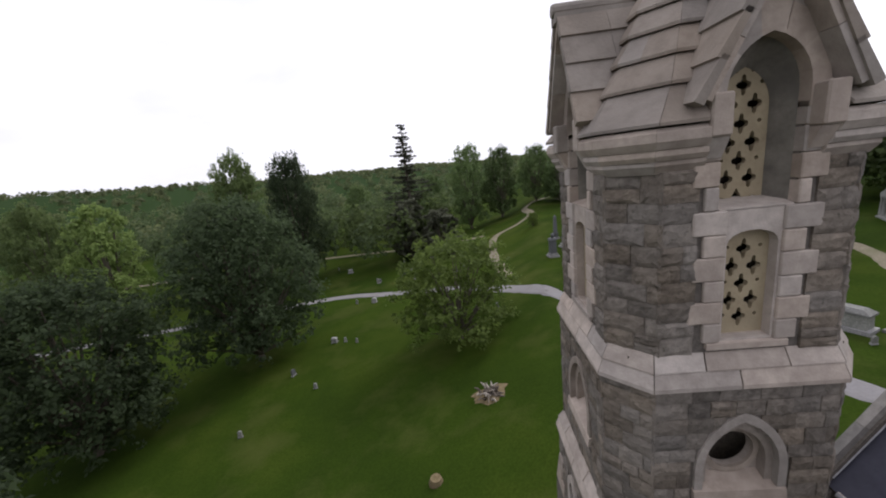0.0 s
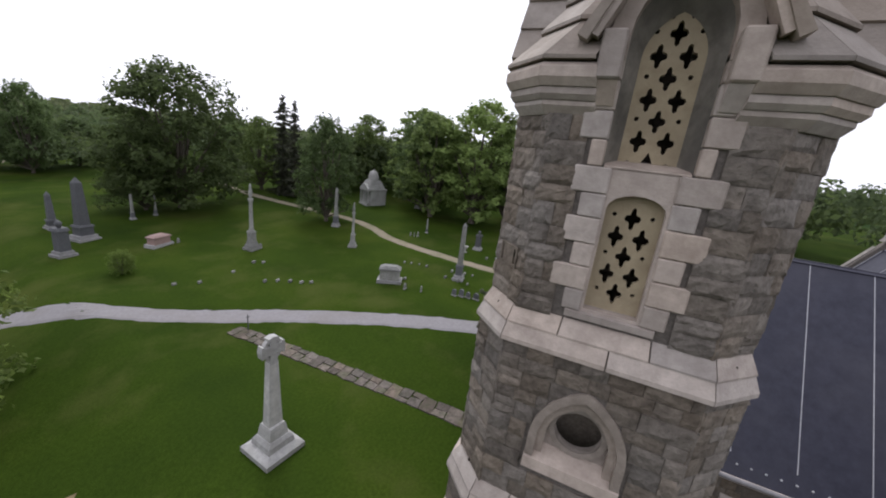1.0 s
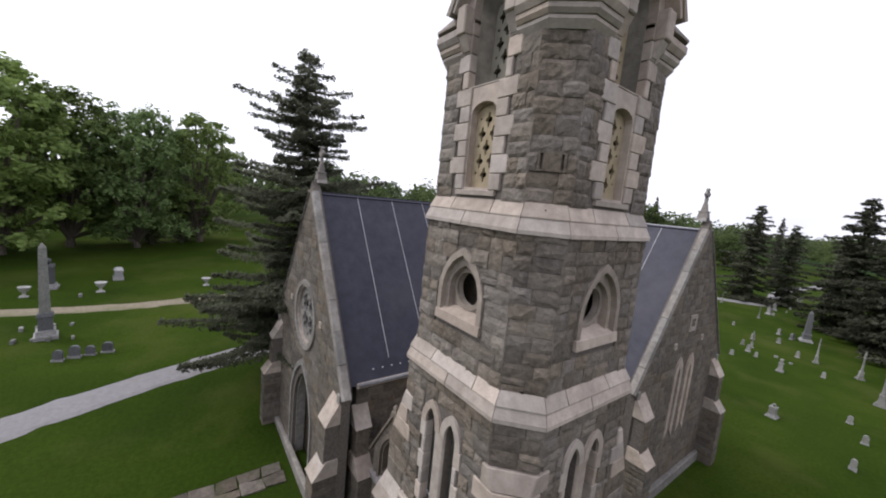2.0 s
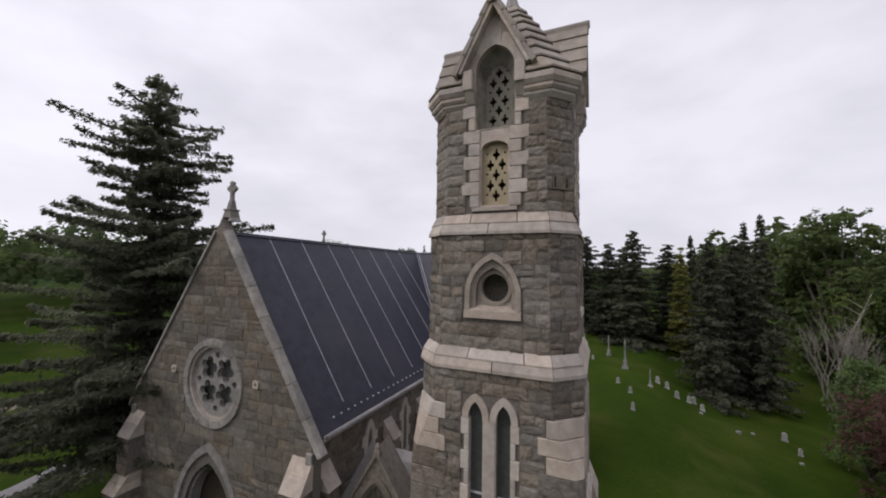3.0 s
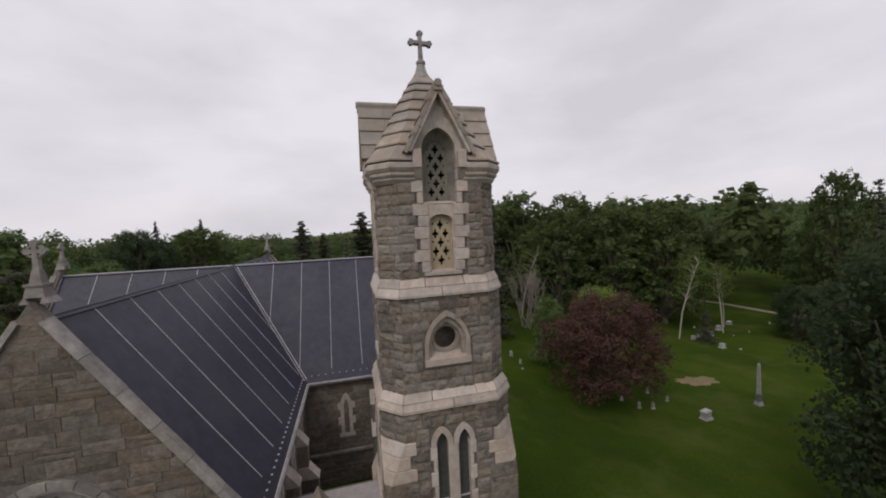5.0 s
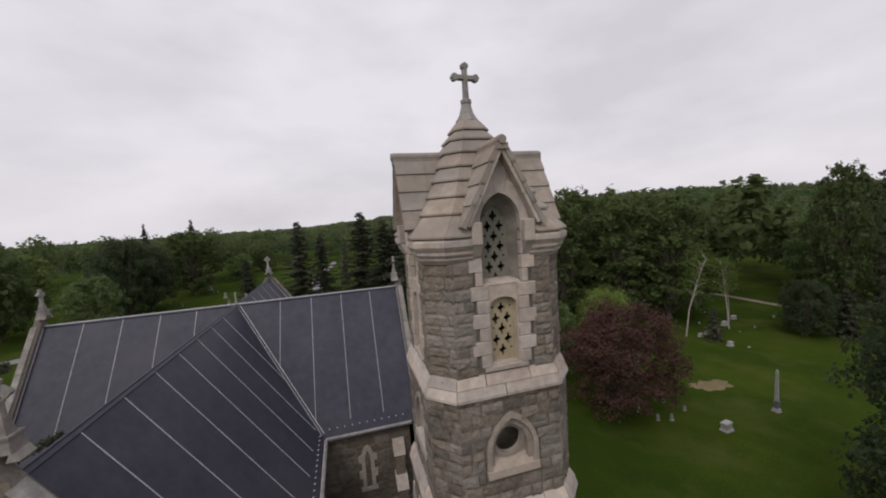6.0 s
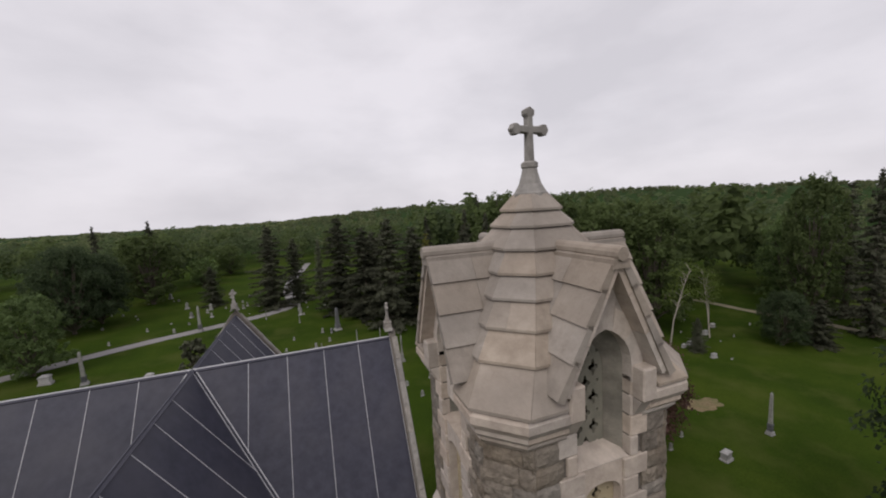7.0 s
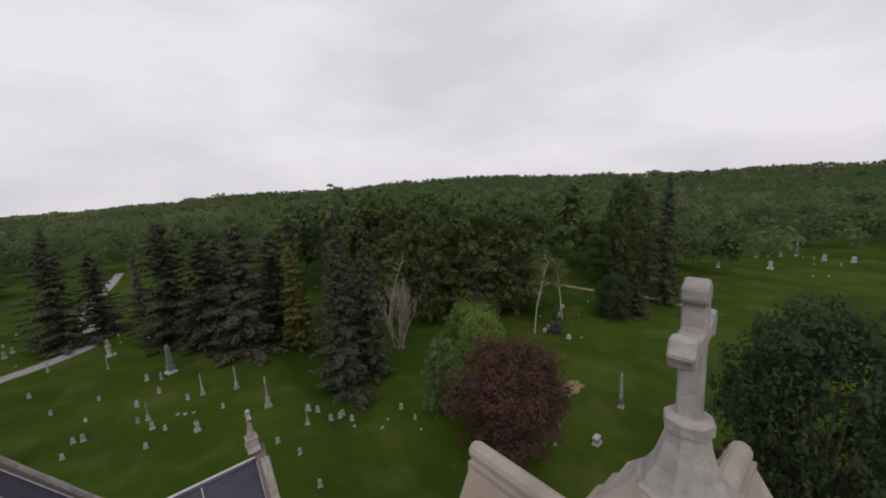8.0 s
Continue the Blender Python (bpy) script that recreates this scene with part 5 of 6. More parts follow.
lane("path", [(-1, -40), (-0.5, -60), (-2.5, -73), (-8, -77.5), (-11.9, -83), (-12.6, -96), (-19, -104), (-30, -112)], 1.8, gravel, "pale gravel path climbing the slope", "path")
lane("path", [(96, -72), (62, -80), (40, -84), (18, -82), (0, -78)], 2.0, gravel, "pale gravel lane beyond the trees", "path")
lane("path", [(66, 70), (73, 58), (75.5, 49), (76, 40), (78, 29), (77, 18)], 2.0, gravel, "pale gravel path among graves", "path")


def patch(name, cx, cy, rx, ry, mat, label, category, seed=1, lift=0.06):
    r = random.Random(seed)
    ring = 26
    verts = [(cx, cy, terrain(cx, cy) + lift)]
    for k in range(ring):
        a = 2 * math.pi * k / ring
        s = r.uniform(0.7, 1.15)
        x, y = cx + rx * s * math.cos(a), cy + ry * s * math.sin(a)
        verts.append((x * 0.5 + cx * 0.5, y * 0.5 + cy * 0.5, terrain(x * 0.5 + cx * 0.5, y * 0.5 + cy * 0.5) + lift))
        verts.append((x, y, terrain(x, y) - 0.01))
    faces = []
    for k in range(ring):
        a, b = 1 + 2 * k, 1 + 2 * ((k + 1) % ring)
        faces += [(0, a, b), (a, a + 1, b + 1, b)]
    ob = from_arrays(name, verts, faces, mat)
    return tagged(ob, label, category, kind="structure")


patch("bare_patch", 34, 20.4, 3.0, 1.3, bare_earth, "patch of bare sandy earth in the lawn", "bare ground", 3)
patch("bare_patch", 3.1, -15.6, 1.5, 1.1, bare_earth, "ring of bare earth in the lawn", "bare ground", 4)

# flagstone walk from the lane to the south portal
walkway = thing("flagstone_walk", "uneven brown flagstone walk laid in the lawn", "walkway", kind="structure")
frng = random.Random(5)
line = smooth_line([(-7.75, -20.4), (-8.0, -16.5), (-8.25, -12), (-8.4, -7.5), (-8.5, -2.4)], 7)
i = 0.0
for a, b in zip(line, line[1:]):
    d = (b - a).normalized()
    s = Vector((-d.y, d.x, 0))
    n_across = 1 if frng.random() < 0.3 else 2
    w = 1.05
    edges = [-w / 2, w / 2] if n_across == 1 else [-w / 2, frng.uniform(-0.15, 0.15), w / 2]
    for e0, e1 in zip(edges, edges[1:]):
        bm = bmesh.new()
        j = lambda: frng.uniform(-0.06, 0.06)
        top = []
        for q, o in ((a, e0 + 0.02), (a, e1 - 0.02), (b, e1 - 0.02), (b, e0 + 0.02)):
            p = q + s * (-o) + d * (0.02 if q is a else -0.02)
            top.append((p.x + j(), p.y + j(), terrain(p.x, p.y) + 0.05 + frng.uniform(0, 0.02)))
        prism(bm, [(x, y, z - 0.12) for x, y, z in top], top)
        bmesh.ops.recalc_face_normals(bm, faces=bm.faces[:])
        part("flagstone", bm, flag, walkway)

# ================= monuments =================
marble = material("weathered_white_marble", (0.36, 0.355, 0.34), (0.54, 0.53, 0.505), 6, 0.7, 0.2, 30, (0.28, 0.275, 0.25), 1.5, 0.5, vary=0.15)
weathered = material("lichened_grey_stone", (0.18, 0.18, 0.166), (0.315, 0.31, 0.29), 8, 0.85, 0.3, 30, (0.14, 0.145, 0.125), 1.5, 0.5, vary=0.25)
granite = material("grey_granite", (0.24, 0.235, 0.235), (0.40, 0.39, 0.385), 14, 0.7, 0.2, 40, (0.17, 0.17, 0.165), 1.2, 0.5, vary=0.2)
dark_granite = material("dark_grey_granite", (0.07, 0.072, 0.078), (0.14, 0.142, 0.15), 14, 0.6, 0.2, 40, (0.10, 0.10, 0.10), 1.2, 0.4, vary=0.2)
pink_granite = material("pink_granite", (0.26, 0.17, 0.15), (0.40, 0.29, 0.26), 14, 0.7, 0.2, 40, (0.2, 0.15, 0.13), 1.2, 0.4)


def stand(x, y, rz=0.0, s=1.0, lean=0.0):
    return pose(x, y, terrain(x, y) - 0.03, lean, 0, rz) @ Matrix.Diagonal((s, s, s, 1))


def stacked(name, steps, mat, parent, **k):
    bm = bmesh.new()
    block_stack(bm, steps)
    bmesh.ops.recalc_face_normals(bm, faces=bm.faces[:])
    return part(name, bm, mat, parent, **k)


def obelisk(label, mat, h=5.0, w=0.32):
    o = thing("obelisk", label, "obelisk", "cemetery obelisks")
    stacked("base", [(w * 2.1, w * 2.1, -0.3, 0.22), (w * 1.75, w * 1.7, 0.22, 0.5)], granite, o)
    stacked("die", [(w * 1.3, w * 1.25, 0.5, 1.25), (w * 1.5, w * 1.3, 1.25, 1.42)], dark_granite, o, label="dark polished granite die")
    stacked("shaft", [(w, w * 0.68, 1.42, h - w * 1.2), (w * 0.68, 0.01, h - w * 1.2, h)], mat, o)
    return o


def column_monument(label, h=5.0):
    o = thing("column_monument", label, "monument")
    stacked("base", [(0.75, 0.75, -0.3, 0.2), (0.6, 0.58, 0.2, 0.45), (0.48, 0.42, 0.45, 0.75)], weathered, o)
    stacked("pedestal", [(0.36, 0.34, 0.75, 1.5), (0.42, 0.34, 1.5, 1.65)], weathered, o)
    bm = bmesh.new()
    lathe(bm, [(0.3, 1.65), (0.3, 1.75), (0.24, 1.85), (0.2, h * 0.72), (0.26, h * 0.74), (0.3, h * 0.76), (0.3, h * 0.78)], seg=14)
    part("column", bm, weathered, o, smooth=True)
    bm = bmesh.new()
    lathe(bm, [(0.12, h * 0.78), (0.2, h * 0.82), (0.22, h * 0.87), (0.16, h * 0.91), (0.13, h * 0.93), (0.15, h * 0.96), (0.08, h * 0.985), (0.02, h)], seg=10)
    part("figure", bm, weathered, o, "weathered pale stone figure", smooth=True)
    return o


def headstone(label, mat, w=0.5, h=0.7, round_top=True):
    o = thing("headstone", label, "headstone", "graves")
    stacked("base", [(w * 0.65, w * 0.62, -0.2, 0.14, 0.45)], granite, o)
    top = arch(w / 2, 0.14, h * 0.72, h, 5) if round_top else [(w / 2, 0.14), (w / 2, h), (-w / 2, h), (-w / 2, 0.14)]
    bm = plate(top, [], -0.09, 0.09)
    part("slab", bm, mat, o)
    return o


def block_grave(label, mat, w=1.2, d=0.6, h=0.9):
    o = thing("grave_monument", label, "grave monument", "graves")
    stacked("base", [(w * 0.62, w * 0.6, -0.2, 0.25, d / w)], granite, o)
    stacked("die", [(w * 0.48, w * 0.46, 0.25, h * 0.85, d / w)], mat, o)
    stacked("cap", [(w * 0.53, w * 0.53, h * 0.85, h * 0.95, d / w), (w * 0.53, w * 0.3, h * 0.95, h * 1.12, d / w)], mat, o)
    return o


def pedestal_grave(label, mat, h=1.6):
    o = thing("pedestal_monument", label, "grave monument", "graves")
    stacked("base", [(0.5, 0.5, -0.2, 0.2), (0.4, 0.38, 0.2, 0.4)], granite, o)
    stacked("die", [(0.3, 0.28, 0.4, h * 0.72), (0.36, 0.3, h * 0.72, h * 0.8)], mat, o)
    bm = bmesh.new()
    lathe(bm, [(0.1, h * 0.8), (0.16, h * 0.88), (0.19, h * 0.94), (0.1, h * 0.98), (0.03, h)], seg=10)
    part("urn", bm, mat, o, smooth=True)
    return o


def marker(label, mat):
    o = thing("grave_marker", label, "grave marker", "small markers")
    bm = bmesh.new()
    box(bm, -0.22, 0.22, -0.12, 0.12, -0.1, 0.3, 0.04)
    part("block", bm, mat, o)
    return o


def copy_at(proto, m):
    """A copy at the pose m, whatever the size of the first one."""
    s = proto.scale
    return copy_thing(proto, m @ Matrix.Diagonal((1 / s[0], 1 / s[1], 1 / s[2], 1)))


def put_copies(proto, places, rnd, s=(0.85, 1.15), face=0.0, wobble=12, first=True, tall=1.0):
    for i, (x, y) in enumerate(places):
        m = stand(x, y, face + rnd.uniform(-wobble, wobble), rnd.uniform(*s), rnd.uniform(-3, 3)) @ Matrix.Diagonal((1, 1, tall * rnd.uniform(0.9, 1.15), 1))
        if i == 0 and first:
            proto.matrix_basis = m
        else:
            copy_at(proto, m)


mrng = random.Random(31)
# the tall cross on the south lawn
cross = thing("cross_monument", "tall pale granite cross with ring head on stepped base", "monument")
stacked("base", [(0.98, 0.98, -0.4, 0.22), (0.98, 0.72, 0.22, 0.36), (0.66, 0.62, 0.36, 0.58), (0.62, 0.5, 0.58, 0.72)], marble, cross)
stacked("pedestal", [(0.46, 0.40, 0.72, 1.1), (0.40, 0.36, 1.1, 1.2)], marble, cross)
stacked("shaft", [(0.33, 0.21, 1.2, 3.75, 0.72)], marble, cross)
bm = plate(cross_outline(0.17, 0.56, 4.75, 3.7, 4.25, 1.35), [], -0.16, 0.16)
part("cross_head", bm, marble, cross)
bm = plate(circle(0.44, 0, 4.25, 24), [circle(0.33, 0, 4.25, 24)], -0.1, 0.1)
part("ring", bm, marble, cross)
cross.matrix_basis = stand(-2.6, -10.75, -6) @ Matrix.Diagonal((0.9, 0.9, 1.12, 1))

ob1 = obelisk("grey weathered obelisk on dark polished base", weathered, 5.2, 0.22)
ob1.matrix_basis = stand(-24.7, -11.8, 10, 1.08)
copy_at(ob1, stand(-31.1, -32.5, 20, 1.0))
copy_at(ob1, stand(-49.7, -30.4, 0, 1.05))
copy_at(ob1, stand(-36.9, -21.8, 0, 0.4))
copy_at(ob1, stand(34.4, 14.6, 0, 0.8) @ Matrix.Diagonal((0.75, 0.75, 1, 1)))
copy_at(ob1, stand(-20.6, 55.6, 0, 0.75))
copy_at(ob1, stand(-26.6, 39.9, 15, 0.7, 6))
copy_at(ob1, stand(-17.0, -51.1, 0, 0.6))
copy_at(ob1, stand(-19.6, -51.4, 0, 0.5))
copy_at(ob1, stand(154.7, 36.4, 0, 1.2))
ob_dark = obelisk("dark granite obelisk on a base", dark_granite, 5.6, 0.4)
ob_dark.matrix_basis = stand(-10.6, -46.3, 10, 1.1)
copy_at(ob_dark, stand(-10.4, -52.3, 0, 0.7))
copy_at(ob_dark, stand(-1.6, 48.0, 20, 0.6))
col = column_monument("tall pale weathered stone column with finial figure", 5.6)
col.matrix_basis = stand(-18.6, -32.6, 5, 1.22) @ Matrix.Diagonal((0.68, 0.68, 1, 1))
copy_at(col, stand(-25.9, -25.5, 30, 0.92) @ Matrix.Diagonal((0.68, 0.68, 1, 1)))
# slender monuments of the north lawn
for x, y, h, w in ((4.4, 32.9, 3.0, 0.8), (0.3, 39.8, 2.3, 0.7), (3.0, 38.6, 2.4, 0.75), (6.1, 28.0, 1.5, 0.9), (0.4, 64.1, 2.9, 0.8), (-3.9, 38.5, 1.7, 0.8), (-13.9, 46.4, 1.8, 0.6), (-12.2, 58.8, 1.5, 0.8), (-7.0, 54.8, 1.5, 0.8)):
    copy_at(col, stand(x, y, x * 40, h / 5.6) @ Matrix.Diagonal((w, w, 1, 1)))
sarc = block_grave("broad weathered stone tomb with sloped cap", weathered, 2.3, 1.2, 1.2)
sarc.matrix_basis = stand(-20.4, -16.8, -64, 1.1) @ Matrix.Diagonal((0.72, 0.8, 1.05, 1))
pinkg = block_grave("low pink granite tomb", pink_granite, 1.5, 0.8, 0.9)
pinkg.matrix_basis = stand(-13.8, -39.8, 15, 1.2)
urnm = pedestal_grave("dark granite pedestal monument with urn", dark_granite, 2.4)
urnm.matrix_basis = stand(-7.6, -42.3, 10, 1.35)
copy_at(urnm, stand(-34.8, -13.6, 0, 1.0))
pale_ped = pedestal_grave("pale stone pedestal monument with urn", weathered, 1.75)
put_copies(pale_ped, [(-3.7, 47.8), (-3.0, 62.3), (0.7, 23.2), (-0.9, 33.5), (17.7, -67.5)], mrng, s=(0.38, 0.6))
blk = block_grave("grey granite grave block on base", granite, 1.1, 0.7, 1.0)
put_copies(blk, [(18.8, -45.2), (20.7, -32.8), (29.1, -66.1), (-36.8, -9.8), (26.6, 13.4), (47.6, 32.8), (51.6, 33.8), (-30.4, 41.4), (55.9, 35.4), (60.6, 37.4), (-31.8, 32.9), (-20.8, 38.8)], mrng, s=(0.5, 0.85))
hs_white = headstone("small weathered pale marble headstone", weathered, 0.42, 0.62)
put_copies(hs_white, [(-20.2, -13.4), (-19.8, -14.8), (6.9, 30.0), (7.6, 29.7), (8.1, 28.1), (9.8, 27.6), (-4.6, 41.9), (-4.6, 38.6), (-8.1, 42.4), (-10.6, 46.0), (-12.7, 51.8), (-9.0, 36.9), (-8.6, 39.0), (-8.0, 38.8), (-7.4, 46.3),
                      (25.3, 18.5), (19.7, 19.4), (21.3, 17.3), (21.9, 15.8), (23.2, 15.6), (15.2, 25.6), (26.0, 16.8), (1.3, 35.6), (-2.9, 43.5), (-0.9, 39.8), (-2.9, 35.6), (-4.2, 33.9), (-3.7, 36.6), (3.5, 27.1), (9.4, 28.6), (9.0, 28.3), (15.1, 27.8), (4.3, 24.6), (4.2, 20.7),
                      (-24.0, 56.1), (-27.9, 58.1), (-30.2, 52.9), (58.8, 32.8), (154.9, 33.3), (157.9, 26.9), (133.9, 25.3), (-34.3, -22.8), (-34.4, -22.3), (-34.6, -21.9), (21.8, -45.9), (17.6, -31.7), (19.2, -32.4), (19.0, -23.0), (23.0, -17.5),
                      (-19.3, -32.2), (-15.4, -39.5), (33.4, -59.2), (37.2, -63.7), (33.0, -69.9)], mrng, s=(0.5, 0.78), tall=1.4)
hs_dark = headstone("small dark slate headstone", dark_granite, 0.45, 0.65)
put_copies(hs_dark, [(-21.2, -10.7), (-21.4, -10.1), (-21.5, -9.5), (-21.6, -8.8), (22.7, -26.2), (35.9, -89.4), (1.2, -30.4), (-2.5, 47.1)], mrng, wobble=6, face=75)
low = marker("low pale stone grave marker", weathered)
put_copies(low, [(9.5, 26.6), (11.6, 25.5), (14.6, 23.9), (-25.3, -18.2), (-25.5, -17.5), (-25.8, -16.7), (-25.7, -15.8), (-26.1, -13.1), (-26.3, -12.5), (-26.3, -11.8), (-26.4, -11.0), (-24.3, -13.0), (-24.4, -12.3), (-24.2, -11.6), (-24.1, -10.6), (-21.6, -15.9),
                 (-16.2, -29.3), (-16.7, -28.6), (-9.5, -29.8), (-10.8, -28.7), (-13.7, -28.7), (-13.9, -25.0), (-14.6, -24.3), (-15.1, -23.4), (-15.5, -22.5), (-16.0, -21.9),
                 (-1.9, 37.4), (-1.4, 37.0), (-0.8, 36.7), (12.8, 26.6), (-32.2, -11.5)], mrng, s=(0.5, 0.85))
# graves scattered through the north lawn, too far off to read one by one
grv = random.Random(77)
for _ in range(46):
    x, y = grv.uniform(-38, -6), grv.uniform(58, 84)
    if abs(x + 11) < 3.5:
        continue
    copy_at(grv.choice((hs_white, hs_white, low, pale_ped)), stand(x, y, grv.uniform(-15, 15), grv.uniform(0.45, 0.75)))
for _ in range(9):
    copy_at(grv.choice((hs_white, low, blk)), stand(grv.uniform(38, 70), grv.uniform(22, 45), grv.uniform(-15, 15), grv.uniform(0.5, 0.85)))
for _ in range(18):
    copy_at(grv.choice((hs_white, low, blk, pale_ped)), stand(grv.uniform(112, 150), grv.uniform(-12, 24), grv.uniform(-15, 15), grv.uniform(0.9, 1.4)))
copy_at(ob1, stand(142.7, 11.1, 0, 1.0))
for _ in range(16):
    copy_at(grv.choice((hs_white, low, hs_dark)), stand(grv.uniform(3, 22), grv.uniform(-70, -52), grv.uniform(-15, 15), grv.uniform(0.8, 1.2)))

# white garden urns on the western slope
urn = thing("planter_urn", "small white stone planter urn on the lawn", "planter", "planter urns")
bm = bmesh.new()
lathe(bm, [(0.22, -0.1), (0.22, 0.08), (0.1, 0.14), (0.09, 0.3), (0.26, 0.45), (0.34, 0.62), (0.38, 0.7), (0.3, 0.7), (0.24, 0.6)], seg=12)
part("bowl", bm, marble, urn, smooth=True)
bm = bmesh.new()
box(bm, -0.26, 0.26, -0.26, 0.26, -0.2, 0.06, 0.02)
part("foot", bm, granite, urn)
put_copies(urn, [(-32.9, -14.5), (-33.2, -10.5), (-33.6, -3.5)], mrng, s=(0.9, 1.1))

# broken stump and brush pile on the lawn
stump = thing("stump", "low pale broken stump in the grass", "stump")
bm = bmesh.new()
lathe(bm, [(0.42, -0.1), (0.38, 0.12), (0.3, 0.34), (0.1, 0.3)], seg=11)
part("wood", bm, bare_earth, stump)
stump.matrix_basis = stand(6.4, -9.5)
pile = thing("brush_pile", "small heap of torn roots and sticks on bare earth", "brush pile")
bark = material("grey_bark", (0.07, 0.058, 0.045), (0.16, 0.135, 0.11), 9, 0.95, 0.5, 25)
pale_bark = material("bleached_dead_wood", (0.24, 0.21, 0.18), (0.38, 0.345, 0.3), 9, 0.9, 0.4, 25)
grey_wood = material("weathered_grey_branches", (0.15, 0.132, 0.112), (0.26, 0.235, 0.205), 9, 0.9, 0.4, 25)
prng = random.Random(9)
for j in range(34):
    bm = bmesh.new()
    a, r0 = prng.uniform(0, 6.28), prng.uniform(0.0, 0.5)
    p = Vector((r0 * math.cos(a), r0 * math.sin(a), prng.uniform(0.0, 0.15)))
    d = Vector((prng.uniform(-1, 1), prng.uniform(-1, 1), prng.uniform(0.1, 0.7))).normalized() * prng.uniform(0.25, 0.6)
    tube(bm, [p, p + d * 0.5 + Vector((0, 0, 0.08)), p + d], [0.07, 0.05, 0.02], 6)
    part("stick", bm, bark if j % 3 else pale_bark, pile)
pile.matrix_basis = stand(3.0, -15.5, 0, 1.5)

# mausoleum on the western slope
maus_stone = material("pale_mausoleum_granite", (0.30, 0.30, 0.285), (0.44, 0.435, 0.41), 8, 0.8, 0.3, 30, (0.21, 0.21, 0.19), 1.0, 0.5)
maus = thing("mausoleum", "pale grey stone mausoleum with columned porch and small dome", "mausoleum")
bm = bmesh.new()
box(bm, -2.6, 2.6, -1.8, 3.0, -0.6, 2.2, 0.06)
part("wall", bm, maus_stone, maus)
bm = bmesh.new()
box(bm, -2.7, 2.7, -2.85, 3.1, 2.2, 2.6, 0.06)
part("entablature", bm, maus_stone, maus)
stacked("steps", [(2.5, 2.5, -0.5, 0.15, 1.25), (2.3, 2.3, 0.15, 0.3, 1.2)], maus_stone, maus)
bm = bmesh.new()
block_stack(bm, [(2.5, 2.3, 2.55, 3.1), (2.05, 1.95, 3.1, 3.5), (1.75, 1.65, 3.5, 3.8)])
part("stepped_roof", bm, maus_stone, maus)
bm = bmesh.new()
lathe(bm, [(1.55, 3.7), (1.52, 4.1), (1.36, 4.6), (1.02, 5.0), (0.55, 5.25), (0.14, 5.32), (0.08, 5.5)], seg=18)
part("dome", bm, maus_stone, maus, smooth=True)
for x in (-2.3, -1.0, 1.0, 2.3):
    bm = bmesh.new()
    lathe(bm, [(0.3, 0.25), (0.3, 0.4), (0.24, 0.45), (0.2, 2.0), (0.28, 2.08), (0.28, 2.2)], x, -2.6, 12)
    part("column", bm, maus_stone, maus, smooth=True)
bm = bmesh.new()
prism(bm, [(-2.7, -2.85, 2.6), (2.7, -2.85, 2.6), (0, -2.85, 3.3)], [(-2.7, -1.2, 2.6), (2.7, -1.2, 2.6), (0, -1.2, 3.3)])
bmesh.ops.recalc_face_normals(bm, faces=bm.faces[:])
part("pediment", bm, maus_stone, maus)
bm = bmesh.new()
box(bm, -0.55, 0.55, -1.86, -1.78, 0.3, 1.9)
part("door", bm, dark_granite, maus, "dark bronze door")
maus.matrix_basis = stand(-46.4, -37.8, 62) @ Matrix.Diagonal((0.6, 0.6, 1.1, 1))

# iron stake by the walk
stake = thing("iron_post", "thin dark iron post at the end of the walk", "post")
bm = bmesh.new()
tube(bm, [(0, 0, -0.2), (0, 0, 1.0), (0.02, 0, 1.25)], [0.035, 0.03, 0.02], 6)
part("rod", bm, dark_granite, stake)
bm = bmesh.new()
box(bm, -0.12, 0.12, -0.02, 0.02, 1.0, 1.06)
part("crossbar", bm, dark_granite, stake)
stake.matrix_basis = stand(-8.2, -19.6)

# ================= trees =================
leaf_dark = foliage("dark_green_leaves", (0.074, 0.100, 0.046), (0.122, 0.166, 0.072))
leaf_mid = foliage("green_leaves", (0.078, 0.106, 0.038), (0.130, 0.174, 0.062))
leaf_light = foliage("light_green_leaves", (0.105, 0.150, 0.034), (0.195, 0.262, 0.066))
leaf_olive = foliage("olive_green_leaves", (0.092, 0.136, 0.050), (0.158, 0.222, 0.080), 0.5)
leaf_fresh = foliage("fresh_green_leaves", (0.122, 0.172, 0.052), (0.215, 0.285, 0.085), 0.5)
leaf_deep = foliage("deep_green_leaves", (0.046, 0.066, 0.033), (0.080, 0.112, 0.052))
leaf_hill = foliage("hillside_leaves", (0.092, 0.114, 0.056), (0.176, 0.204, 0.092), 0.6, 0.02)
leaf_red = foliage("maroon_leaves", (0.068, 0.037, 0.032), (0.116, 0.063, 0.051))
needle = foliage("dark_needles", (0.056, 0.060, 0.040), (0.094, 0.100, 0.064), 0.35)
needle_blue = foliage("grey_green_needles", (0.120, 0.130, 0.088), (0.200, 0.212, 0.144), 0.65)


def leaf_quads(c, nrm, size, rnd, aspect=0.62):
    """Leaf blades: centres, facings and sizes to vertices and faces."""
    n = len(c)
    nrm = nrm / np.maximum(np.linalg.norm(nrm, axis=1, keepdims=True), 1e-6)
    ref = rnd.normal(size=(n, 3))
    t = np.cross(nrm, ref)
    t /= np.maximum(np.linalg.norm(t, axis=1, keepdims=True), 1e-6)
    b = np.cross(nrm, t)
    s = size[:, None]
    v = np.stack([c - t * s * 0.5, c - b * s * 0.5 * aspect + nrm * s * 0.08, c + t * s * 0.5, c + b * s * 0.5 * aspect + nrm * s * 0.08], axis=1).reshape(-1, 3)
    return v


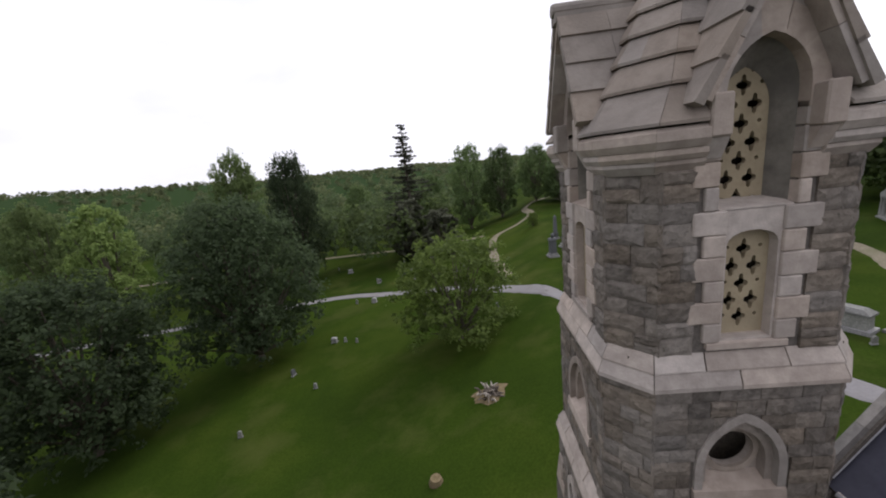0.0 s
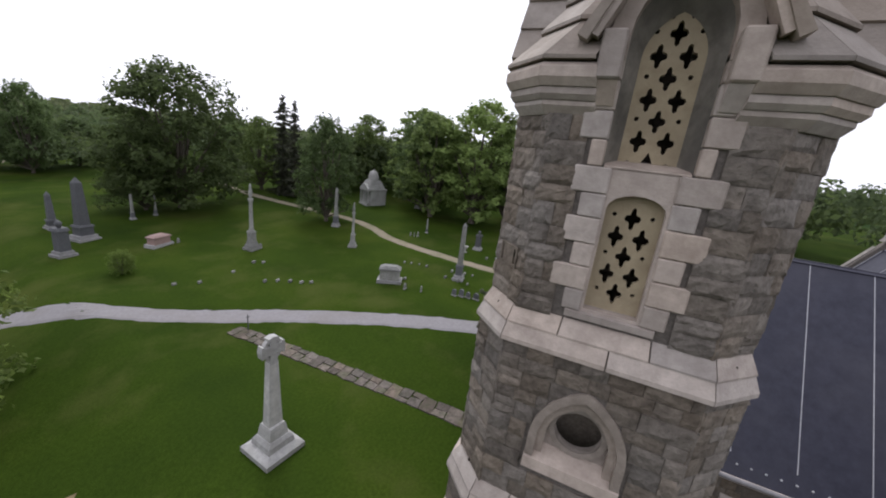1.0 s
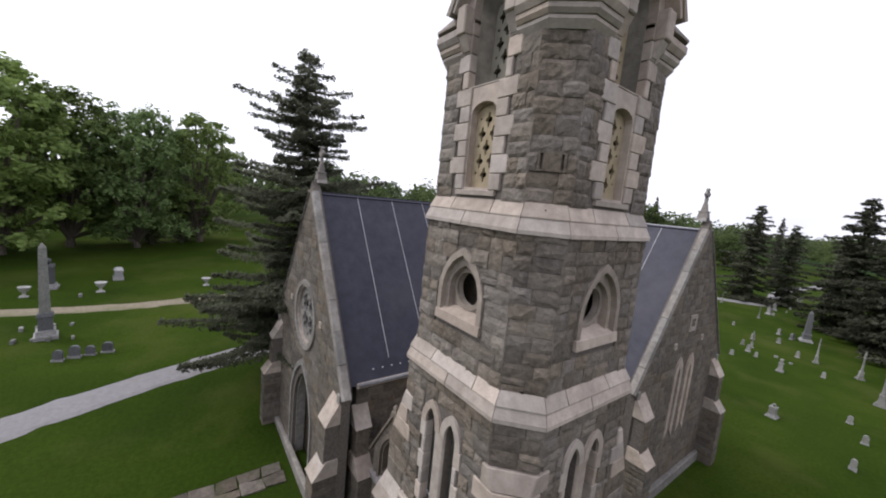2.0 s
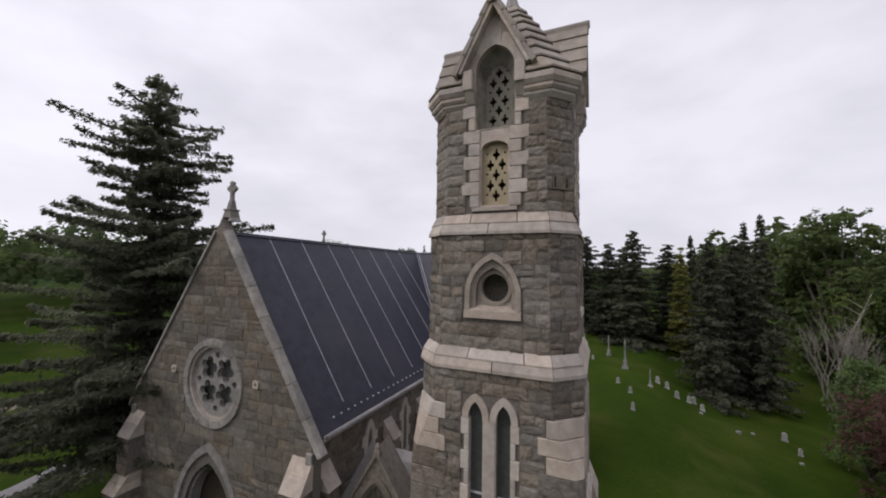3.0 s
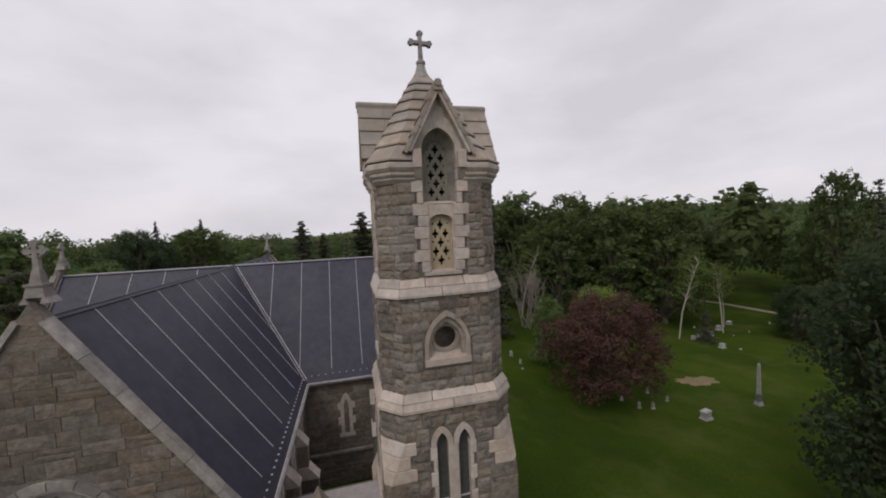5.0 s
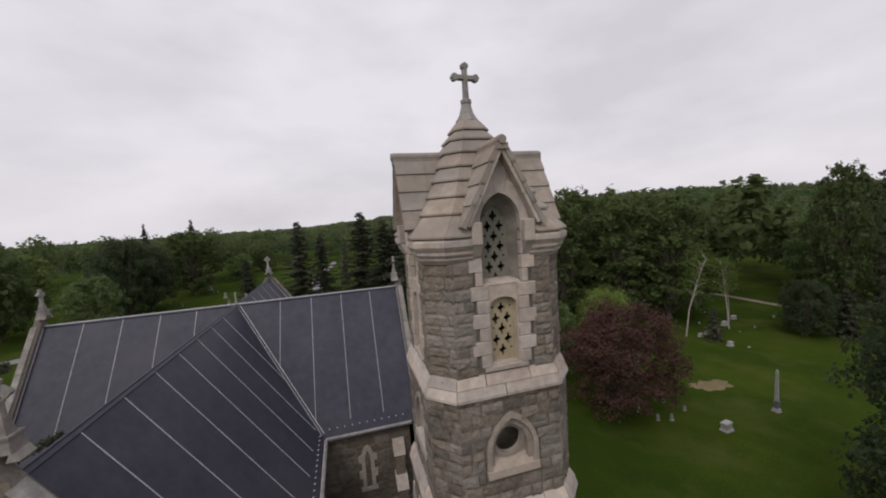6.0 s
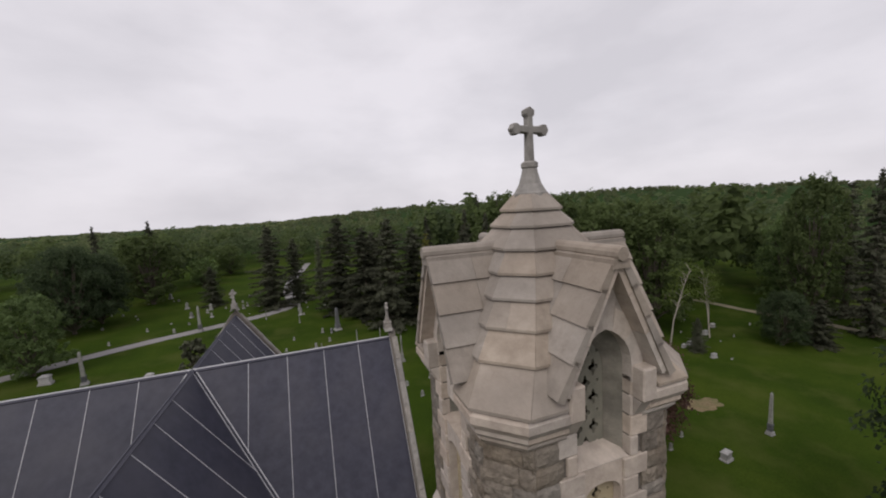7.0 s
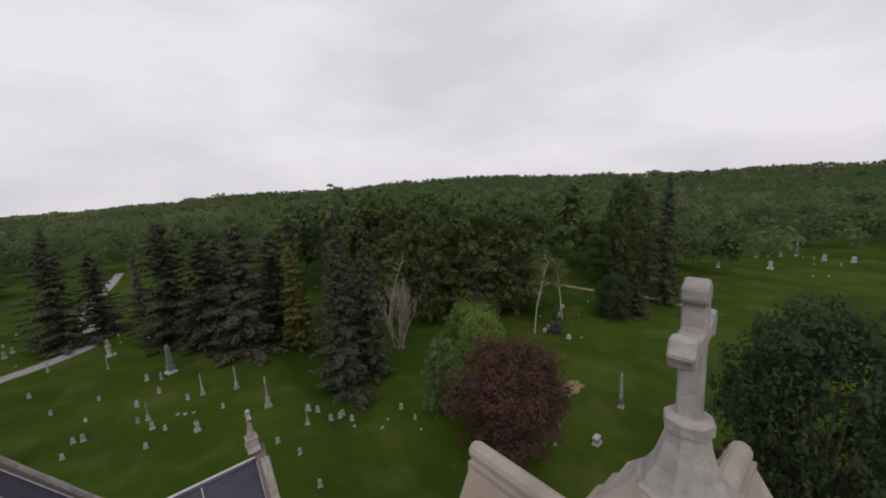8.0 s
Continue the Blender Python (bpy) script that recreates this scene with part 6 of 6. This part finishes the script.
def leaf_mesh(name, v, mat, parent=None):
    n = len(v) // 4
    me = bpy.data.meshes.new(name)
    me.vertices.add(len(v))
    me.vertices.foreach_set("co", v.astype(np.float32).ravel())
    me.loops.add(4 * n)
    me.loops.foreach_set("vertex_index", np.arange(4 * n, dtype=np.int32))
    me.polygons.add(n)
    me.polygons.foreach_set("loop_start", np.arange(0, 4 * n, 4, dtype=np.int32))
    me.update(calc_edges=True)
    me.materials.append(mat)
    ob = new(name, me)
    if parent:
        ob.parent = parent
    return ob


def broadleaf(label, h, r, seed, mat, leaves=9000, size=0.42, trunk=0.18, lobes=26, category="tree", gaps=0.0, bark_mat=None):
    """A trunk that forks into limbs, and a lobed crown of small leaves with gaps between the lobes."""
    rnd = np.random.default_rng(seed)
    o = thing("tree", label, category, "trees")
    bm = bmesh.new()
    base = h * trunk
    tube(bm, [(0, 0, -0.4), (0, 0, base * 0.5), (0.1, 0.05, base), (0.15, 0.1, h * 0.55)], [h * 0.028, h * 0.022, h * 0.018, h * 0.006], 8)
    bm_l = bmesh.new()
    centres, radii = [], []
    low = base * 0.75
    for k in range(lobes):
        zf = (k + rnd.random()) / lobes
        q = r * rnd.uniform(0.21, 0.34)
        zc = low + q * 0.7 + (h - q * 0.75 - low - q * 0.7) * zf
        prof = math.sqrt(max(0.02, 1 - (abs(zf - 0.36) / 0.68) ** 2.2))
        a = k * 2.399 + rnd.uniform(-0.5, 0.5)
        d = r * 0.80 * prof * math.sqrt(rnd.uniform(0.25, 1.0))
        c = np.array((d * math.cos(a), d * math.sin(a), zc))
        centres.append(c)
        radii.append(q)
        if k % 2 == 0:
            j = 0.55 + 0.35 * rnd.random()
            mid = (c[0] * 0.45, c[1] * 0.45, base + (zc - base) * 0.55)
            tube(bm_l, [(0.05, 0.03, base * j + 0.2), mid, tuple(c * (0.92, 0.92, 1.0))], [h * 0.013, h * 0.008, h * 0.003], 5)
    part("trunk", bm, bark_mat or bark, o)
    if len(bm_l.verts):
        part("limbwork", bm_l, bark_mat or bark, o)["kind"] = "stuff"
    vs = []
    tot = sum(q * q for q in radii)
    for c, q in zip(centres, radii):
        n = int(leaves * q * q / tot)
        # small sprays on the skin of each lobe
        ns = max(4, n // 14)
        d = rnd.normal(size=(ns, 3))
        d /= np.linalg.norm(d, axis=1, keepdims=True)
        d[:, 2] = np.where(d[:, 2] < -0.35, -d[:, 2] * 0.5, d[:, 2])
        rad = q * (0.62 + 0.5 * rnd.random((ns, 1)) ** 0.7)
        sc = c + d * rad * (1, 1, 0.8)
        idx = rnd.integers(0, ns, n)
        pos = sc[idx] + rnd.normal(size=(n, 3)) * q * 0.13
        nr = d[idx] * 0.9 + rnd.normal(size=(n, 3)) * 0.55 + (0, 0, 0.5)
        vs.append(leaf_quads(pos, nr, size * rnd.uniform(0.6, 1.3, n), rnd))
    crown = leaf_mesh("crown", np.concatenate(vs), mat, o)
    return o


def conifer(label, h, r, seed, mat, tiers=26, size=0.5, droop=0.25, airy=1.0, bare=0.06, taper=0.8, dense=1.0, ragged=0.2, skirt=0.0):
    """A straight trunk with whorls of drooping boughs, each a flat spray of needles."""
    rnd = np.random.default_rng(seed)
    o = thing("conifer", label, "tree", "conifers")
    bm = bmesh.new()
    tube(bm, [(0, 0, -0.4), (0, 0, h * 0.5), (0, 0, h * 0.99)], [h * 0.02, h * 0.012, h * 0.002], 7)
    bm_l = bmesh.new()
    vs = []
    for k in range(tiers):
        f = (k + rnd.uniform(-0.3, 0.3)) / tiers
        f = min(max(f, 0.0), 0.985)
        z = h * (bare + (1 - bare) * f)
        reach = r * (1 - f) ** taper * rnd.uniform(0.92 - ragged, 0.92 + ragged) + 0.12
        n_b = int(rnd.integers(5, 8))
        a0 = rnd.uniform(0, 6.28)
        for j in range(n_b):
            if rnd.random() > airy:
                continue
            a = a0 + 2 * math.pi * j / n_b + rnd.uniform(-0.3, 0.3)
            ln = reach * rnd.uniform(0.6, 1.15)
            z = h * (bare + (1 - bare) * min(0.985, f + rnd.uniform(-0.8, 0.8) / tiers))
            dirn = np.array((math.cos(a), math.sin(a), 0.0))
            side = np.array((-math.sin(a), math.cos(a), 0.0))
            dz = -droop * ln * rnd.uniform(0.4, 1.3)
            m = max(6, int(ln * 22 / size * 0.55 * dense * (1 + skirt * (1 - f))))
            t = rnd.random(m) ** 0.75
            wdt = 0.30 * ln * (1 - t) + 0.12
            off = rnd.uniform(-1, 1, m) * wdt
            zz = z + dz * t + 0.12 * ln * t * t - np.abs(off) * 0.25 + rnd.normal(size=m) * 0.06
            pos = dirn * (t * ln)[:, None] + side * off[:, None]
            pos[:, 2] = zz
            nr = rnd.normal(size=(m, 3)) * 0.45 + (0, 0, 1.0) + dirn * 0.35
            vs.append(leaf_quads(pos, nr, size * rnd.uniform(0.6, 1.3, m), rnd, 0.4))
            if ln > 1.2 and j % 2 == 0:
                tube(bm_l, [(0, 0, z), tuple(dirn * ln * 0.5 + (0, 0, z + dz * 0.5)), tuple(dirn * ln * 0.9 + (0, 0, z + dz * 0.9 + 0.1 * ln))], [h * 0.005, h * 0.003, h * 0.001], 4)
    part("trunk", bm, bark, o)
    part("boughwork", bm_l, bark, o)["kind"] = "stuff"
    leaf_mesh("crown", np.concatenate(vs), mat, o)
    return o


def bare_tree(label, h, seed):
    rnd = random.Random(seed)
    o = thing("dead_tree", label, "tree")
    bm = bmesh.new()

    def grow(p, d, ln, rad, depth):
        q = p + d * ln
        tube(bm, [p, p + d * ln * 0.5 + Vector((rnd.uniform(-0.1, 0.1), rnd.uniform(-0.1, 0.1), 0)) * ln * 0.4, q], [rad, rad * 0.8, rad * 0.55], 5)
        if depth:
            for _ in range(3):
                nd = (d + Vector((rnd.uniform(-0.4, 0.4), rnd.uniform(-0.4, 0.4), rnd.uniform(0.0, 0.5)))).normalized()
                grow(q - d * ln * rnd.uniform(0, 0.35), nd, ln * rnd.uniform(0.55, 0.8), rad * 0.55, depth - 1)
    for _ in range(11):
        grow(Vector((rnd.uniform(-0.5, 0.5), rnd.uniform(-0.5, 0.5), -0.3)), Vector((rnd.uniform(-0.35, 0.35), rnd.uniform(-0.35, 0.35), 1)).normalized(), h * 0.42, h * 0.0075, 3)
    part("branchwork", bm, grey_wood, o)["kind"] = "stuff"
    return o


def birch(label, h, lean, seed):
    """A slender pale leaning trunk with thin twigs and a few sprays of leaves near the top."""
    rnd = np.random.default_rng(seed)
    o = thing("birch", label, "tree", "birches")
    bm = bmesh.new()
    top = Vector((lean, 0, h))
    tube(bm, [(0, 0, -0.3), (lean * 0.2, 0.1, h * 0.35), (lean * 0.55, 0.05, h * 0.68), tuple(top)], [h * 0.010, h * 0.008, h * 0.006, h * 0.002], 7)
    part("trunk", bm, pale_bark, o)
    bm = bmesh.new()
    vs = []
    for k in range(14):
        f = 0.45 + 0.55 * (k + rnd.random()) / 14
        p = np.array((lean * f ** 1.4, 0.05, h * f))
        a, ln = rnd.uniform(0, 6.28), h * rnd.uniform(0.07, 0.16)
        e = p + np.array((math.cos(a) * ln, math.sin(a) * ln, ln * 0.7))
        tube(bm, [tuple(p), tuple((p + e) / 2 + (0, 0, 0.1)), tuple(e)], [h * 0.004, h * 0.003, h * 0.001], 4)
        m = 60
        pos = e + rnd.normal(size=(m, 3)) * (0.55, 0.55, 0.4)
        vs.append(leaf_quads(pos, rnd.normal(size=(m, 3)) + (0, 0, 0.8), 0.28 * rnd.uniform(0.6, 1.3, m), rnd))
    part("twigs", bm, pale_bark, o)["kind"] = "stuff"
    leaf_mesh("crown", np.concatenate(vs), leaf_light, o)
    return o


trng = random.Random(41)


def plant(proto, base_h, places):
    """Copies of a tree at (x, y, height, width ratio); the first place takes the tree itself."""
    for i, (x, y, h, wr) in enumerate(places):
        s = h / base_h
        m = pose(x, y, terrain(x, y) - 0.1, 0, 0, trng.uniform(0, 360)) @ Matrix.Diagonal((s * wr, s * wr, s, 1))
        if proto.get("planted"):
            copy_at(proto, m)
        else:
            proto.matrix_basis = m
            proto["planted"] = 1


oak_a = broadleaf("broad dark green deciduous tree in full leaf", 14, 6.0, 101, leaf_mid, 17000, 0.38, 0.03, 60)
oak_b = broadleaf("rounded green deciduous tree in full leaf", 14, 5.2, 102, leaf_olive, 15500, 0.36, 0.04, 52)
oak_c = broadleaf("tall green deciduous tree with uneven crown", 16, 5.0, 103, leaf_fresh, 14500, 0.4, 0.06, 54)
oak_d = broadleaf("tall dark green deciduous tree at the wood edge", 16, 5.0, 108, leaf_mid, 13000, 0.42, 0.05, 58)
maple = broadleaf("dark green maple with dense low crown", 14, 6.2, 104, leaf_deep, 24000, 0.33, 0.04, 84)
light_tree = broadleaf("light green many-stemmed small tree with open crown", 8.5, 4.5, 105, leaf_light, 10500, 0.27, 0.05, 58)
red_tree = broadleaf("maroon-leaved spreading ornamental tree", 9, 5.2, 116, leaf_red, 22000, 0.24, 0.05, 52)
spruce = conifer("dark dense spruce with drooping boughs", 15, 3.9, 201, needle, 36, 0.42, 0.3, 1.0, 0.03, 0.47, 1.3, 0.4)
spruce_b = conifer("dark tall spruce in the woods", 18, 3.6, 202, needle, 36, 0.5, 0.35)
hemlock = conifer("tall hemlock with layered feathery boughs", 17.5, 6.0, 203, needle_blue, 50, 0.24, 0.12, 0.91, 0.15, 0.5, 1.45, 0.48, 1.2)
thin_fir = conifer("thin spired old spruce with sparse top", 20, 3.4, 204, needle, 34, 0.42, 0.12, 0.78, 0.05, 0.5, 1.2, 0.45)
columnar = conifer("narrow blue-grey columnar conifer", 9, 1.2, 205, needle_blue, 26, 0.32, 0.1)
yew = broadleaf("rounded dense dark yew bush", 4.6, 1.5, 107, needle, 7000, 0.24, 0.02, 34)
plant(yew, 4.6, [(-15.5, 34.9, 5.1, 0.94), (-13.3, 37.2, 4.7, 0.95)])
slim_birch = birch("slender pale birch leaning over the lawn", 12, 3.2, 31)
dead = bare_tree("bare grey dead tree with upright branches", 10, 8)

plant(light_tree, 8.5, [(5.2, -26.0, 10.7, 1.1), (26.6, 27.4, 9.8, 0.6), (32.4, 35.3, 8.1, 0.97), (-8.4, -34.8, 2.2, 0.91), (-9.4, -66.3, 3.0, 0.81)])
plant(maple, 14, [(61.4, 27.6, 8.6, 0.9), (-37.5, 60.8, 13.2, 0.86), (-36.6, 66.0, 11.5, 0.9), (28.9, -31.0, 19.6, 0.92), (35.5, -17.5, 15.5, 1.05), (24.8, -0.2, 17.2, 0.72), (36.2, -61.6, 26.3, 0.45)])
plant(oak_a, 14, [(-28.0, 115.0, 9.0, 1.2), (-24.0, -53.6, 18.9, 1.1), (49.1, -65.6, 28.0, 0.5), (78.8, -51.8, 22.5, 0.65), (-20.3, -54.9, 11.0, 1.08)])
plant(oak_b, 14, [(-32.3, -35.3, 14.0, 0.85), (-48.6, -29.0, 16.1, 0.98), (-50.2, -9.4, 16.2, 0.97), (2.5, -93.9, 23.0, 0.65), (-6.7, -98.4, 20.0, 0.75), (-17.2, -102.0, 16.0, 0.95), (-21.5, -90.8, 15.0, 0.8), (13.3, -103.5, 17.5, 0.8), (36.1, -104.2, 17.5, 0.8), (-47.0, -73.0, 12.0, 1.1), (-22.6, -96.1, 10.0, 1.3), (-30.5, -98.0, 9.5, 1.4), (-46.8, 50.5, 13.0, 0.95), (-33.0, 44.4, 8.8, 1.1), (-30.5, 97.5, 7.2, 1.3), (18.6, 25.2, 8.2, 0.72), (-62.0, 66.0, 14.2, 1.3), (86.0, 40.0, 19.0, 0.8)])
plant(oak_c, 16, [(-56.2, 69.9, 10.3, 1.3), (62.5, -47.9, 21.0, 0.8), (-40.9, -58.7, 13.0, 1.0), (-57.2, -47.3, 15.2, 1.07), (-56.5, -35.0, 17.2, 1.07), (-46.8, -19.2, 18.4, 1.18), (-45.8, -26.0, 16.0, 1.1), (-50.5, -15.0, 17.1, 1.07), (-54.4, -3.1, 16.9, 1.08)])
plant(oak_d, 16, [(78.0, 32.5, 26.0, 0.62), (-34.2, 78.6, 13.7, 1.3), (-40.0, 88.0, 13.0, 1.2), (33.0, 59.8, 24.6, 1.00), (51.5, 41.8, 22.5, 0.99), (57.6, 51.9, 23.0, 1.00), (44.6, 45.7, 22.5, 1.00), (35.8, 49.1, 20.5, 0.90), (42.0, 56.4, 24.5, 1.00)])
plant(red_tree, 9, [(19.9, 17.9, 10.0, 0.95)])
golden = conifer("golden yellow-green conifer among dark spruces", 13, 2.2, 206, foliage("golden_needles", (0.16, 0.17, 0.04), (0.30, 0.30, 0.085)), 26, 0.42, 0.15, 0.9, 0.1, 0.7)
plant(golden, 13, [(11.5, 44.9, 14.4, 1.01), (8.8, 60.0, 8.0, 1.2)])
plant(hemlock, 17.5, [(-14.5, -0.5, 17.3, 0.87)])
plant(spruce, 15, [(-11.7, 67.0, 15.1, 0.98), (-0.1, 58.0, 16.2, 1.10), (6.2, 46.7, 15.8, 1.06), (11.4, 32.0, 15.0, 0.75), (-7.9, 70.7, 12.7, 0.94), (15.8, 41.2, 16.4, 0.86), (14.2, 36.6, 14.5, 0.85), (3.3, 52.6, 14.5, 1.10), (-22.7, 72.7, 7.7, 1.16), (10.9, 50.6, 14.7, 1.11), (5.5, 57.1, 13.5, 1.11)])
plant(spruce_b, 18, [(18.6, 47.0, 19.8, 0.8), (14.2, 53.3, 17.3, 0.8), (16.5, 35.4, 19.1, 0.75), (76.0, 24.0, 26.2, 0.75), (43.4, 95.9, 26.4, 0.71), (-40.5, -50.0, 16.2, 0.95), (-52.5, -8.4, 14.9, 0.79), (-54.1, -5.2, 14.1, 0.79), (13.5, 35.2, 14.0, 0.80)])
plant(thin_fir, 20, [(16.2, -77.0, 29.4, 1.1), (84.8, 30.7, 24.4, 0.86)])
plant(columnar, 9, [(-3.3, 77.6, 11.6, 1.00)])
plant(spruce, 15, [(-41.7, -54.1, 16.9, 0.65), (65.3, 25.3, 7.2, 1.3), (47.9, 31.0, 5.2, 1.0), (-45.1, 85.6, 15.3, 0.4), (-39.1, 94.5, 16.2, 0.5), (-17.4, 112.0, 14.7, 0.5)])
plant(yew, 4.6, [(16.4, -70.5, 13.2, 1.15), (9.2, -67.0, 10.2, 1.3)])
for x, y, rz, sc in ((45.7, 33.6, -12, 1.0), (55.0, 34.0, 60, 0.9), (58.5, 36.6, 200, 0.85), (27.5, 49.9, -30, 1.0)):
    m = pose(x, y, terrain(x, y) - 0.1, 0, 0, rz) @ Matrix.Diagonal((sc, sc, sc, 1))
    if sc == 1.0 and x > 40:
        slim_birch.matrix_basis = m
    else:
        copy_at(slim_birch, m)
plant(dead, 10, [(24.5, 42.0, 10.0, 1.4)])

# woods beyond, out to the hills
wrng = np.random.default_rng(55)


def woods(name, label, spots, mat, size, per, sink=0.0):
    vs = []
    for x, y, h, r in spots:
        z0 = terrain(x, y) - h * sink
        k = per
        lob = wrng.normal(size=(7, 3))
        lob /= np.linalg.norm(lob, axis=1, keepdims=True)
        lob = np.array((x, y, z0 + h * 0.62)) + lob * (r * 0.55, r * 0.55, h * 0.24)
        d = wrng.normal(size=(k, 3))
        d /= np.linalg.norm(d, axis=1, keepdims=True)
        d[:, 2] = np.abs(d[:, 2]) * 1.2 - 0.35
        pos = lob[wrng.integers(0, 7, k)] + d * (r * 0.5, r * 0.5, h * 0.25) * wrng.uniform(0.75, 1.1, (k, 1))
        vs.append(leaf_quads(pos, d + wrng.normal(size=(k, 3)) * 0.4 + (0, 0, 0.4), size * h / 14 * wrng.uniform(0.6, 1.4, k), wrng, 0.7))
    ob = leaf_mesh(name, np.concatenate(vs), mat)
    tagged(ob, label, "woods", kind="stuff")
    return ob


def spots_in(n, az0, az1, r0, r1, h0, h1, power=1.0):
    """Tree spots between two bearings (degrees east of north) and two distances."""
    out = []
    for _ in range(n):
        a = radians(wrng.uniform(az0, az1))
        r = r0 + (r1 - r0) * wrng.random() ** power
        out.append((r * math.sin(a), r * math.cos(a), wrng.uniform(h0, h1), wrng.uniform(3.5, 6.0)))
    return out


near = spots_in(90, 14, 62, 72, 130, 17, 25) + spots_in(34, 60, 80, 104, 150, 10, 15) + spots_in(30, 80, 106, 158, 200, 10, 15) + spots_in(50, 195, 225, 84, 140, 6, 9) + spots_in(80, 238, 292, 66, 124, 10, 15) + spots_in(34, 286, 316, 64, 118, 9, 13) + spots_in(44, 316, 345, 100, 150, 9, 13)
near += spots_in(30, 130, 172, 64, 112, 10, 15) + spots_in(50, 224, 252, 72, 94, 9, 12) + spots_in(60, 130, 195, 95, 170, 9, 13) + spots_in(60, 340, 375, 128, 180, 9, 13) + spots_in(40, 225, 240, 70, 110, 8, 11)
woods("wood_edge", "mixed green woods at the edge of the cemetery", near[::2], leaf_mid, 1.05, 290)
woods("wood_edge", "dark green woods at the edge of the cemetery", near[1::2], leaf_dark, 1.05, 290)
mid_w = spots_in(1700, 0, 360, 132, 340, 8, 13, 0.7)
woods("far_woods", "green woods covering the slopes", mid_w[::2], leaf_hill, 1.95, 62, 0.12)
woods("far_woods", "dark green woods covering the slopes", mid_w[1::2], leaf_dark, 1.95, 62, 0.12)
far_w = spots_in(4600, 0, 360, 330, 1100, 8, 13, 0.8)
woods("hill_woods", "distant wooded hills", far_w, leaf_hill, 4.1, 22, 0.42)
ridge_w = [(x, y, h, r * 5) for x, y, h, r in spots_in(900, 0, 360, 1050, 2400, 11, 19, 0.9)]
woods("ridge_woods", "woods along the far skyline", ridge_w, leaf_hill, 9.0, 30, 0.3)
